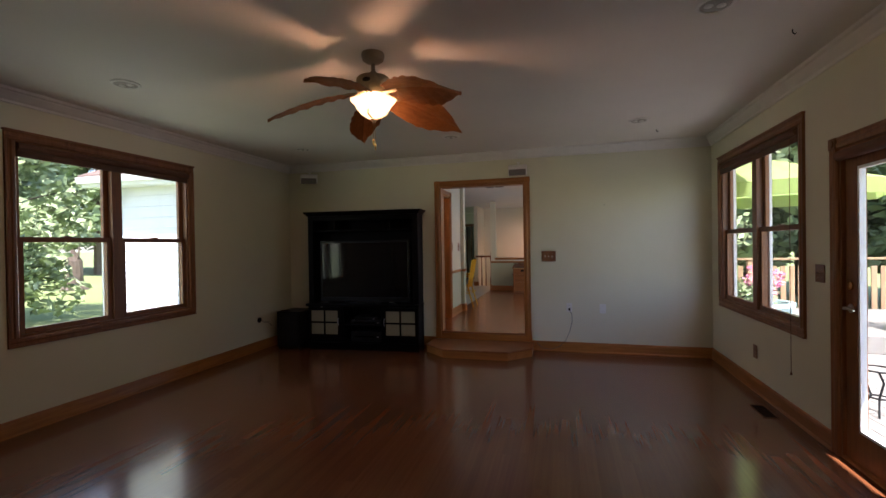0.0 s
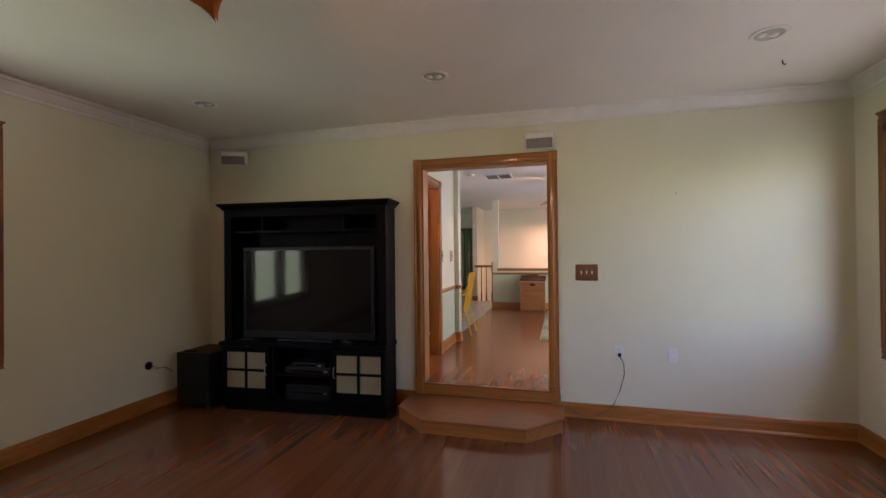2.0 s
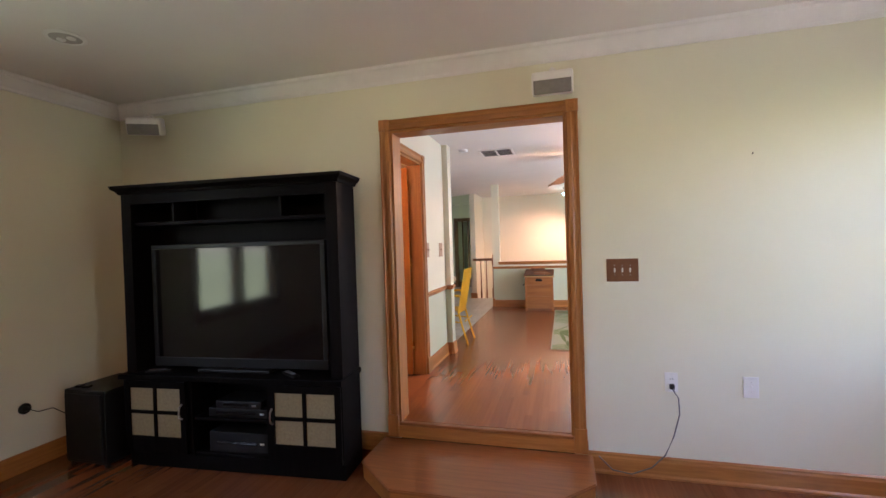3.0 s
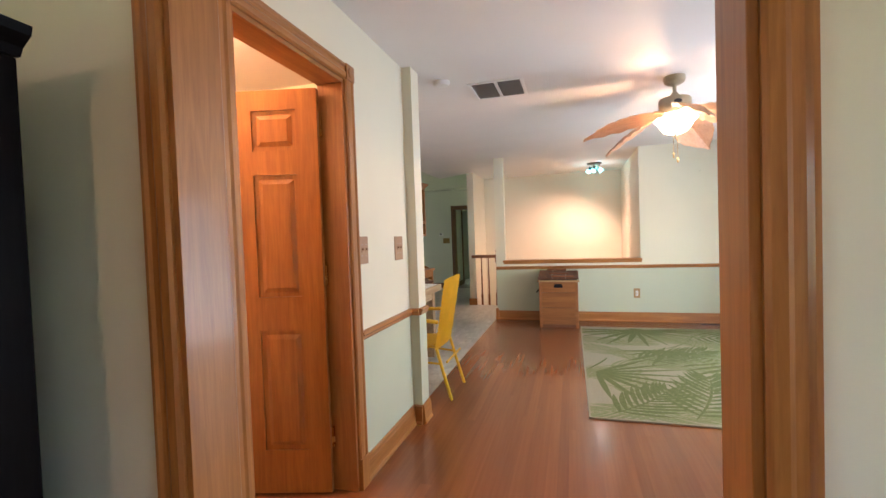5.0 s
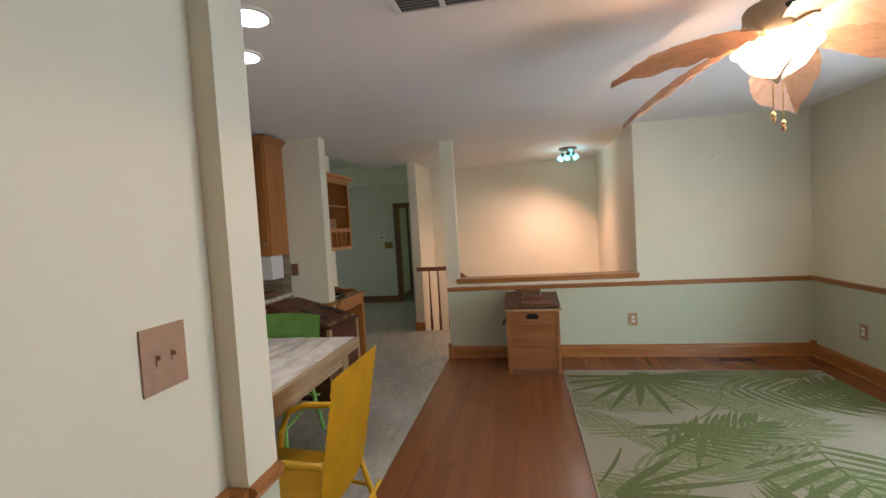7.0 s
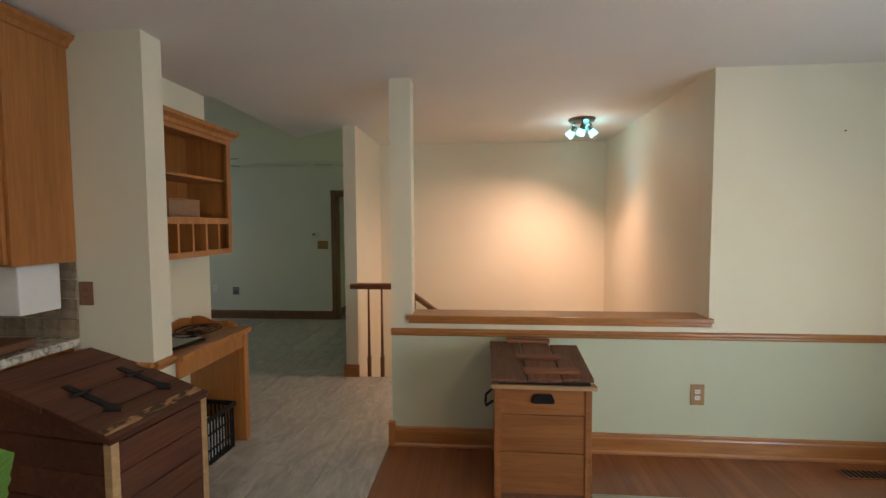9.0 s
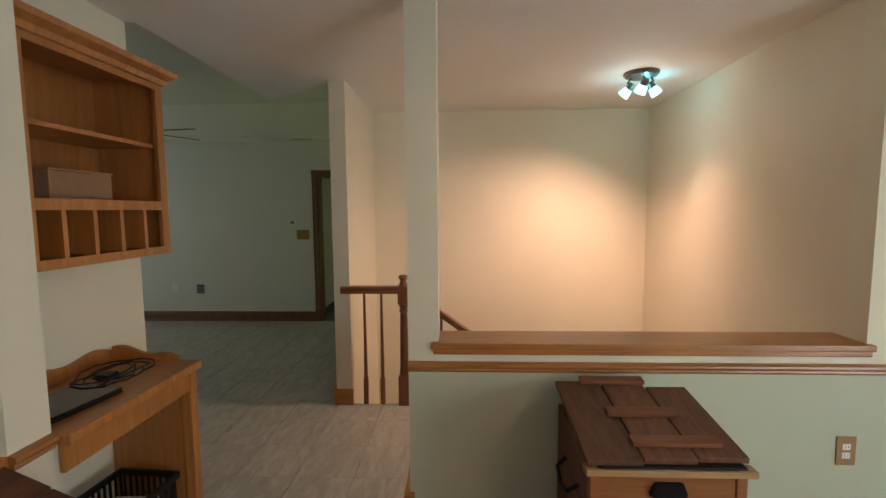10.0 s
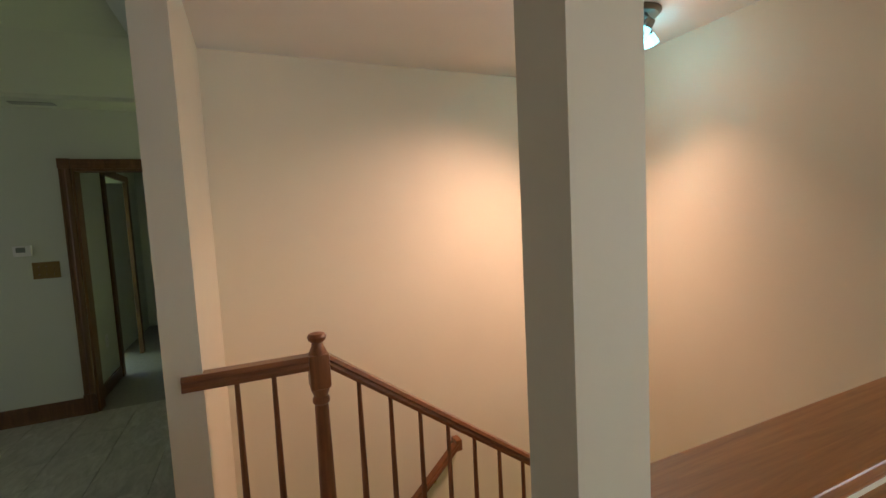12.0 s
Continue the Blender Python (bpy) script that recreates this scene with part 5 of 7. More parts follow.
tube(bm, [(0, 0, 0), (0, -0.012, 0.002)], 0.003, 6)
part("pin", bm, M_IRON, nl)
fr2 = thing("floor_register", "dark slotted floor register by the half wall", "floor vent", (1.63, 12.05, 0.001))
part("frame", bm_box(-0.16, 0.16, -0.05, 0.05, 0, 0.004), M_PLATE, fr2)
for k in range(10):
    part("slat", bm_box(-0.145 + k * 0.03, -0.130 + k * 0.03, -0.038, 0.038, 0.004, 0.008), M_IRON, fr2)
vt = thing("return_air_grille", "white two-panel return air grille in the ceiling", "ceiling vent", (-0.675, 9.07, UC))
part("frame", bm_boxes([(-0.21, 0.21, -0.205, -0.18, -0.010, 0), (-0.21, 0.21, 0.18, 0.205, -0.010, 0), (-0.21, -0.185, -0.18, 0.18, -0.010, 0), (0.185, 0.21, -0.18, 0.18, -0.010, 0), (-0.012, 0.012, -0.18, 0.18, -0.010, 0)], 0.003), M_WHITE, vt)
part("filter_backing", bm_box(-0.185, 0.185, -0.18, 0.18, -0.003, -0.001), plain("vent_dark", (0.05, 0.05, 0.05), 0.8), vt)
for sx in (-1, 1):
    for k in range(16):
        y = -0.17 + k * 0.0225
        bm = bmesh.new()
        box(bm, min(sx * 0.014, sx * 0.184), max(sx * 0.014, sx * 0.184), y - 0.005, y + 0.005, -0.008, -0.0065)
        part("slat", bm, plain("slat_grey", (0.22, 0.22, 0.22), 0.5) if k == 0 and sx < 0 else bpy.data.materials["slat_grey"], vt)
sm = thing("smoke_detector", "round white smoke detector on the kitchen ceiling", "smoke detector", (-1.05, 8.75, UC))
bm = bmesh.new()
lathe(bm, [(0.06, 0), (0.062, -0.012), (0.05, -0.03), (0.02, -0.034)], n=24)
part("body", bm, M_WHITE, sm, smooth=True)

# ---- kitchen ----
M_TABLE, nt_, b_ = material("whitewashed_plank", (0.66, 0.64, 0.60), 0.5)
oi_ = nt_.nodes.new("ShaderNodeObjectInfo")
tc_ = nt_.nodes.new("ShaderNodeTexCoord")
ad_ = nt_.nodes.new("ShaderNodeVectorMath")
ad_.operation = 'ADD'
nt_.links.new(tc_.outputs["Object"], ad_.inputs[0])
cb_ = nt_.nodes.new("ShaderNodeCombineXYZ")
nt_.links.new(scalar(nt_, oi_.outputs["Random"], 0, 30), cb_.inputs[0])
nt_.links.new(scalar(nt_, oi_.outputs["Random"], 0, 70), cb_.inputs[1])
nt_.links.new(cb_.outputs[0], ad_.inputs[1])
mp_ = nt_.nodes.new("ShaderNodeMapping")
mp_.inputs["Scale"].default_value = (2.2, 7, 7)
nt_.links.new(ad_.outputs[0], mp_.inputs[0])
g1 = noise_tex(nt_, mp_.outputs[0], 1.4, 6, 0.8)
g2 = noise_tex(nt_, mp_.outputs[0], 0.9, 5, 1.0)
c1 = ramp(nt_, g1, [(0.32, (0.50, 0.47, 0.42)), (0.6, (0.74, 0.72, 0.68))])
c2 = mix(nt_, scalar(nt_, g2, 0.0, 0.65, 0.50, 0.66), c1, (0.34, 0.26, 0.17))
c3 = mix(nt_, scalar(nt_, noise_tex(nt_, mp_.outputs[0], 0.6, 4, 1.0), 0.0, 0.7, 0.54, 0.70), c2, (0.34, 0.38, 0.41))
nt_.links.new(c3, b_.inputs["Base Color"])
bump(nt_, b_, g1, 0.2, 0.002)
M_TABLEEDGE = wood("table_edge_pine", (0.30, 0.19, 0.09), (0.56, 0.42, 0.26), 0.55, 1, 1.0, 0.2)
tb = thing("dining_table", "whitewashed plank dining table with pine edges", "table")
TX0, TX1, TY0, TY1 = -2.87, -1.53, 8.72, 10.16
tr_ = random.Random(6)
for k in range(8):
    a0 = TX0 + 0.03 + k * (TX1 - TX0 - 0.06) / 8
    a1 = TX0 + 0.03 + (k + 1) * (TX1 - TX0 - 0.06) / 8
    cut = [TY0 + 0.03] + sorted(TY0 + 0.03 + 1.40 * (q + tr_.uniform(-0.12, 0.12)) for q in (0.33, 0.68)) + [TY1]
    for b0, b1 in zip(cut, cut[1:]):
        pl = part("plank", bm_box(-(b1 - b0) / 2 + 0.002, (b1 - b0) / 2 - 0.002, -(a1 - a0) / 2 + 0.003, (a1 - a0) / 2 - 0.003, -0.03, 0.0, 0.003), M_TABLE, tb)
        pl.matrix_local = pose((a0 + a1) / 2, (b0 + b1) / 2, 0.772 - 0.001 * tr_.randrange(3), 0, 0, 90)
part("edge_band", bm_box(TX1 - 0.03, TX1, TY0, TY1, 0.705, 0.772, 0.004), M_TABLEEDGE, tb, "worn pale pine edge")
part("edge_band", bm_box(TX0, TX0 + 0.03, TY0, TY1, 0.705, 0.772, 0.004), M_TABLEEDGE, tb)
part("apron", bm_boxes([(TX0 + 0.06, TX1 - 0.06, TY1 - 0.10, TY1 - 0.07, 0.62, 0.742), (TX0 + 0.06, TX1 - 0.06, TY0 + 0.07, TY0 + 0.10, 0.62, 0.742), (TX0 + 0.06, TX0 + 0.09, TY0 + 0.1, TY1 - 0.1, 0.62, 0.742), (TX1 - 0.09, TX1 - 0.06, TY0 + 0.1, TY1 - 0.1, 0.62, 0.742)]), M_TABLEEDGE, tb)
for x in (TX0 + 0.10, TX1 - 0.10):
    for y in (TY0 + 0.12, TY1 - 0.12):
        bm = bmesh.new()
        box(bm, x - 0.045, x + 0.045, y - 0.045, y + 0.045, 0, 0.74, 0.006)
        part("leg", bm, M_TABLEEDGE, tb)


def garden_chair(name, label, place, turn, mat, group):
    """A woven chair with arms that faces +y before its turn; its back top is 0.95 m up."""
    ob = thing(name, label, "chair", place, turn, group)
    W = 0.25
    bm = bmesh.new()
    n, m_ = 30, 14
    grid = []
    for i in range(n + 1):
        u = i / n
        row = []
        for j in range(m_ + 1):
            v = j / m_ * 2 - 1
            ww = W * (0.94 + 0.06 * u)
            z = 0.40 + u * 0.55 + (0.018 * (1 - v * v) if u > 0.97 else 0)
            y = -0.20 - 0.10 * u - 0.025 * (1 - v * v) + 0.0035 * math.sin(math.pi * (i * 0.9 + abs(v) * 4.0)) * (0.08 < u < 0.93)
            row.append(bm.verts.new((v * ww, y, z)))
        grid.append(row)
    for i in range(n):
        for j in range(m_):
            bm.faces.new((grid[i][j], grid[i][j + 1], grid[i + 1][j + 1], grid[i + 1][j]))
    bmesh.ops.solidify(bm, geom=bm.faces[:], thickness=0.022)
    part("backrest", bm, mat, ob, smooth=True)
    bm = bmesh.new()
    grid = []
    for i in range(13):
        u = i / 12
        grid.append([bm.verts.new(((j / 10 * 2 - 1) * W * 0.96, -0.21 + u * 0.46, 0.435 - 0.018 * math.sin(math.pi * u) + 0.002 * ((i + j) % 2))) for j in range(11)])
    for i in range(12):
        for j in range(10):
            bm.faces.new((grid[i][j], grid[i + 1][j], grid[i + 1][j + 1], grid[i][j + 1]))
    bmesh.ops.solidify(bm, geom=bm.faces[:], thickness=-0.035)
    part("seat", bm, mat, ob, smooth=True)
    for s in (-1, 1):
        bm = bmesh.new()
        tube(bm, [(s * 0.20, -0.19, 0.44), (s * 0.205, -0.25, 0.22), (s * 0.21, -0.315, 0.0)], 0.013, 10)
        part("leg", bm, mat, ob, smooth=True)
        bm = bmesh.new()
        tube(bm, [(s * 0.23, 0.24, 0.43), (s * 0.235, 0.255, 0.2), (s * 0.24, 0.27, 0.0)], 0.013, 10)
        part("leg", bm, mat, ob, smooth=True)
        bm = bmesh.new()
        tube(bm, [(s * 0.205, -0.245, 0.28), (s * 0.225, 0.0, 0.30), (s * 0.235, 0.25, 0.28)], 0.009, 8)
        part("stretcher", bm, mat, ob, smooth=True)
        bm = bmesh.new()
        tube(bm, [(s * 0.245, -0.235, 0.62), (s * 0.275, -0.10, 0.64), (s * 0.28, 0.12, 0.63), (s * 0.27, 0.20, 0.60), (s * 0.25, 0.235, 0.50), (s * 0.24, 0.24, 0.43)], 0.016, 10)
        part("armrest", bm, mat, ob, smooth=True)
    bm = bmesh.new()
    tube(bm, [(-0.21, -0.285, 0.10 + 0.2), (0.21, -0.285, 0.10 + 0.2)], 0.009, 8)
    part("stretcher", bm, mat, ob, smooth=True)
    return ob


def woven(name, color):
    m, nt, b = material(name, color, 0.42)
    v = mapped(nt)
    nt.links.new(ramp(nt, noise_tex(nt, v, 7, 4), [(0.3, shade(color, 0.86)), (0.7, shade(color, 1.08))]), b.inputs["Base Color"])
    w_ = nt.nodes.new("ShaderNodeTexWave")
    w_.wave_type, w_.bands_direction = 'BANDS', 'DIAGONAL'
    w_.inputs["Scale"].default_value = 60
    w_.inputs["Distortion"].default_value = 0.4
    nt.links.new(v, w_.inputs["Vector"])
    bump(nt, b, w_.outputs["Fac"], 0.35, 0.004)
    return m


M_YELLOW = woven("yellow_weave", (0.78, 0.47, 0.02))
M_GREENW = woven("green_weave", (0.27, 0.57, 0.14))
garden_chair("woven_chair", "yellow woven armchair drawn up to the table", (-1.40, 9.06, 0), 90, M_YELLOW, "chairs round the dining table")
garden_chair("woven_chair", "bright green woven armchair pushed under the table", (-2.21, 10.08, -0.0), 180, M_GREENW, "chairs round the dining table").scale = (1.18, 1.0, 0.93)

# cabinets along the north wall
def cabinet(name, label, x0, x1, y0, y1, z0, z1, doors, crown=False, drawers=0):
    ob = thing(name, label, "cabinet", (x0, y0, z0))
    w, d, h = x1 - x0, y1 - y0, z1 - z0
    part("body", bm_box(0, w, 0.02, d, 0, h, 0.002), M_CAB, ob)
    n = max(1, doors)
    zt = h - 0.012
    if drawers:
        for k in range(n):
            a0, a1 = 0.012 + k * (w - 0.024) / n, 0.012 + (k + 1) * (w - 0.024) / n
            dr = part("drawer", bm_box(a0 + 0.006, a1 - 0.006, 0, 0.019, h - 0.175, h - 0.025, 0.006), M_CAB, ob)
            part("pull", bm_box((a0 + a1) / 2 - 0.04, (a0 + a1) / 2 + 0.04, -0.022, -0.001, h - 0.105, h - 0.095, 0.003), M_IRON, dr)
        zt = h - 0.195
    for k in range(n if doors else 0):
        a0, a1 = 0.012 + k * (w - 0.024) / n + 0.005, 0.012 + (k + 1) * (w - 0.024) / n - 0.005
        b0, b1 = 0.012, zt
        dr = part("cabinet_door", bm_boxes([(a0, a0 + 0.06, 0, 0.019, b0, b1), (a1 - 0.06, a1, 0, 0.019, b0, b1), (a0 + 0.06, a1 - 0.06, 0, 0.019, b0, b0 + 0.06), (a0 + 0.06, a1 - 0.06, 0, 0.019, b1 - 0.06, b1)], 0.003), M_CAB, ob)
        part("panel", bm_box(a0 + 0.058, a1 - 0.058, 0.007, 0.0195, b0 + 0.058, b1 - 0.058), M_CAB, dr)
        part("panel_field", bm_box(a0 + 0.085, a1 - 0.085, 0.003, 0.009, b0 + 0.085, b1 - 0.085, 0.004), M_CAB, dr)
        hx = a1 - 0.03 if k % 2 == 0 else a0 + 0.03
        bm = bmesh.new()
        lathe(bm, [(0.006, 0), (0.006, 0.012), (0.015, 0.018), (0.012, 0.027)], n=14, m=Matrix.Translation((hx, 0, b0 + 0.10 if z0 > 1 else b1 - 0.1)) @ Matrix.Rotation(radians(90), 4, 'X'))
        part("knob", bm, M_STEEL, dr, "satin metal knob", smooth=True)
    if crown:
        bm = bmesh.new()
        rings = []
        for p, q in ((0, 0), (0.012, 0.004), (0.022, 0.025), (0.045, 0.045), (0.05, 0.062), (0, 0.062)):
            rings.append([bm.verts.new(v) for v in ((-p, d, h - 0.03 + q), (-p, -p, h - 0.03 + q), (w + p, -p, h - 0.03 + q), (w + p, d, h - 0.03 + q))])
        for k in range(6):
            a_, b_ = rings[k], rings[(k + 1) % 6]
            for j in range(3):
                bm.faces.new((a_[j], a_[j + 1], b_[j + 1], b_[j]))
        part("crown", bm, M_CAB, ob)
    return ob


KY = 11.383
cabinet("wall_cabinet", "tall oak wall cabinet with a crown to the ceiling", -3.22, -2.70, 11.055, KY, 1.312, 2.39, 1, True)
cabinet("wall_cabinet", "narrow oak wall cabinet beside the microwave", -3.47, -3.222, 11.085, KY, 1.312, 2.13, 1, True)
cabinet("wall_cabinet", "short oak wall cabinet over the microwave", -4.23, -3.472, 11.085, KY, 1.70, 2.13, 2, True)
cabinet("wall_cabinet", "oak wall cabinet with raised panels", -5.2, -4.232, 11.085, KY, 1.312, 2.13, 2, True)
mw = thing("microwave_oven", "stainless over-the-range microwave with black glass", "microwave", (-3.475, 11.0, 1.305))
part("body", bm_box(-0.755, 0, 0.02, 0.38, 0, 0.39, 0.004), M_BLACK, mw)
part("door", bm_box(-0.755, -0.16, -0.012, 0.02, 0.05, 0.36, 0.006), M_STEEL, mw, "brushed steel door")
part("window", bm_box(-0.70, -0.235, -0.016, -0.011, 0.10, 0.305, 0.003), M_SCREEN, mw, "black glass window")
part("control_panel", bm_box(-0.158, 0, -0.010, 0.02, 0.05, 0.36, 0.004), M_SCREEN, mw)
part("vent_strip", bm_box(-0.755, 0, -0.010, 0.02, 0.002, 0.048, 0.003), M_STEEL, mw)
bm = bmesh.new()
tube(bm, [(-0.195, -0.012, 0.09), (-0.195, -0.045, 0.10), (-0.195, -0.045, 0.32), (-0.195, -0.012, 0.33)], 0.010, 8)
part("handle", bm, M_STEEL, mw, smooth=True)
cabinet("base_cabinet", "oak base cabinet with drawers over doors", -3.45, -2.74, 10.74, KY, 0.10, 0.88, 2, False, 2)
cabinet("base_cabinet", "oak base cabinet with drawers over doors", -5.2, -4.215, 10.74, KY, 0.10, 0.88, 2, False, 2)
for x0, x1 in ((-3.45, -2.74), (-5.2, -4.215)):
    single("toe_kick", bm_box(x0, x1, 10.80, KY, 0.0, 0.10), M_BLACKWOOD, "recessed dark toe kick", "baseboard")
M_STONE, nt_, b_ = material("speckled_counter", (0.5, 0.46, 0.40), 0.25)
v_ = mapped(nt_)
c1 = ramp(nt_, noise_tex(nt_, v_, 28, 6, 1.0), [(0.35, (0.22, 0.19, 0.15)), (0.5, (0.50, 0.46, 0.39)), (0.68, (0.68, 0.65, 0.58))])
nt_.links.new(c1, b_.inputs["Base Color"])
ct = thing("worktop", "speckled beige stone worktop", "worktop", kind="structure")
part("slab", bm_box(-3.452, -2.70, 10.67, KY, 0.882, 0.922, 0.006), M_STONE, ct)
part("slab", bm_box(-5.2, -4.213, 10.70, KY, 0.882, 0.922, 0.006), M_STONE, ct)
M_SPLASH, nt_, b_ = material("splash_mottled", (0.28, 0.22, 0.15), 0.5)
nt_.links.new(ramp(nt_, noise_tex(nt_, mapped(nt_), 12, 6, 1.0), [(0.3, (0.14, 0.10, 0.07)), (0.55, (0.34, 0.27, 0.18)), (0.75, (0.42, 0.36, 0.28))]), b_.inputs["Base Color"])
sp = thing("backsplash", "mottled brown stone tile backsplash", "backsplash", kind="structure")
me_ = mesh_of("tile", bm_box(-0.0485, 0.0485, -0.006, 0, -0.0485, 0.0485, 0.002), M_SPLASH)
for i in range(25):
    for j in range(4):
        t_ = new("tile", me_)
        t_.parent = sp
        t_.matrix_local = pose(-5.15 + 0.1 * i, KY - 0.001, 0.972 + 0.1 * j)
rg = thing("kitchen_range", "black range with steel backguard and oven door", "stove", (-4.21, 10.70, 0.0))
part("body", bm_box(0, 0.755, 0.02, 0.68, 0.03, 0.905, 0.004), M_BLACK, rg)
part("cooktop", bm_box(0, 0.755, 0.0, 0.60, 0.906, 0.926, 0.004), M_SCREEN, rg, "black glass cooktop")
part("oven_door", bm_box(0.01, 0.745, -0.03, 0.02, 0.20, 0.80, 0.008), M_SCREEN, rg)
part("backguard", bm_box(0, 0.755, 0.60, 0.68, 0.906, 1.16, 0.008), M_BLACK, rg, "black control backguard")
part("trim_strip", bm_box(0.01, 0.745, 0.592, 0.605, 1.135, 1.158, 0.003), M_STEEL, rg, "thin steel trim")
part("control_window", bm_box(0.25, 0.50, 0.595, 0.60, 0.99, 1.11, 0.002), M_SCREEN, rg)
bm = bmesh.new()
tube(bm, [(0.06, -0.03, 0.75), (0.06, -0.06, 0.755), (0.69, -0.06, 0.755), (0.69, -0.03, 0.75)], 0.011, 8)
part("handle", bm, M_STEEL, rg, smooth=True)
for x in (0.06, 0.15, 0.60, 0.69):
    bm = bmesh.new()
    lathe(bm, [(0.018, 0), (0.018, 0.015), (0.012, 0.02)], n=14, m=Matrix.Translation((x, 0.60, 1.05)) @ Matrix.Rotation(radians(90), 4, 'X'))
    part("knob", bm, M_STEEL, rg)
tr = thing("cutting_board", "thick dark wood board on the worktop", "cutting board", (-2.98, 11.0, 0.922), 4)
part("board", bm_box(-0.26, 0.26, -0.17, 0.17, 0.016, 0.05, 0.008), M_PINEDARK, tr)
for x in (-0.2, 0.2):
    part("foot", bm_box(x - 0.025, x + 0.025, -0.15, 0.15, 0, 0.018, 0.004), M_PINEDARK, tr)
tv2 = thing("under_cabinet_television", "small white television hung under the cabinet", "television", (-2.95, 11.16, 1.08))
part("case", bm_box(-0.24, 0.20, -0.02, 0.18, 0.0, 0.228, 0.008), M_WHITE, tv2)
part("screen", bm_box(-0.225, 0.075, -0.026, -0.019, 0.03, 0.205), M_SCREEN, tv2, "dark glossy screen")
part("mount", bm_box(-0.1, 0.1, 0.02, 0.15, 0.228, 0.231), M_WHITE, tv2)
plate("wall_outlet", "brown outlet plate above the worktop", (-2.655, KY, 1.15), 0, 0.075, 0.12, M_PLATE, 0, True, M_PLATE)

# dark slatted trunk at the wall end
M_TRUNK = wood("trunk_plank", (0.055, 0.018, 0.010), (0.15, 0.050, 0.022), 0.55, 1, 1.0, 0.25)
M_SCUFF, nt_, b_ = material("scuffed_pine", (0.40, 0.24, 0.10), 0.6)
g1 = noise_tex(nt_, mapped(nt_, (14, 7, 7)), 1.6, 4, 1.0)
nt_.links.new(ramp(nt_, g1, [(0.40, (0.05, 0.025, 0.012)), (0.50, (0.34, 0.19, 0.08)), (0.7, (0.50, 0.32, 0.14))]), b_.inputs["Base Color"])
tk = thing("blanket_chest", "dark plank chest with black iron straps and worn edges", "trunk", (-2.075, 10.855, 0.0), -8)
TW, TD = 0.65, 0.48
for k in range(5):
    z0 = 0.03 + k * 0.124
    part("front_plank", bm_box(-TW, -0.03, 0.0, 0.022, z0, z0 + 0.120, 0.004), M_TRUNK, tk)
    part("side_plank", bm_box(-0.022, 0.0, 0.03, TD, z0, z0 + 0.120, 0.004), M_TRUNK, tk)
part("core", bm_box(-TW + 0.002, -0.023, 0.023, TD - 0.002, 0.0, 0.645), M_TRUNK, tk)
for x, y in ((-0.034, -0.004), (-0.034, TD - 0.03)):
    part("corner_post", bm_box(x, x + 0.038, y, y + 0.034, 0.0, 0.655, 0.004), M_RAWWOOD, tk, "worn pale corner post")
for y0, y1 in ((0.002, 0.02), (TD - 0.022, TD - 0.004)):
    bm = bmesh.new()
    lo = [bm.verts.new((x, y0, z)) for x, z in ((-TW, 0.655), (-0.02, 0.655), (-TW, 0.655 + 0.28 * (TW - 0.02)))]
    hi = [bm.verts.new((x, y1, z)) for x, z in ((-TW, 0.655), (-0.02, 0.655), (-TW, 0.655 + 0.28 * (TW - 0.02)))]
    for k in range(3):
        bm.faces.new((lo[k], lo[(k + 1) % 3], hi[(k + 1) % 3], hi[k]))
    bm.faces.new(lo[::-1])
    bm.faces.new(hi)
    part("wedge_board", bm, M_TRUNK, tk)
SLANT = Matrix.Translation((0.012, 0, 0.655)) @ Matrix.Rotation(math.atan(0.28), 4, 'Y')
LW = TW / math.cos(math.atan(0.28)) + 0.02
for k in range(4):
    x0 = -LW + k * LW / 4
    bm = bmesh.new()
    box(bm, x0 + 0.002, x0 + LW / 4 - 0.002, -0.014, TD + 0.004, 0.0, 0.033 - 0.002 * (k % 2), 0.005)
    bmesh.ops.transform(bm, matrix=SLANT, verts=bm.verts)
    part("lid_plank", bm, M_TRUNK, tk)
bm = bmesh.new()
box(bm, -0.072, -0.030, -0.010, TD - 0.01, 0.029, 0.0355, 0.002)
bmesh.ops.transform(bm, matrix=SLANT, verts=bm.verts)
part("lid_edging", bm, M_SCUFF, tk, "scuffed pale lid edging")
for y in (0.13, 0.38):
    bm = bmesh.new()
    box(bm, -0.43, -0.20, y - 0.016, y + 0.016, 0.034, 0.039, 0.002)
    prism(bm, [(-0.20, y - 0.016), (-0.165, y - 0.035), (-0.125, y), (-0.165, y + 0.035), (-0.20, y + 0.016)], 0.034, 0.039)
    tube(bm, [(-0.34, y - 0.04, 0.036), (-0.33, y, 0.044), (-0.34, y + 0.04, 0.036)], 0.008, 6)
    bmesh.ops.transform(bm, matrix=SLANT, verts=bm.verts)
    part("iron_strap", bm, M_IRON, tk, "black forged iron strap hinge")

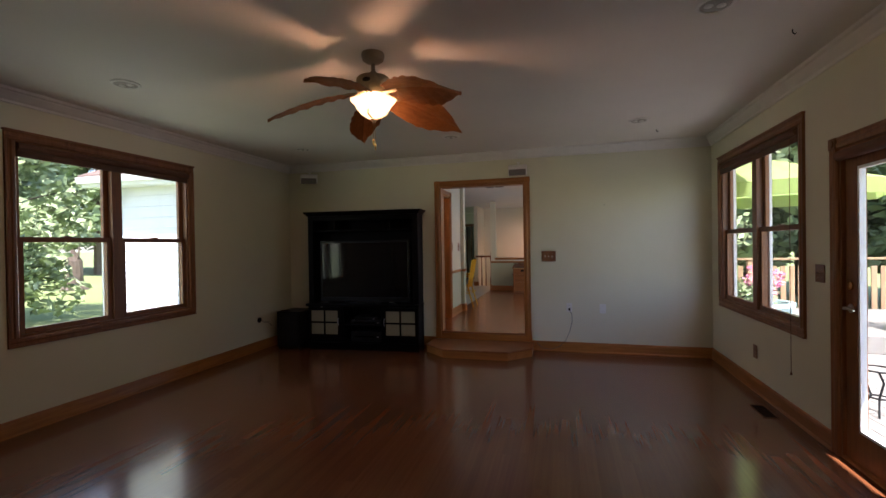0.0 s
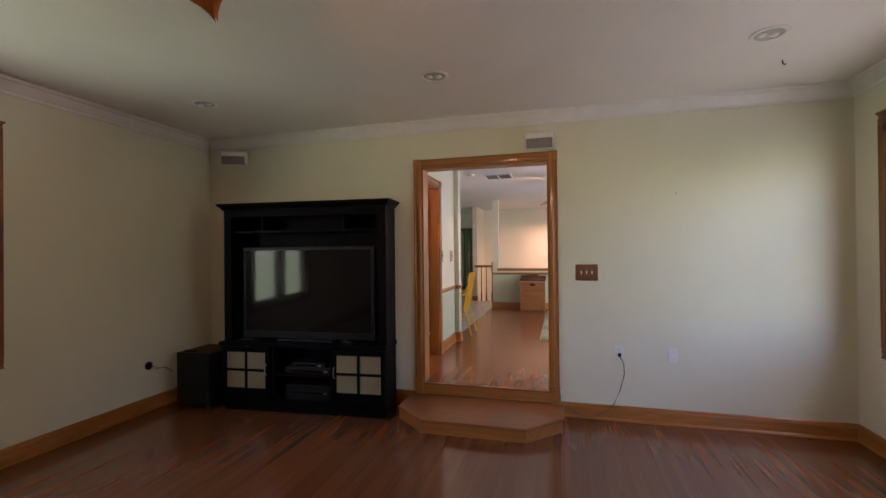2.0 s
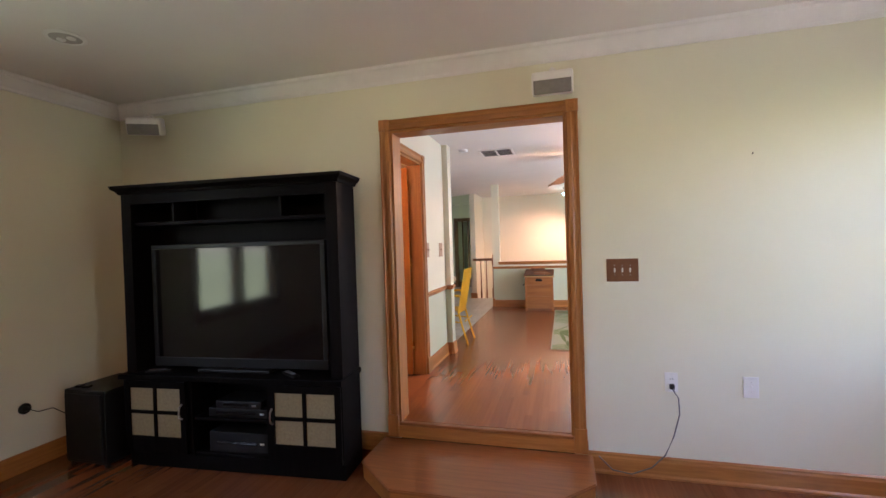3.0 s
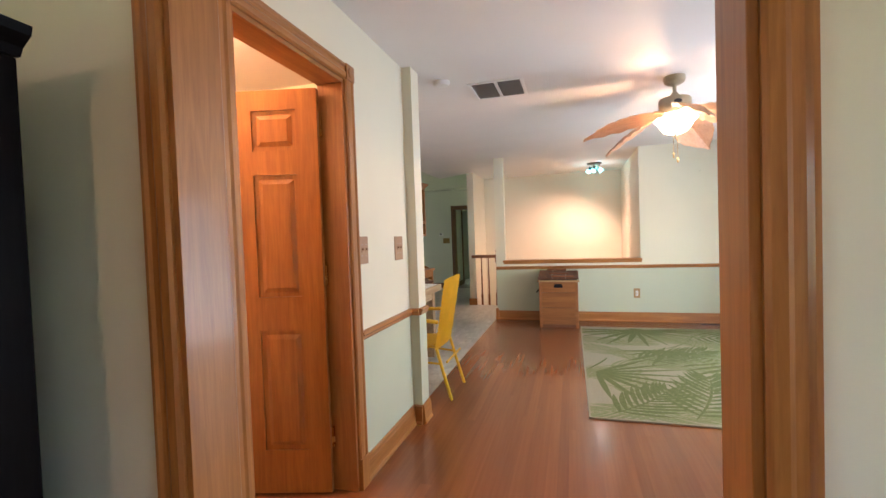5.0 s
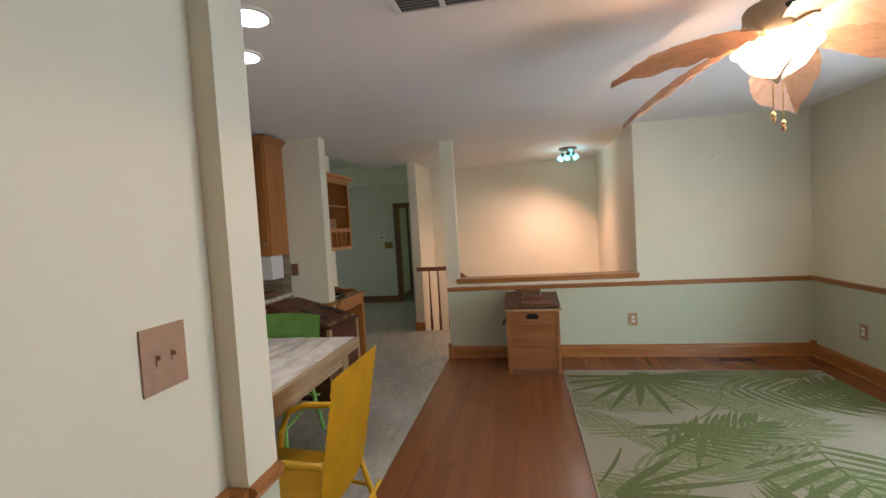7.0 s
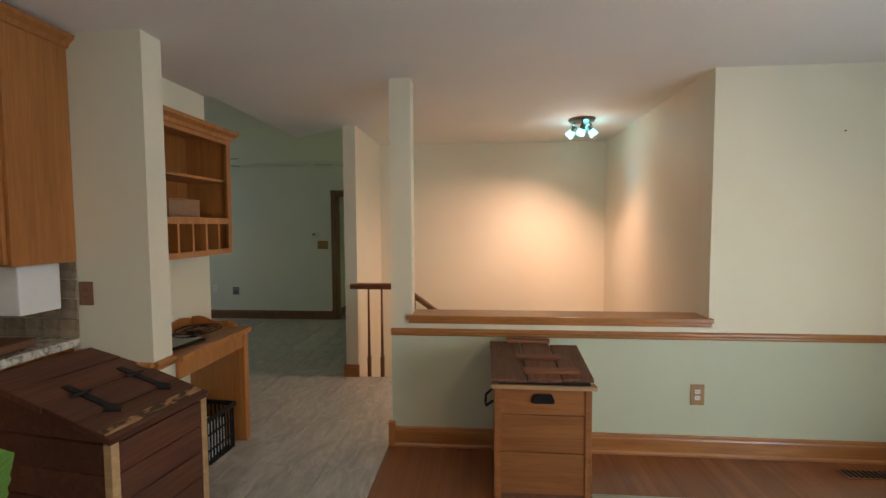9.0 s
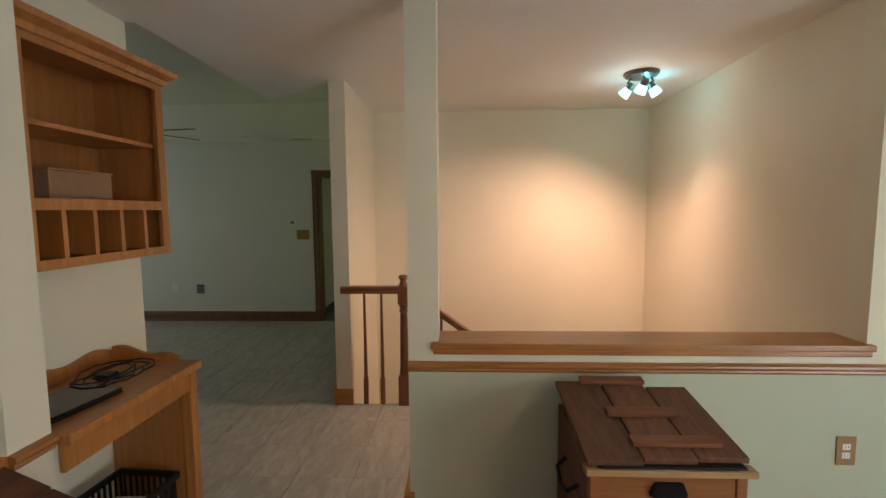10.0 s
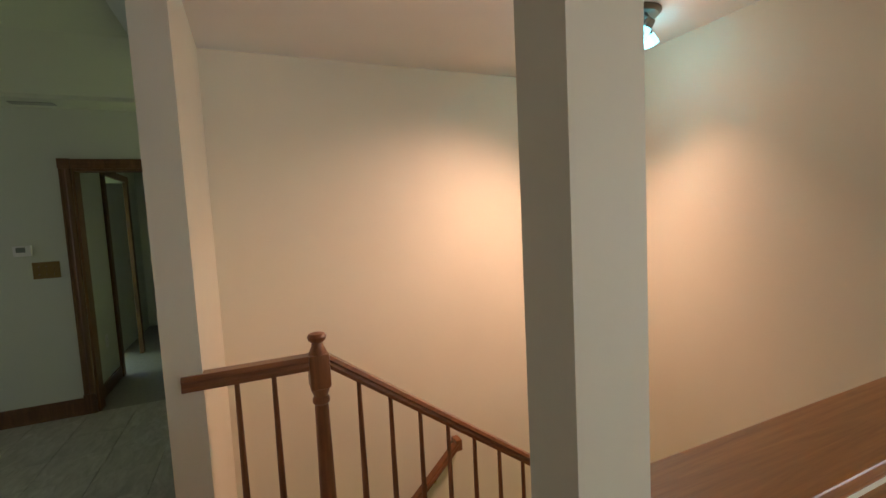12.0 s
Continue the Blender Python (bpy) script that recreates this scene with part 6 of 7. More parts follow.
# desk with hutch above
hu = thing("desk_hutch", "oak hutch with one shelf over a row of pigeonholes", "shelf unit", (-2.70, 11.56, 1.305))
HX, HYL, HZ = 0.315, 0.69, 0.80
for nm, a in (("side_panel", (0, HX, 0, 0.02, 0, HZ)), ("side_panel", (0, HX, HYL - 0.02, HYL, 0, HZ)), ("top_panel", (0, HX, 0.02, HYL - 0.02, HZ - 0.02, HZ)), ("bottom_panel", (0, HX, 0.02, HYL - 0.02, 0, 0.02)),
              ("back_panel", (0, 0.012, 0.02, HYL - 0.02, 0.02, HZ - 0.02)), ("shelf", (0.012, HX - 0.01, 0.02, HYL - 0.02, 0.20, 0.22)), ("shelf", (0.012, HX - 0.03, 0.02, HYL - 0.02, 0.475, 0.493)),
              ("face_rail", (HX - 0.018, HX + 0.002, 0.0, HYL, 0.195, 0.235)), ("face_rail", (HX - 0.018, HX + 0.002, 0.0, HYL, -0.005, 0.03)), ("face_rail", (HX - 0.018, HX + 0.002, 0.0, HYL, HZ - 0.07, HZ)),
              ("face_stile", (HX - 0.017, HX + 0.003, HYL - 0.045, HYL, 0.03, HZ - 0.07)), ("face_stile", (HX - 0.017, HX + 0.003, 0, 0.045, 0.03, HZ - 0.07))):
    part(nm, bm_box(*a, bev=0.002), M_CAB, hu)
for k in range(1, 5):
    y = 0.02 + k * (HYL - 0.04) / 5
    part("divider", bm_box(0.012, HX - 0.002, y - 0.009, y + 0.009, 0.03, 0.195), M_CAB, hu)
bm = bmesh.new()
rings = []
for p, q in ((0, 0), (0.012, 0.004), (0.02, 0.025), (0.045, 0.045), (0.052, 0.065), (0, 0.065)):
    rings.append([bm.verts.new(v) for v in ((0, -p, HZ - 0.045 + q), (HX + p, -p, HZ - 0.045 + q), (HX + p, HYL + p, HZ - 0.045 + q), (0, HYL + p, HZ - 0.045 + q))])
for k in range(6):
    a_, b_ = rings[k], rings[(k + 1) % 6]
    for j in range(3):
        bm.faces.new((a_[j], a_[j + 1], b_[j + 1], b_[j]))
part("crown", bm, M_CAB, hu)
bxm = thing("storage_box", "plain brown box on the hutch shelf", "box", (-2.66, 11.74, 1.527))
part("body", bm_box(0, 0.20, 0, 0.28, 0, 0.115, 0.004), plain("brown_card", (0.30, 0.17, 0.09), 0.7), bxm)
part("lid", bm_box(-0.004, 0.204, -0.004, 0.284, 0.1155, 0.124, 0.003), plain("brown_card_b", (0.33, 0.19, 0.10), 0.7), bxm)
dk = thing("writing_desk", "built-in oak desk with a scalloped back rail", "desk", (-2.70, 11.56, 0.0))
DXW, DYL = 0.445, 0.68
part("desktop", bm_box(0, DXW, -0.035, DYL, 0.755, 0.79, 0.006), M_CAB, dk)
part("apron", bm_box(DXW - 0.05, DXW - 0.03, -0.03, DYL - 0.04, 0.66, 0.755, 0.003), M_CAB, dk)
part("side_panel", bm_box(0.02, DXW - 0.03, DYL - 0.06, DYL - 0.04, 0.0, 0.755, 0.003), M_CAB, dk)
part("leg", bm_box(DXW - 0.075, DXW - 0.025, DYL - 0.065, DYL - 0.015, 0.0, 0.755, 0.004), M_CAB, dk)
bm = bmesh.new()
pts = [(-0.03, 0.79), (DYL, 0.79)] + [(DYL - u * (DYL + 0.03), 0.83 + 0.035 * math.sin(math.pi * u) + 0.018 * math.sin(4 * math.pi * u)) for u in [k / 24 for k in range(25)]]
lo = [bm.verts.new((0.001, y, z)) for y, z in pts]
hi = [bm.verts.new((0.022, y, z)) for y, z in pts]
for k in range(len(pts)):
    bm.faces.new((lo[k], lo[(k + 1) % len(pts)], hi[(k + 1) % len(pts)], hi[k]))
bm.faces.new(lo[::-1])
bm.faces.new(hi)
part("back_rail", bm, M_CAB, dk, "scalloped back rail")
bm = bmesh.new()
pts = [(0.02, 0.79), (0.34, 0.79)] + [(0.34 - u * 0.32, 0.80 + 0.055 * u ** 0.7 + 0.01 * math.sin(3 * math.pi * u)) for u in [k / 16 for k in range(17)]]
lo = [bm.verts.new((x, DYL - 0.022, z)) for x, z in pts]
hi = [bm.verts.new((x, DYL - 0.002, z)) for x, z in pts]
for k in range(len(pts)):
    bm.faces.new((lo[k], lo[(k + 1) % len(pts)], hi[(k + 1) % len(pts)], hi[k]))
bm.faces.new(lo[::-1])
bm.faces.new(hi)
part("side_rail", bm, M_CAB, dk)
lp = thing("laptop", "closed black laptop lying on the desk", "laptop", (-2.47, 11.72, 0.79), 82)
part("base", bm_box(-0.15, 0.15, -0.11, 0.11, 0, 0.012, 0.004), M_BLACK, lp)
part("lid", bm_box(-0.15, 0.15, -0.11, 0.11, 0.013, 0.022, 0.004), M_SCREEN, lp)
cl = thing("cable_coil", "tangled black charger cable on the desk", "cable", (-2.50, 12.0, 0.797))
bm = bmesh.new()
cr = random.Random(2)
tube(bm, [(0.09 * math.cos(k * 0.55) * (1 + 0.3 * math.sin(k)) + 0.03 * math.sin(0.3 * k), 0.13 * math.sin(k * 0.55) + 0.04 * math.cos(k * 0.21), 0.004 + 0.022 * abs(math.sin(k * 0.37))) for k in range(48)], 0.0035, 6)
part("wire", bm, M_BLACK, cl, smooth=True)
part("adapter", bm_box(-0.03, 0.03, -0.06, 0.0, 0, 0.025, 0.005), M_BLACK, cl)
bk = thing("plastic_basket", "dark slotted plastic basket with papers under the desk", "basket", (-2.47, 11.93, 0.0), -4)
part("bottom", bm_box(-0.13, 0.13, -0.17, 0.17, 0.0, 0.01), M_BLACK, bk)
part("rim", bm_boxes([(-0.15, -0.135, -0.19, 0.19, 0.28, 0.31), (0.135, 0.15, -0.19, 0.19, 0.28, 0.31), (-0.135, 0.135, -0.19, -0.175, 0.28, 0.31), (-0.135, 0.135, 0.175, 0.19, 0.28, 0.31)], 0.004), M_BLACK, bk)
for k in range(13):
    y = -0.17 + k * 0.0283
    for x in (-0.135, 0.135):
        bm = bmesh.new()
        box(bm, x - 0.004, x + 0.004, y - 0.004, y + 0.004, 0.0, 0.285)
        part("slat", bm, M_BLACK, bk)
for k in range(9):
    x = -0.12 + k * 0.03
    for y in (-0.175, 0.175):
        bm = bmesh.new()
        box(bm, x - 0.004, x + 0.004, y - 0.004, y + 0.004, 0.0, 0.285)
        part("slat", bm, M_BLACK, bk)
part("band", bm_boxes([(0.131, 0.139, -0.175, 0.175, 0.09, 0.10), (0.131, 0.139, -0.175, 0.175, 0.19, 0.20), (-0.135, 0.135, -0.179, -0.171, 0.09, 0.10), (-0.135, 0.135, -0.179, -0.171, 0.19, 0.20)]), M_BLACK, bk)
pp = thing("paper_stack", "stack of white papers in the basket", "papers", (-2.47, 11.93, 0.011), 3)
part("stack", bm_box(-0.10, 0.10, -0.14, 0.14, 0, 0.20, 0.002), M_WHITE, pp)

# ---- pantry ----
M_PANTRYWOOD = wood("pantry_shelf", (0.20, 0.09, 0.03), (0.34, 0.16, 0.06), 0.5, 0, 1.0, 0.1)
ps = thing("pantry_shelves", "tall wooden pantry shelves along the wall", "shelf unit", (-2.58, 8.03, 0.0))
for k, z in enumerate((0.05, 0.42, 0.78, 1.10, 1.42, 1.78, 2.08)):
    part("shelf", bm_box(0.02, 0.95, 0, 0.38, z, z + 0.022, 0.003), M_PANTRYWOOD, ps)
part("upright", bm_box(0, 0.02, 0, 0.38, 0, 2.2), M_PANTRYWOOD, ps)
part("upright", bm_box(0.95, 0.97, 0, 0.38, 0, 2.2), M_PANTRYWOOD, ps)
pr = random.Random(9)
bcol = [plain("pantry_tan", (0.45, 0.26, 0.13), 0.6), plain("pantry_red", (0.35, 0.05, 0.03), 0.5), plain("pantry_white", (0.7, 0.68, 0.62), 0.5), plain("pantry_brown", (0.16, 0.07, 0.03), 0.6), plain("pantry_amber", (0.5, 0.30, 0.08), 0.4)]
for z in (0.072, 0.442, 0.802, 1.442, 1.802):
    x = -2.54
    while x < -1.78:
        wd, ht = pr.uniform(0.07, 0.19), pr.uniform(0.10, 0.24)
        m_ = bcol[pr.randrange(5)]
        y = 8.05 + pr.uniform(0.0, 0.05)
        if pr.random() < 0.55:
            ob = thing("food_box", "cardboard food box on a pantry shelf", "box", (x, y, z), 0, "goods on the pantry shelves")
            part("carton", bm_box(0, wd, 0, 0.15, 0, ht, 0.003), m_, ob)
            part("front_label", bm_box(wd * 0.15, wd * 0.85, -0.002, 0.001, ht * 0.45, ht * 0.8), bcol[2], ob, "pale printed label")
        else:
            ob = thing("food_jar", "jar with a lid on a pantry shelf", "jar", (x + wd / 2, y + 0.07, z), 0, "goods on the pantry shelves")
            bm = bmesh.new()
            r = min(0.055, wd / 2)
            lathe(bm, [(r * 0.95, 0), (r, 0.01), (r, ht * 0.62), (r * 0.7, ht * 0.72)], n=16)
            part("jar", bm, m_, ob, smooth=True)
            bm = bmesh.new()
            lathe(bm, [(r * 0.75, ht * 0.72), (r * 0.75, ht * 0.82), (r * 0.6, ht * 0.83)], n=16)
            part("lid", bm, bcol[1], ob)
        x += wd + pr.uniform(0.015, 0.05)
bsk = thing("wicker_basket", "reddish wicker basket on top of the pantry shelf", "basket", (-1.95, 8.2, 2.103))
bm = bmesh.new()
lathe(bm, [(0.11, 0), (0.13, 0.05), (0.135, 0.10), (0.125, 0.10), (0.12, 0.05), (0.10, 0.01)], n=22)
part("body", bm, plain("wicker_red", (0.40, 0.13, 0.05), 0.7, 0, 0.3, 60), bsk, smooth=True)
pl_ = thing("ceiling_light", "small frosted pantry ceiling light, glowing", "ceiling light", (-2.0, 7.2, UC))
bm = bmesh.new()
lathe(bm, [(0.09, 0), (0.09, -0.02), (0.06, -0.025)], n=20)
part("base", bm, M_WHITE, pl_)
bm = bmesh.new()
lathe(bm, [(0.075, -0.025), (0.08, -0.05), (0.05, -0.09), (0.0, -0.10)], n=20)
part("globe", bm, globe_material("pantry_globe", (1.0, 0.6, 0.3), 1.5), pl_, smooth=True, shadow=False)

# ---- stairs ----
M_RAILWOOD = wood("stair_oak", (0.15, 0.052, 0.018), (0.29, 0.11, 0.040), 0.33, 2, 1.0, 0.1, coat=0.3)
stt = thing("staircase", "oak and carpet stairs turning at a landing", "stairs", kind="structure")
RUN, RISE = 0.262, 0.19
for k in range(5):
    x0 = -1.30 + k * RUN
    z1 = -RISE * (k + 1)
    part("tread", bm_box(x0 - 0.02, x0 + RUN, 12.33, 13.50, z1 - 0.03, z1, 0.006), M_STEP, stt)
    part("riser", bm_box(x0, x0 + 0.018, 12.33, 13.50, z1 + 0.0005, z1 + RISE - 0.031 if k else -0.009), M_WHITE, stt)
part("landing", bm_box(0.01, 0.764, 12.33, 14.56, -1.18, -1.14), M_STEP, stt)
for k in range(8):
    x1 = 0.01 - k * RUN
    z1 = -1.14 - RISE * (k + 1)
    part("tread", bm_box(x1 - RUN, x1 + 0.02, 13.58, 14.56, z1 - 0.03, z1, 0.006), M_STEP, stt)
    part("riser", bm_box(x1 - 0.018, x1, 13.58, 14.56, z1, z1 + RISE - 0.031), M_WHITE, stt)
part("floor_nosing", bm_box(-1.325, -1.288, 12.33, 13.50, -0.03, 0.001, 0.006), M_OAK_Y, stt)
bl = thing("stair_balustrade", "turned oak newel, handrail and slim balusters", "railing", (-1.455, 13.515, 0.0))
bm = bmesh.new()
box(bm, -0.043, 0.043, -0.043, 0.043, 0.0, 0.23, 0.004)
lathe(bm, [(0.040, 0.23), (0.034, 0.245), (0.038, 0.26), (0.033, 0.30), (0.028, 0.70), (0.026, 0.715), (0.034, 0.725), (0.034, 0.74), (0.027, 0.75), (0.040, 0.785)], n=18)
box(bm, -0.041, 0.041, -0.041, 0.041, 0.785, 0.925, 0.012)
lathe(bm, [(0.040, 0.92), (0.030, 0.94), (0.024, 0.955), (0.022, 0.968), (0.034, 0.978), (0.038, 0.992), (0.030, 1.004), (0.0, 1.010)], n=18)
part("newel", bm, M_RAILWOOD, bl, smooth=True)
HR = [(-0.030, 0.0), (0.030, 0.0), (0.034, 0.018), (0.028, 0.030), (0.034, 0.040), (0.026, 0.056), (-0.026, 0.056), (-0.034, 0.040), (-0.028, 0.030), (-0.034, 0.018)]
bm = bmesh.new()
sweep(bm, HR, (-0.475, 0, 0.866), (-0.035, 0, 0.866), out=(0, 1, 0))
part("handrail", bm, wood("stair_oak_x", (0.15, 0.052, 0.018), (0.29, 0.11, 0.040), 0.33, 0, 1.0, 0.1, coat=0.3), bl)
SL = -0.722
bm = bmesh.new()
sweep(bm, HR, (0.035, 0, 0.862), (1.50, 0, 0.862 + SL * 1.465), out=(0, 1, 0))
part("handrail", bm, bpy.data.materials["stair_oak_x"], bl)


def baluster(x, z0, z1):
    bm = bmesh.new()
    h = z1 - z0
    box(bm, x - 0.017, x + 0.017, -0.017, 0.017, z0, z0 + min(0.20, h * 0.25), 0.002)
    lathe(bm, [(0.017, z0 + 0.20), (0.012, z0 + 0.215), (0.016, z0 + 0.225), (0.014, z0 + 0.24), (0.009, z1 + 0.004)], (x, 0, 0), 10)
    part("baluster", bm, M_RAILWOOD, bl, smooth=True)


baluster(-0.30, 0.0, 0.866)
baluster(-0.17, 0.0, 0.866)
for k in range(11):
    x = 0.155 + k * 0.131
    zt = 0.862 + SL * (x - 0.035)
    baluster(x, -RISE * (int(max(0, x - 0.155) / RUN) + 1) if x > 0.16 else 0.0, zt)
wr = thing("wall_handrail", "oak handrail on brackets along the stairwell wall", "handrail", (0, 14.50, 0))
bm = bmesh.new()
sweep(bm, HR, (-0.43, 0, -0.22), (-1.83, 0, -0.22 + -1.40 * 0.95), out=(0, 1, 0))
box(bm, -0.445, -0.40, -0.03, 0.055, -0.235, -0.155, 0.006)
part("rail", bm, bpy.data.materials["stair_oak_x"], wr)
for x in (-0.6, -1.4):
    bm = bmesh.new()
    tube(bm, [(x, 0.058, -0.30 + (x + 0.43) * 0.95), (x, 0.03, -0.29 + (x + 0.43) * 0.95), (x, 0, -0.225 + (x + 0.43) * 0.95)], 0.007, 6)
    part("bracket", bm, M_BRASS, wr)

# spotlight cluster on the stairwell ceiling
M_TEAL = glow("teal_glass_glow", (0.15, 0.85, 0.95), 0.8)
M_NICKEL = plain("dark_nickel", (0.25, 0.22, 0.19), 0.3, 1.0)
sl = thing("spotlight", "nickel ceiling spotlight with three teal glass heads", "ceiling light", (0.25, 13.47, UC))
bm = bmesh.new()
lathe(bm, [(0.118, 0), (0.120, -0.010), (0.105, -0.026), (0.03, -0.030)], n=32)
part("ceiling_plate", bm, M_NICKEL, sl, smooth=True)
for k, (dx, dy, tx, ty) in enumerate(((-0.07, 0.03, -0.9, 0.9), (0.075, 0.0, 0.9, 0.15), (-0.01, -0.075, -0.35, 0.8))):
    hd_ = Vector((dx, dy, -0.095))
    aim = Vector((tx, ty, -1.2)).normalized()
    q = aim.to_track_quat('-Z', 'Y').to_matrix().to_4x4()
    bm = bmesh.new()
    tube(bm, [(dx * 0.8, dy * 0.8, -0.02), (dx * 1.15, dy * 1.15, -0.06), (dx, dy, -0.075)], 0.008, 8)
    lathe(bm, [(0.022, 0.035), (0.026, 0.02), (0.028, -0.005), (0.026, -0.008)], n=16, m=Matrix.Translation(hd_) @ q)
    arm = part("lamp_arm", bm, M_NICKEL, sl, smooth=True)
    bm = bmesh.new()
    lathe(bm, [(0.027, -0.006), (0.034, -0.03), (0.040, -0.065), (0.036, -0.066), (0.02, -0.02)], n=8, m=Matrix.Translation(hd_) @ q)
    part("glass_shade", bm, M_TEAL, sl, "glowing teal faceted glass shade", shadow=False)

# ---- far room ----
tm = thing("thermostat", "white wall thermostat with a grey display", "thermostat", (-3.255, 16.044, 1.335))
part("case", bm_box(-0.055, 0.055, -0.026, 0, -0.04, 0.04, 0.006), M_WHITE, tm)
part("display", bm_box(-0.035, 0.02, -0.028, -0.025, -0.01, 0.028), plain("lcd", (0.20, 0.22, 0.20), 0.3), tm)
plate("light_switch", "brass three-toggle switch plate beside the door frame", (-3.13, 16.044, 1.178), 0, 0.168, 0.128, M_GOLDPLATE, 3, False, M_GOLDPLATE)
plate("wall_outlet", "white outlet plate on the pale green wall", (-4.93, 16.044, 0.47), 0, 0.075, 0.115, M_WHITE, 0, True)
wv = thing("wall_register", "small dark slotted register in the wall", "wall vent", (-4.576, 16.044, 0.443))
part("frame", bm_box(-0.062, 0.062, -0.006, 0, -0.066, 0.066, 0.003), M_STEEL, wv)
for k in range(6):
    part("slat", bm_box(-0.048, 0.048, -0.009, -0.005, -0.052 + k * 0.019, -0.040 + k * 0.019), M_IRON, wv)
ffan = thing("ceiling_fan", "dark plain ceiling fan of the far room", "ceiling fan", (-4.33, 14.72, 2.72))
bm = bmesh.new()
lathe(bm, [(0.06, 0), (0.06, -0.05), (0.015, -0.07), (0.015, -0.24), (0.09, -0.26), (0.11, -0.30), (0.10, -0.40), (0.05, -0.43)], n=24)
part("motor", bm, M_DARKOAK, ffan, smooth=True)
for k in range(5):
    bm = bmesh.new()
    prism(bm, [(0.1, -0.03), (0.2, -0.055), (0.60, -0.065), (0.635, -0.04), (0.635, 0.04), (0.60, 0.065), (0.2, 0.055), (0.1, 0.03)], -0.005, 0.004)
    b2 = part("blade", bm, M_DARKOAK, ffan)
    b2.matrix_local = Matrix.Translation((0, 0, -0.40)) @ Matrix.Rotation(radians(-8 + 72 * k), 4, 'Z') @ Matrix.Rotation(radians(9), 4, 'X')
cr_ = thing("ceiling_register", "small white register in the sloped ceiling border", "ceiling vent", (-3.05, 15.9, UC - 0.031))
part("frame", bm_box(-0.13, 0.13, -0.04, 0.04, -0.006, 0, 0.002), plain("register_grey", (0.35, 0.36, 0.34), 0.5), cr_)
hdoor = thing("hall_door", "dark brown closed door at the end of the hall", "door", (-2.55, 19.49, 0))
part("leaf", bm_box(-0.40, 0.40, -0.03, 0, 0.01, 2.03, 0.003), M_DARKOAK, hdoor)
for x0, x1 in ((-0.32, -0.04), (0.04, 0.32)):
    for z0, z1 in ((0.2, 0.85), (1.0, 1.85)):
        part("panel", bm_box(x0, x1, -0.036, -0.029, z0, z1, 0.003), M_DARKOAK, hdoor)
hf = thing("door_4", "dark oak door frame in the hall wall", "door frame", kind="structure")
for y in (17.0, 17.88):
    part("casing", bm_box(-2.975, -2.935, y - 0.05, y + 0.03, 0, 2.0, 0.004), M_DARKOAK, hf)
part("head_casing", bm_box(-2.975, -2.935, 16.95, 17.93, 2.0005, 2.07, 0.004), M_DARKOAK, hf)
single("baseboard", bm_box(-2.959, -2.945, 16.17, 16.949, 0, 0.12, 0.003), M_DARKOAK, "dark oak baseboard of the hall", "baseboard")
plate("wall_outlet", "white outlet plate on the hall wall", (-2.96, 16.62, 0.45), 90, 0.075, 0.115, M_WHITE, 0, True)
sdoor = thing("side_door", "dark brown door in the hall wall", "door", (-1.71, 17.6, 0))
part("leaf", bm_box(-0.02, 0, -0.42, 0.42, 0.01, 2.03, 0.003), M_DARKOAK, sdoor)
part("casing", bm_boxes([(-0.03, 0, -0.50, -0.425, 0, 2.1), (-0.03, 0, 0.425, 0.50, 0, 2.1), (-0.03, 0, -0.425, 0.425, 2.035, 2.1)]), M_DARKOAK, sdoor)

# ---- outside ----
M_GRASS, nt_, b_ = material("lawn", (0.10, 0.17, 0.04), 0.9)
v_ = mapped(nt_)
c1 = ramp(nt_, noise_tex(nt_, v_, 0.35, 5), [(0.3, (0.17, 0.22, 0.07)), (0.7, (0.28, 0.34, 0.13))])
nt_.links.new(mix(nt_, scalar(nt_, noise_tex(nt_, v_, 30, 4), 0.0, 0.5), c1, (0.10, 0.14, 0.04)), b_.inputs["Base Color"])
bm = bmesh.new()
N_ = 40
grid = []
for i in range(N_ + 1):
    row = []
    for j in range(N_ + 1):
        u, w_ = (i / N_ * 2 - 1), (j / N_ * 2 - 1)
        x, y = math.copysign(abs(u) ** 2.6 * 600, u), math.copysign(abs(w_) ** 2.6 * 600, w_)
        far = max(0.0, math.hypot(x, y - 5) - 14)
        row.append(bm.verts.new((x, y, -0.85 + 0.010 * min(far, 60) + 0.10 * noise.noise(Vector((x * 0.11, y * 0.11, 0))) * (far > 0))))
    grid.append(row)
for i in range(N_):
    for j in range(N_):
        bm.faces.new((grid[i][j], grid[i + 1][j], grid[i + 1][j + 1], grid[i][j + 1]))
single("ground", bm, M_GRASS, "sunlit green lawn round the house", "lawn", smooth=True)


def leaf_material(name, a_, b2):
    m, nt, b = material(name, a_, 0.55)
    g = nt.nodes.new("ShaderNodeNewGeometry")
    nt.links.new(ramp(nt, g.outputs["Random Per Island"], [(0.0, a_), (1.0, b2)]), b.inputs["Base Color"])
    b.inputs["Transmission Weight"].default_value = 0.0
    return m


M_LEAF = leaf_material("leaf_green", (0.08, 0.13, 0.05), (0.20, 0.27, 0.12))
M_LEAF2 = leaf_material("leaf_light", (0.16, 0.22, 0.10), (0.34, 0.42, 0.22))
M_BARK = wood("bark", (0.05, 0.035, 0.025), (0.13, 0.10, 0.075), 0.9, 2, 0.6, 0.1)


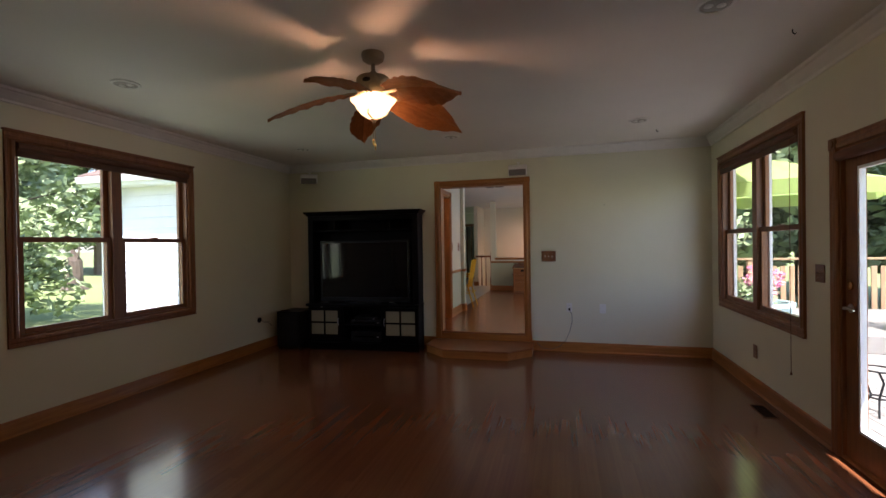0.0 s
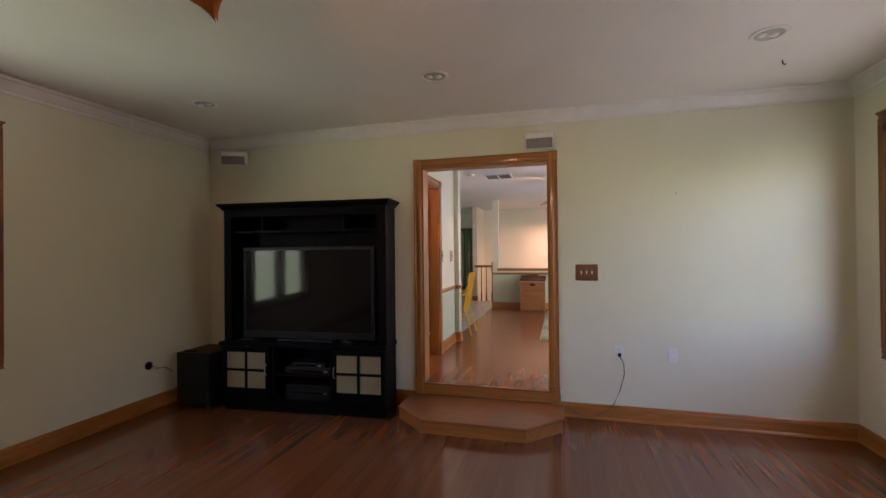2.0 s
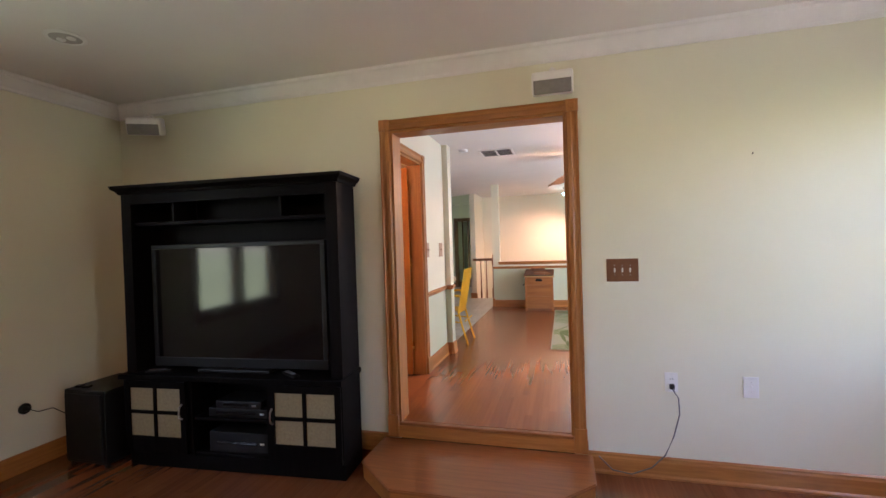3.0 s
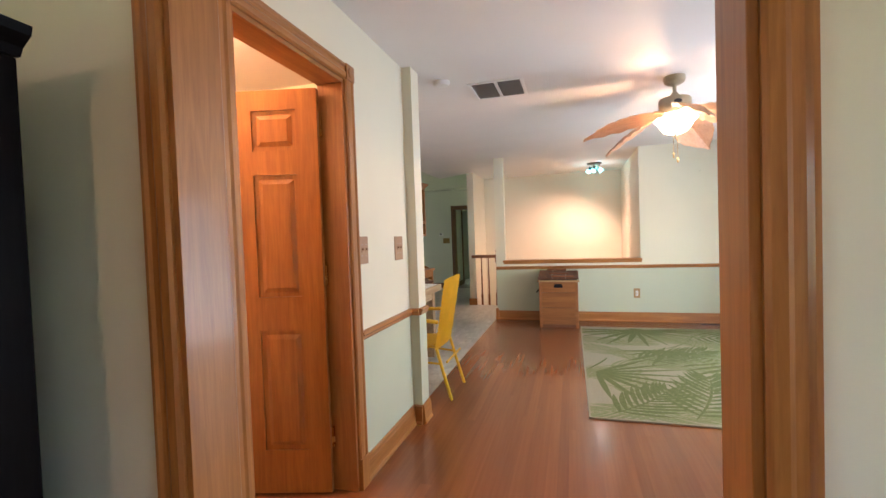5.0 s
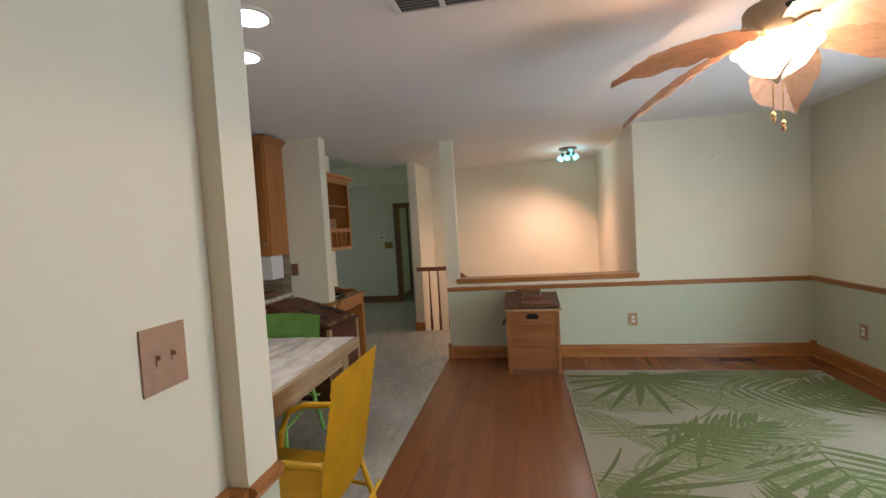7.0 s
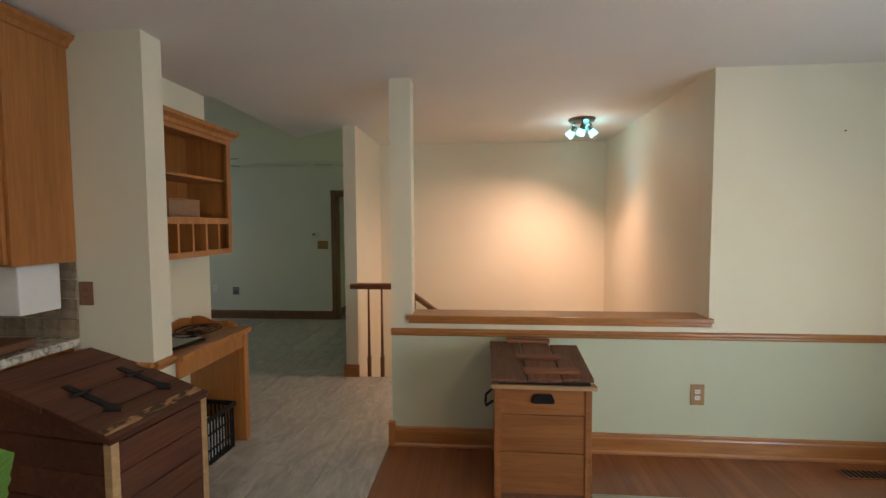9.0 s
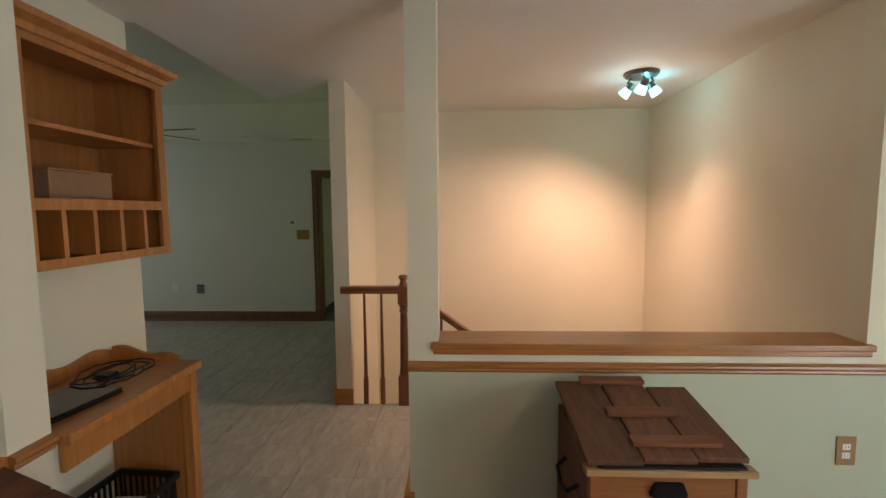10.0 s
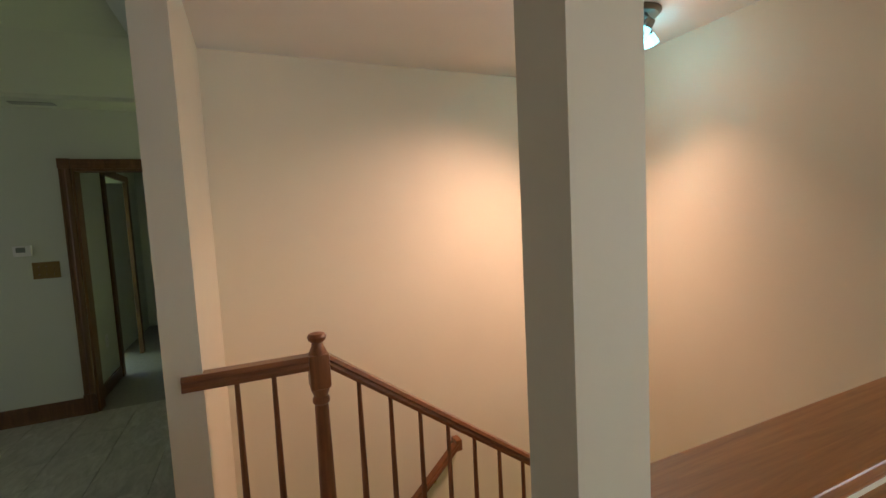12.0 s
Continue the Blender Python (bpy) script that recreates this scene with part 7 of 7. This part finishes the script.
def leaves(bm, rng, centre, radius, n, size):
    c = Vector(centre)
    for _ in range(n):
        d = Vector((rng.gauss(0, 1), rng.gauss(0, 1), rng.gauss(0, 1))).normalized() * radius * rng.uniform(0.35, 1.0) ** 0.6
        p = c + Vector((d.x, d.y, d.z * 0.75))
        a_ = Vector((rng.gauss(0, 1), rng.gauss(0, 1), rng.gauss(0, 0.6))).normalized()
        b_ = a_.cross(Vector((rng.gauss(0, 1), rng.gauss(0, 1), rng.gauss(0, 1)))).normalized()
        s = size * rng.uniform(0.6, 1.3)
        q = [p - a_ * s, p - a_ * 0.2 * s + b_ * 0.42 * s, p + a_ * s, p - a_ * 0.1 * s - b_ * 0.42 * s]
        bm.faces.new([bm.verts.new(v) for v in q])


def tree_meshes(seed, height, spread, clumps, per, size, mat):
    rng = random.Random(seed)
    tr = bmesh.new()
    top = Vector((rng.uniform(-0.4, 0.4), rng.uniform(-0.4, 0.4), height * 0.8))
    tube(tr, [(0, 0, -0.3), (0.05, 0.02, height * 0.2), top * 0.6, top], height * 0.026, 8, height * 0.006)
    lv = bmesh.new()
    for k in range(clumps):
        z = height * rng.uniform(0.22, 1.0)
        r = spread * (1 - abs(z / height - 0.5) * 0.9) * rng.uniform(0.25, 1.0)
        t_ = rng.uniform(0, 2 * math.pi)
        c = (r * math.cos(t_), r * math.sin(t_), z)
        if k % 3 == 0:
            tube(tr, [top * (z / height * 0.7), (c[0] * 0.5, c[1] * 0.5, z * 0.92), c], height * 0.008, 5, height * 0.002)
        leaves(lv, rng, c, spread * rng.uniform(0.22, 0.40), per, size)
    me_t, me_l = mesh_of("trunk", tr, M_BARK, True), bpy.data.meshes.new("crown")
    lv.to_mesh(me_l)
    lv.free()
    me_l.materials.append(mat)
    return me_t, me_l


KINDS = [tree_meshes(1, 13.0, 4.2, 46, 120, 0.42, M_LEAF), tree_meshes(2, 11.0, 4.6, 42, 120, 0.40, M_LEAF2), tree_meshes(3, 15.0, 4.0, 50, 120, 0.45, M_LEAF)]
NEAR = tree_meshes(7, 6.5, 2.6, 40, 170, 0.16, M_LEAF2)


def tree(kind, x, y, z, s, turn, label):
    ob = thing("tree", label, "tree", (x, y, z), turn, "trees round the house")
    ob.scale = (s, s, s)
    for nm, me in zip(("trunk", "crown"), kind):
        o = new(nm, me)
        o.parent = ob
    return ob


rng = random.Random(11)
for k in range(26):
    az = radians(-112 + k * 3.4 + rng.uniform(-1, 1))
    dist = rng.uniform(40, 58)
    tree(KINDS[k % 3], 0.6 + dist * math.sin(az), 0.5 + dist * math.cos(az), -0.4, rng.uniform(0.85, 1.25), rng.uniform(0, 360), "tall leafy green tree at the lawn's edge")
for k in range(20):
    az = radians(4 + k * 4.2 + rng.uniform(-1, 1))
    dist = rng.uniform(15, 22)
    tree(KINDS[(k + 1) % 3], 0.6 + dist * math.sin(az), 0.5 + dist * math.cos(az), -0.9, rng.uniform(0.65, 0.9), rng.uniform(0, 360), "dense leafy green tree behind the deck")
for x, y, s in ((-11.5, 6.6, 0.75), (-12.5, 3.4, 0.8), (-15.0, 8.5, 0.9)):
    tree(NEAR, x, y, -0.85, s, 40 * x, "light green tree near the west window")


def shrub(x, y, z, r, n, size, mat, name, label, flowers=None):
    ob = thing(name, label, "shrub", (x, y, z))
    bm = bmesh.new()
    rg = random.Random(int(x * 37 + y * 11))
    for k in range(9):
        leaves(bm, rg, (rg.uniform(-r, r) * 0.7, rg.uniform(-r, r) * 0.7, r * rg.uniform(0.35, 1.0)), r * 0.55, n, size)
    me = bpy.data.meshes.new("foliage")
    bm.to_mesh(me)
    bm.free()
    me.materials.append(mat)
    o = new("foliage", me)
    o.parent = ob
    bm = bmesh.new()
    for k in range(5):
        tube(bm, [(0, 0, -0.05), (rg.uniform(-r, r) * 0.3, rg.uniform(-r, r) * 0.3, r * 0.5), (rg.uniform(-r, r) * 0.6, rg.uniform(-r, r) * 0.6, r)], 0.02 * r, 5, 0.006 * r)
    part("stems", bm, M_BARK, ob)
    return ob


for x, y, r in ((-6.4, 3.2, 0.62), (-6.9, 4.1, 0.60), (-6.2, 2.2, 0.7), (-7.6, 4.9, 0.55), (-8.6, 3.6, 0.8)):
    shrub(x, y, -0.85, r, 130, 0.055, M_LEAF2, "shrub", "light green leafy shrub below the west window")
stp = thing("tree_stump", "tall broken grey tree stump on the lawn", "stump", (-23.4, 16.8, -0.75))
bm = bmesh.new()
lathe(bm, [(0.62, 0), (0.45, 0.25), (0.36, 0.8), (0.33, 1.5), (0.20, 1.75), (0.05, 2.1)], n=14)
for v in bm.verts:
    v.co.x += 0.12 * noise.noise(v.co * 2.1)
    v.co.y += 0.12 * noise.noise(v.co * 1.7 + Vector((5, 2, 1)))
part("stump", bm, M_BARK, stp)
bm = bmesh.new()
tube(bm, [(0.2, 0, 1.5), (0.3, 0.05, 1.9), (0.28, 0.1, 2.3)], 0.08, 6, 0.03)
part("snag", bm, M_BARK, stp)
rocks = bmesh.new()
rg = random.Random(5)
for k in range(60):
    r = bmesh.ops.create_icosphere(rocks, subdivisions=1, radius=rg.uniform(0.10, 0.24))
    bmesh.ops.transform(rocks, matrix=Matrix.Translation((rg.uniform(-9.5, -5.2), 5.3 + rg.uniform(-0.35, 0.35), -0.80)) @ Matrix.Rotation(rg.uniform(0, 6), 4, 'Z') @ Matrix.Diagonal((1.3, 0.9, 0.6, 1)), verts=r["verts"])
single("border_stones", rocks, plain("field_stone", (0.30, 0.27, 0.24), 0.85, 0, 0.3, 8), "row of pale field stones edging the bed", "stones", "stuff")

# clapboard wing of the house, seen through the west window
M_SIDING = plain("siding_white", (0.82, 0.83, 0.84), 0.5, 0, 0.04, 6)
wing = thing("house_wing", "white clapboard wing of the house with a downspout", "house")
me_ = None
for k in range(17):
    bm = bmesh.new()
    sweep(bm, [(0, 0), (0.022, 0), (0.016, 0.01), (0.004, 0.205), (0, 0.205)], (-7.46, 6.558, 0), (-3.76, 6.558, 0), out=(0, -1, 0))
    if me_ is None:
        me_ = mesh_of("clapboard", bm, M_SIDING)
    else:
        bm.free()
    o = new("clapboard", me_)
    o.parent = wing
    o.location = (0, 0, -0.95 + 0.2 * k)
part("corner_board", bm_box(-7.52, -7.40, 6.50, 6.60, -0.95, 2.45), M_SIDING, wing)
part("soffit", bm_box(-7.75, -3.76, 6.2, 6.55, 2.42, 2.46), M_SIDING, wing)
part("fascia", bm_box(-7.75, -3.76, 6.17, 6.2, 2.40, 2.58), M_SIDING, wing)
bm = bmesh.new()
sweep(bm, [(0, 0), (0.09, 0.0), (0.11, 0.06), (0.12, 0.11), (0.0, 0.11)], (-7.75, 6.17, 2.46), (-3.76, 6.17, 2.46), out=(0, -1, 0))
part("gutter", bm, M_SIDING, wing)
bm = bmesh.new()
tube(bm, [(-7.2, 6.12, 2.45), (-7.2, 6.25, 2.33), (-7.32, 6.42, 2.15), (-7.35, 6.49, 2.0), (-7.35, 6.49, -0.7)], 0.045, 8)
part("downspout", bm, M_SIDING, wing)
bm = bmesh.new()
v = [bm.verts.new(p) for p in ((-7.8, 6.13, 2.58), (-3.7, 6.13, 2.58), (-3.7, 9.5, 4.04), (-7.8, 9.5, 4.04), (-7.8, 6.13, 2.62), (-3.7, 6.13, 2.62), (-3.7, 9.5, 4.08), (-7.8, 9.5, 4.08))]
for f in ((0, 1, 2, 3), (4, 7, 6, 5), (0, 4, 5, 1), (1, 5, 6, 2), (2, 6, 7, 3), (3, 7, 4, 0)):
    bm.faces.new([v[k] for k in f])
part("roof", bm, plain("shingle", (0.16, 0.11, 0.09), 0.9, 0, 0.3, 12), wing)
# unseen overhangs, added; the east one cuts sun patches off the floors indoors
single("eave", bm_boxes([(2.63, 3.15, -2.2, 12.4, 2.40, 2.46), (-4.25, -3.76, -2.2, 5.8, 2.40, 2.46)]), M_SIDING, "white overhang added over the windows, blocking sun on the east side", "eave")

# deck on the east side
M_DECK = wood("deck_grey", (0.19, 0.175, 0.16), (0.36, 0.345, 0.32), 0.8, 1, 1.0, 0.2)
M_FENCE = wood("fence_cedar", (0.26, 0.16, 0.09), (0.48, 0.33, 0.19), 0.8, 2, 0.8, 0.2)
deck = thing("deck", "weathered grey plank deck beside the house", "deck", kind="structure")
me_ = mesh_of("deck_board", bm_box(-0.068, 0.068, -6.5, 6.5, -0.035, 0, 0.004), M_DECK)
for k in range(50):
    o = new("deck_board", me_)
    o.parent = deck
    o.location = (2.72 + 0.142 * k, 5.0, -0.30)
part("joist_bed", bm_box(2.64, 9.8, -1.5, 11.5, -0.85, -0.36), M_DECK, deck)
rail = thing("deck_fence", "tan board railing at the deck's edge", "fence")
me_p = mesh_of("post", bm_box(-0.05, 0.05, -0.05, 0.05, -0.30, 0.86, 0.006), M_FENCE)
me_b = mesh_of("board", bm_box(-0.045, 0.045, -0.012, 0.012, -0.22, 0.74, 0.003), M_FENCE)
for k in range(6):
    o = new("post", me_p)
    o.parent = rail
    o.location = (3.0 + 1.3 * k, 10.4, 0)
    o = new("post", me_p)
    o.parent = rail
    o.location = (9.5, 10.4 - 1.5 * k, 0)
for k in range(44):
    o = new("board", me_b)
    o.parent = rail
    o.location = (3.1 + 0.148 * k, 10.4, 0)
    o = new("board", me_b)
    o.parent = rail
    o.matrix_local = pose(9.5, 10.3 - 0.18 * k, 0, 0, 0, 90)
part("top_rail", bm_box(2.9, 9.6, 10.33, 10.47, 0.86, 0.90, 0.006), M_FENCE, rail)
part("top_rail", bm_box(9.43, 9.57, 2.0, 10.33, 0.86, 0.90, 0.006), M_FENCE, rail)
steps = thing("deck_step", "pale raised deck platform with a step", "step", kind="structure")
part("platform", bm_box(4.6, 9.3, 7.4, 10.2, -0.30, -0.06, 0.01), M_DECK, steps)
part("tread", bm_box(4.25, 4.6, 7.4, 10.2, -0.30, -0.17, 0.01), M_DECK, steps)

um = thing("patio_umbrella", "lime green patio umbrella standing open on the deck", "umbrella", (3.65, 8.1, -0.30))
bm = bmesh.new()
tube(bm, [(0, 0, 0.05), (0, 0, 2.85)], 0.024, 10)
part("pole", bm, M_IRON, um)
bm = bmesh.new()
lathe(bm, [(0.26, 0), (0.26, 0.04), (0.05, 0.08), (0.035, 0.25)], n=20)
part("base", bm, M_IRON, um)
M_CANOPY, nt_, b_ = material("canopy_lime", (0.56, 0.66, 0.30), 0.8)
tl = nt_.nodes.new("ShaderNodeBsdfTranslucent")
tl.inputs[0].default_value = (0.52, 0.64, 0.26, 1)
ms = nt_.nodes.new("ShaderNodeMixShader")
ms.inputs[0].default_value = 0.5
nt_.links.new(b_.outputs[0], ms.inputs[1])
nt_.links.new(tl.outputs[0], ms.inputs[2])
nt_.links.new(ms.outputs[0], nt_.nodes["Material Output"].inputs[0])
bm = bmesh.new()
apex = bm.verts.new((0, 0, 2.83))
ring = [bm.verts.new((1.45 * math.cos(k * math.pi / 4), 1.45 * math.sin(k * math.pi / 4), 2.34)) for k in range(8)]
vall = [bm.verts.new((1.46 * math.cos(k * math.pi / 4), 1.46 * math.sin(k * math.pi / 4), 2.14)) for k in range(8)]
for k in range(8):
    bm.faces.new((apex, ring[k], ring[(k + 1) % 8]))
    bm.faces.new((ring[k], vall[k], vall[(k + 1) % 8], ring[(k + 1) % 8]))
bmesh.ops.solidify(bm, geom=bm.faces[:], thickness=0.004)
part("canopy", bm, M_CANOPY, um)
for k in range(8):
    bm = bmesh.new()
    tube(bm, [(0, 0, 2.80), (1.44 * math.cos(k * math.pi / 4), 1.44 * math.sin(k * math.pi / 4), 2.325)], 0.007, 5)
    part("rib", bm, M_IRON, um)

M_TUB = plain("tub_aqua", (0.50, 0.66, 0.66), 0.4)
pot = thing("flower_tub", "pale aqua tub on the deck", "planter", (2.98, 6.5, -0.30))
bm = bmesh.new()
lathe(bm, [(0.26, 0), (0.30, 0.35), (0.36, 0.74), (0.39, 0.76), (0.39, 0.80), (0.33, 0.80), (0.31, 0.70)], n=24)
part("tub", bm, M_TUB, pot, smooth=True)
part("soil", bm_box(-0.2, 0.2, -0.2, 0.2, 0.68, 0.72), M_BARK, pot)
fl = shrub(2.98, 6.5, 0.42, 0.30, 60, 0.045, M_LEAF2, "flowering_plant", "pink hydrangea growing in the aqua tub")
M_PINK = leaf_material("petal_pink", (0.62, 0.12, 0.28), (0.85, 0.40, 0.55))
for k, (dx, dy, dz) in enumerate(((0.05, -0.22, 0.22), (-0.12, -0.18, 0.36), (0.16, -0.12, 0.42), (-0.02, -0.05, 0.50), (0.22, 0.08, 0.30))):
    bm = bmesh.new()
    leaves(bm, random.Random(k), (dx, dy, dz), 0.095, 90, 0.026)
    me = bpy.data.meshes.new("blossom")
    bm.to_mesh(me)
    bm.free()
    me.materials.append(M_PINK)
    o = new("blossom", me)
    o.parent = fl
    o["label"] = "round pink flower head"
tall = shrub(5.7, 7.6, -0.06, 0.55, 60, 0.075, M_LEAF2, "tall_plant", "tall light green plant on the deck platform")
tall.scale = (0.7, 0.7, 2.3)
ir = thing("plant_stand", "small black wrought-iron plant stand on the deck", "plant stand", (3.35, 4.95, -0.30))
for k in range(3):
    t_ = 2 * math.pi * k / 3
    bm = bmesh.new()
    tube(bm, [(0.14 * math.cos(t_), 0.14 * math.sin(t_), 0), (0.06 * math.cos(t_), 0.06 * math.sin(t_), 0.15), (0.10 * math.cos(t_ + .3), 0.10 * math.sin(t_ + .3), 0.30), (0.13 * math.cos(t_), 0.13 * math.sin(t_), 0.40)], 0.009, 6)
    part("leg", bm, M_IRON, ir)
for z, r in ((0.15, 0.07), (0.40, 0.135)):
    bm = bmesh.new()
    tube(bm, [(r * math.cos(q * math.pi / 10), r * math.sin(q * math.pi / 10), z) for q in range(21)], 0.008, 6)
    part("ring", bm, M_IRON, ir)

# ---- floor strips and tiles ----
def plank_rows(x0, x1, y0, y1, width, lengths, seed):
    """Staggered boards along y, as (x, y, length, last) with the boards' lower corner."""
    rg, out, n = random.Random(seed), [], int(round((x1 - x0) / width))
    w = (x1 - x0) / n
    for i in range(n):
        y = y0
        cut = rg.uniform(0.15, lengths[0])
        first = True
        while y < y1 - 1e-4:
            ln = cut if first else rg.choice(lengths)
            first = False
            if y + ln > y1 - 0.12:
                ln = y1 - y
            out.append((x0 + i * w, y, ln))
            y += ln
    return w, out


def board_data(w, ln, th, cham=0.0005, gap=0.00002):
    """Corner places and faces of one board with eased top edges where they are wide, from its own lower corner at z = 0."""
    a0, a1, b0, b1 = gap, w - gap, gap * 0.1, ln - gap * 0.1
    c = cham
    if c < 0.001:
        vs = [(a0, b0, -th), (a1, b0, -th), (a1, b1, -th), (a0, b1, -th), (a0, b0, 0), (a1, b0, 0), (a1, b1, 0), (a0, b1, 0)]
        return vs, [(4, 5, 6, 7)] + [(k, (k + 1) % 4, 4 + (k + 1) % 4, 4 + k) for k in range(4)]
    vs = [(a0, b0, -th), (a1, b0, -th), (a1, b1, -th), (a0, b1, -th), (a0, b0, -c), (a1, b0, -c), (a1, b1, -c), (a0, b1, -c),
          (a0 + c, b0 + c, 0), (a1 - c, b0 + c, 0), (a1 - c, b1 - c, 0), (a0 + c, b1 - c, 0)]
    fs = [(8, 9, 10, 11)] + [(4 + k, 4 + (k + 1) % 4, 8 + (k + 1) % 4, 8 + k) for k in range(4)] + [(k, (k + 1) % 4, 4 + (k + 1) % 4, 4 + k) for k in range(4)]
    return vs, fs


def lay(name, label, piece, boards, w, z, th, near, mat, mat_joined, cham=0.0005, gap=0.00002):
    """Near boards become pieces on shared meshes, the rest one joined mesh."""
    floor_ = thing(name, label, "floor", kind="structure")
    cache, V, F = {}, [], []
    for x, y, ln in boards:
        key = round(ln, 4)
        if near(x, y + ln / 2):
            if key not in cache:
                me = bpy.data.meshes.new(piece)
                vs, fs = board_data(w, key, th, cham, gap)
                me.from_pydata([(a_ - w / 2, b_ - key / 2, c_) for a_, b_, c_ in vs], [], fs)
                me.materials.append(mat)
                cache[key] = me
            o = new(piece, cache[key])
            o.parent = floor_
            o.location = (x + w / 2, y + ln / 2, z)
        else:
            vs, fs = board_data(w, ln, th, cham, gap)
            n = len(V)
            V += [(x + a_, y + b_, z + c_) for a_, b_, c_ in vs]
            F += [tuple(n + k for k in f) for f in fs]
    me = bpy.data.meshes.new(piece + "s")
    me.from_pydata(V, [], F)
    me.materials.append(mat_joined)
    o = new("further_" + piece + "s", me)
    o.parent = floor_
    o["kind"] = "stuff"
    return floor_


M_FLOOR2_I = wood("floor_upper_joined", (0.195, 0.062, 0.021), (0.275, 0.097, 0.035), 0.26, 1, 1.2, 0.14, island=True, coat=0.25, wear=0.02)
w_, boards = plank_rows(LX0 + 0.002, LX1 - 0.002, LY0, LY1 - 0.001, 0.0572, [1.4, 1.8, 2.2, 2.6], 21)
lay("floor_living", "glossy reddish oak strip floor of the living room", "plank", boards, w_, LF, 0.011, lambda x, y: -1.45 < x < 1.25 and 2.4 < y, M_FLOOR, M_FLOOR_I)
w_, boards = plank_rows(-1.285, EX - 0.002, LY1 + 0.029, NY - 0.001, 0.0572, [1.4, 1.8, 2.3], 22)
boards = [b_ for b_ in boards if b_[1] + b_[2] / 2 > 6.56 or (D1[0] < b_[0] < D1[1] - 0.05)]
lay("floor_dining", "reddish brown wood strip floor of the dining room", "plank", boards, w_, 0.0, 0.011, lambda x, y: x < 0.05, M_FLOOR2, M_FLOOR2_I)

M_TILE, nt_, b_ = material("stone_tile", (0.44, 0.43, 0.38), 0.28)
oi = nt_.nodes.new("ShaderNodeObjectInfo")
tc_ = nt_.nodes.new("ShaderNodeTexCoord")
ad = nt_.nodes.new("ShaderNodeVectorMath")
ad.operation = 'ADD'
cx2 = nt_.nodes.new("ShaderNodeCombineXYZ")
nt_.links.new(scalar(nt_, oi.outputs["Random"], 0, 40), cx2.inputs[0])
nt_.links.new(tc_.outputs["Object"], ad.inputs[0])
nt_.links.new(cx2.outputs[0], ad.inputs[1])
mp_ = nt_.nodes.new("ShaderNodeMapping")
mp_.inputs["Scale"].default_value = (9, 3.2, 3)
nt_.links.new(ad.outputs[0], mp_.inputs[0])
g_ = noise_tex(nt_, mp_.outputs[0], 1.0, 6, 1.8, 0.6)
g3 = noise_tex(nt_, mp_.outputs[0], 4.0, 4, 0.8)
c1 = ramp(nt_, g_, [(0.3, (0.33, 0.32, 0.28)), (0.55, (0.46, 0.45, 0.40)), (0.72, (0.56, 0.55, 0.50))])
c1 = mix(nt_, scalar(nt_, g3, 0, 0.4, 0.5, 0.7), c1, (0.28, 0.26, 0.22))
nt_.links.new(c1, b_.inputs["Base Color"])
nt_.links.new(scalar(nt_, g3, 0.22, 0.45), b_.inputs["Roughness"])
bump(nt_, b_, g_, 0.15, 0.003)
TS = 0.335
tiles = []
for i in range(18):
    for j in range(23):
        x1 = -1.288 - i * TS
        x0, y0 = x1 - TS, 8.54 + j * TS
        y1 = min(y0 + TS, 16.04)
        if y0 > 13.2 and x1 > -1.9:
            if y0 > 13.4:
                continue
            y1 = 13.50
        if y1 - y0 > 0.05 and x0 > -7.3:
            tiles.append((x0, y0, round(y1 - y0, 3)))
lay("floor_kitchen", "grey-beige stone tile floor of the kitchen", "tile", tiles, TS, 0.0, 0.008, lambda x, y: x > -3.4, M_TILE, M_TILE, 0.002, 0.0018)
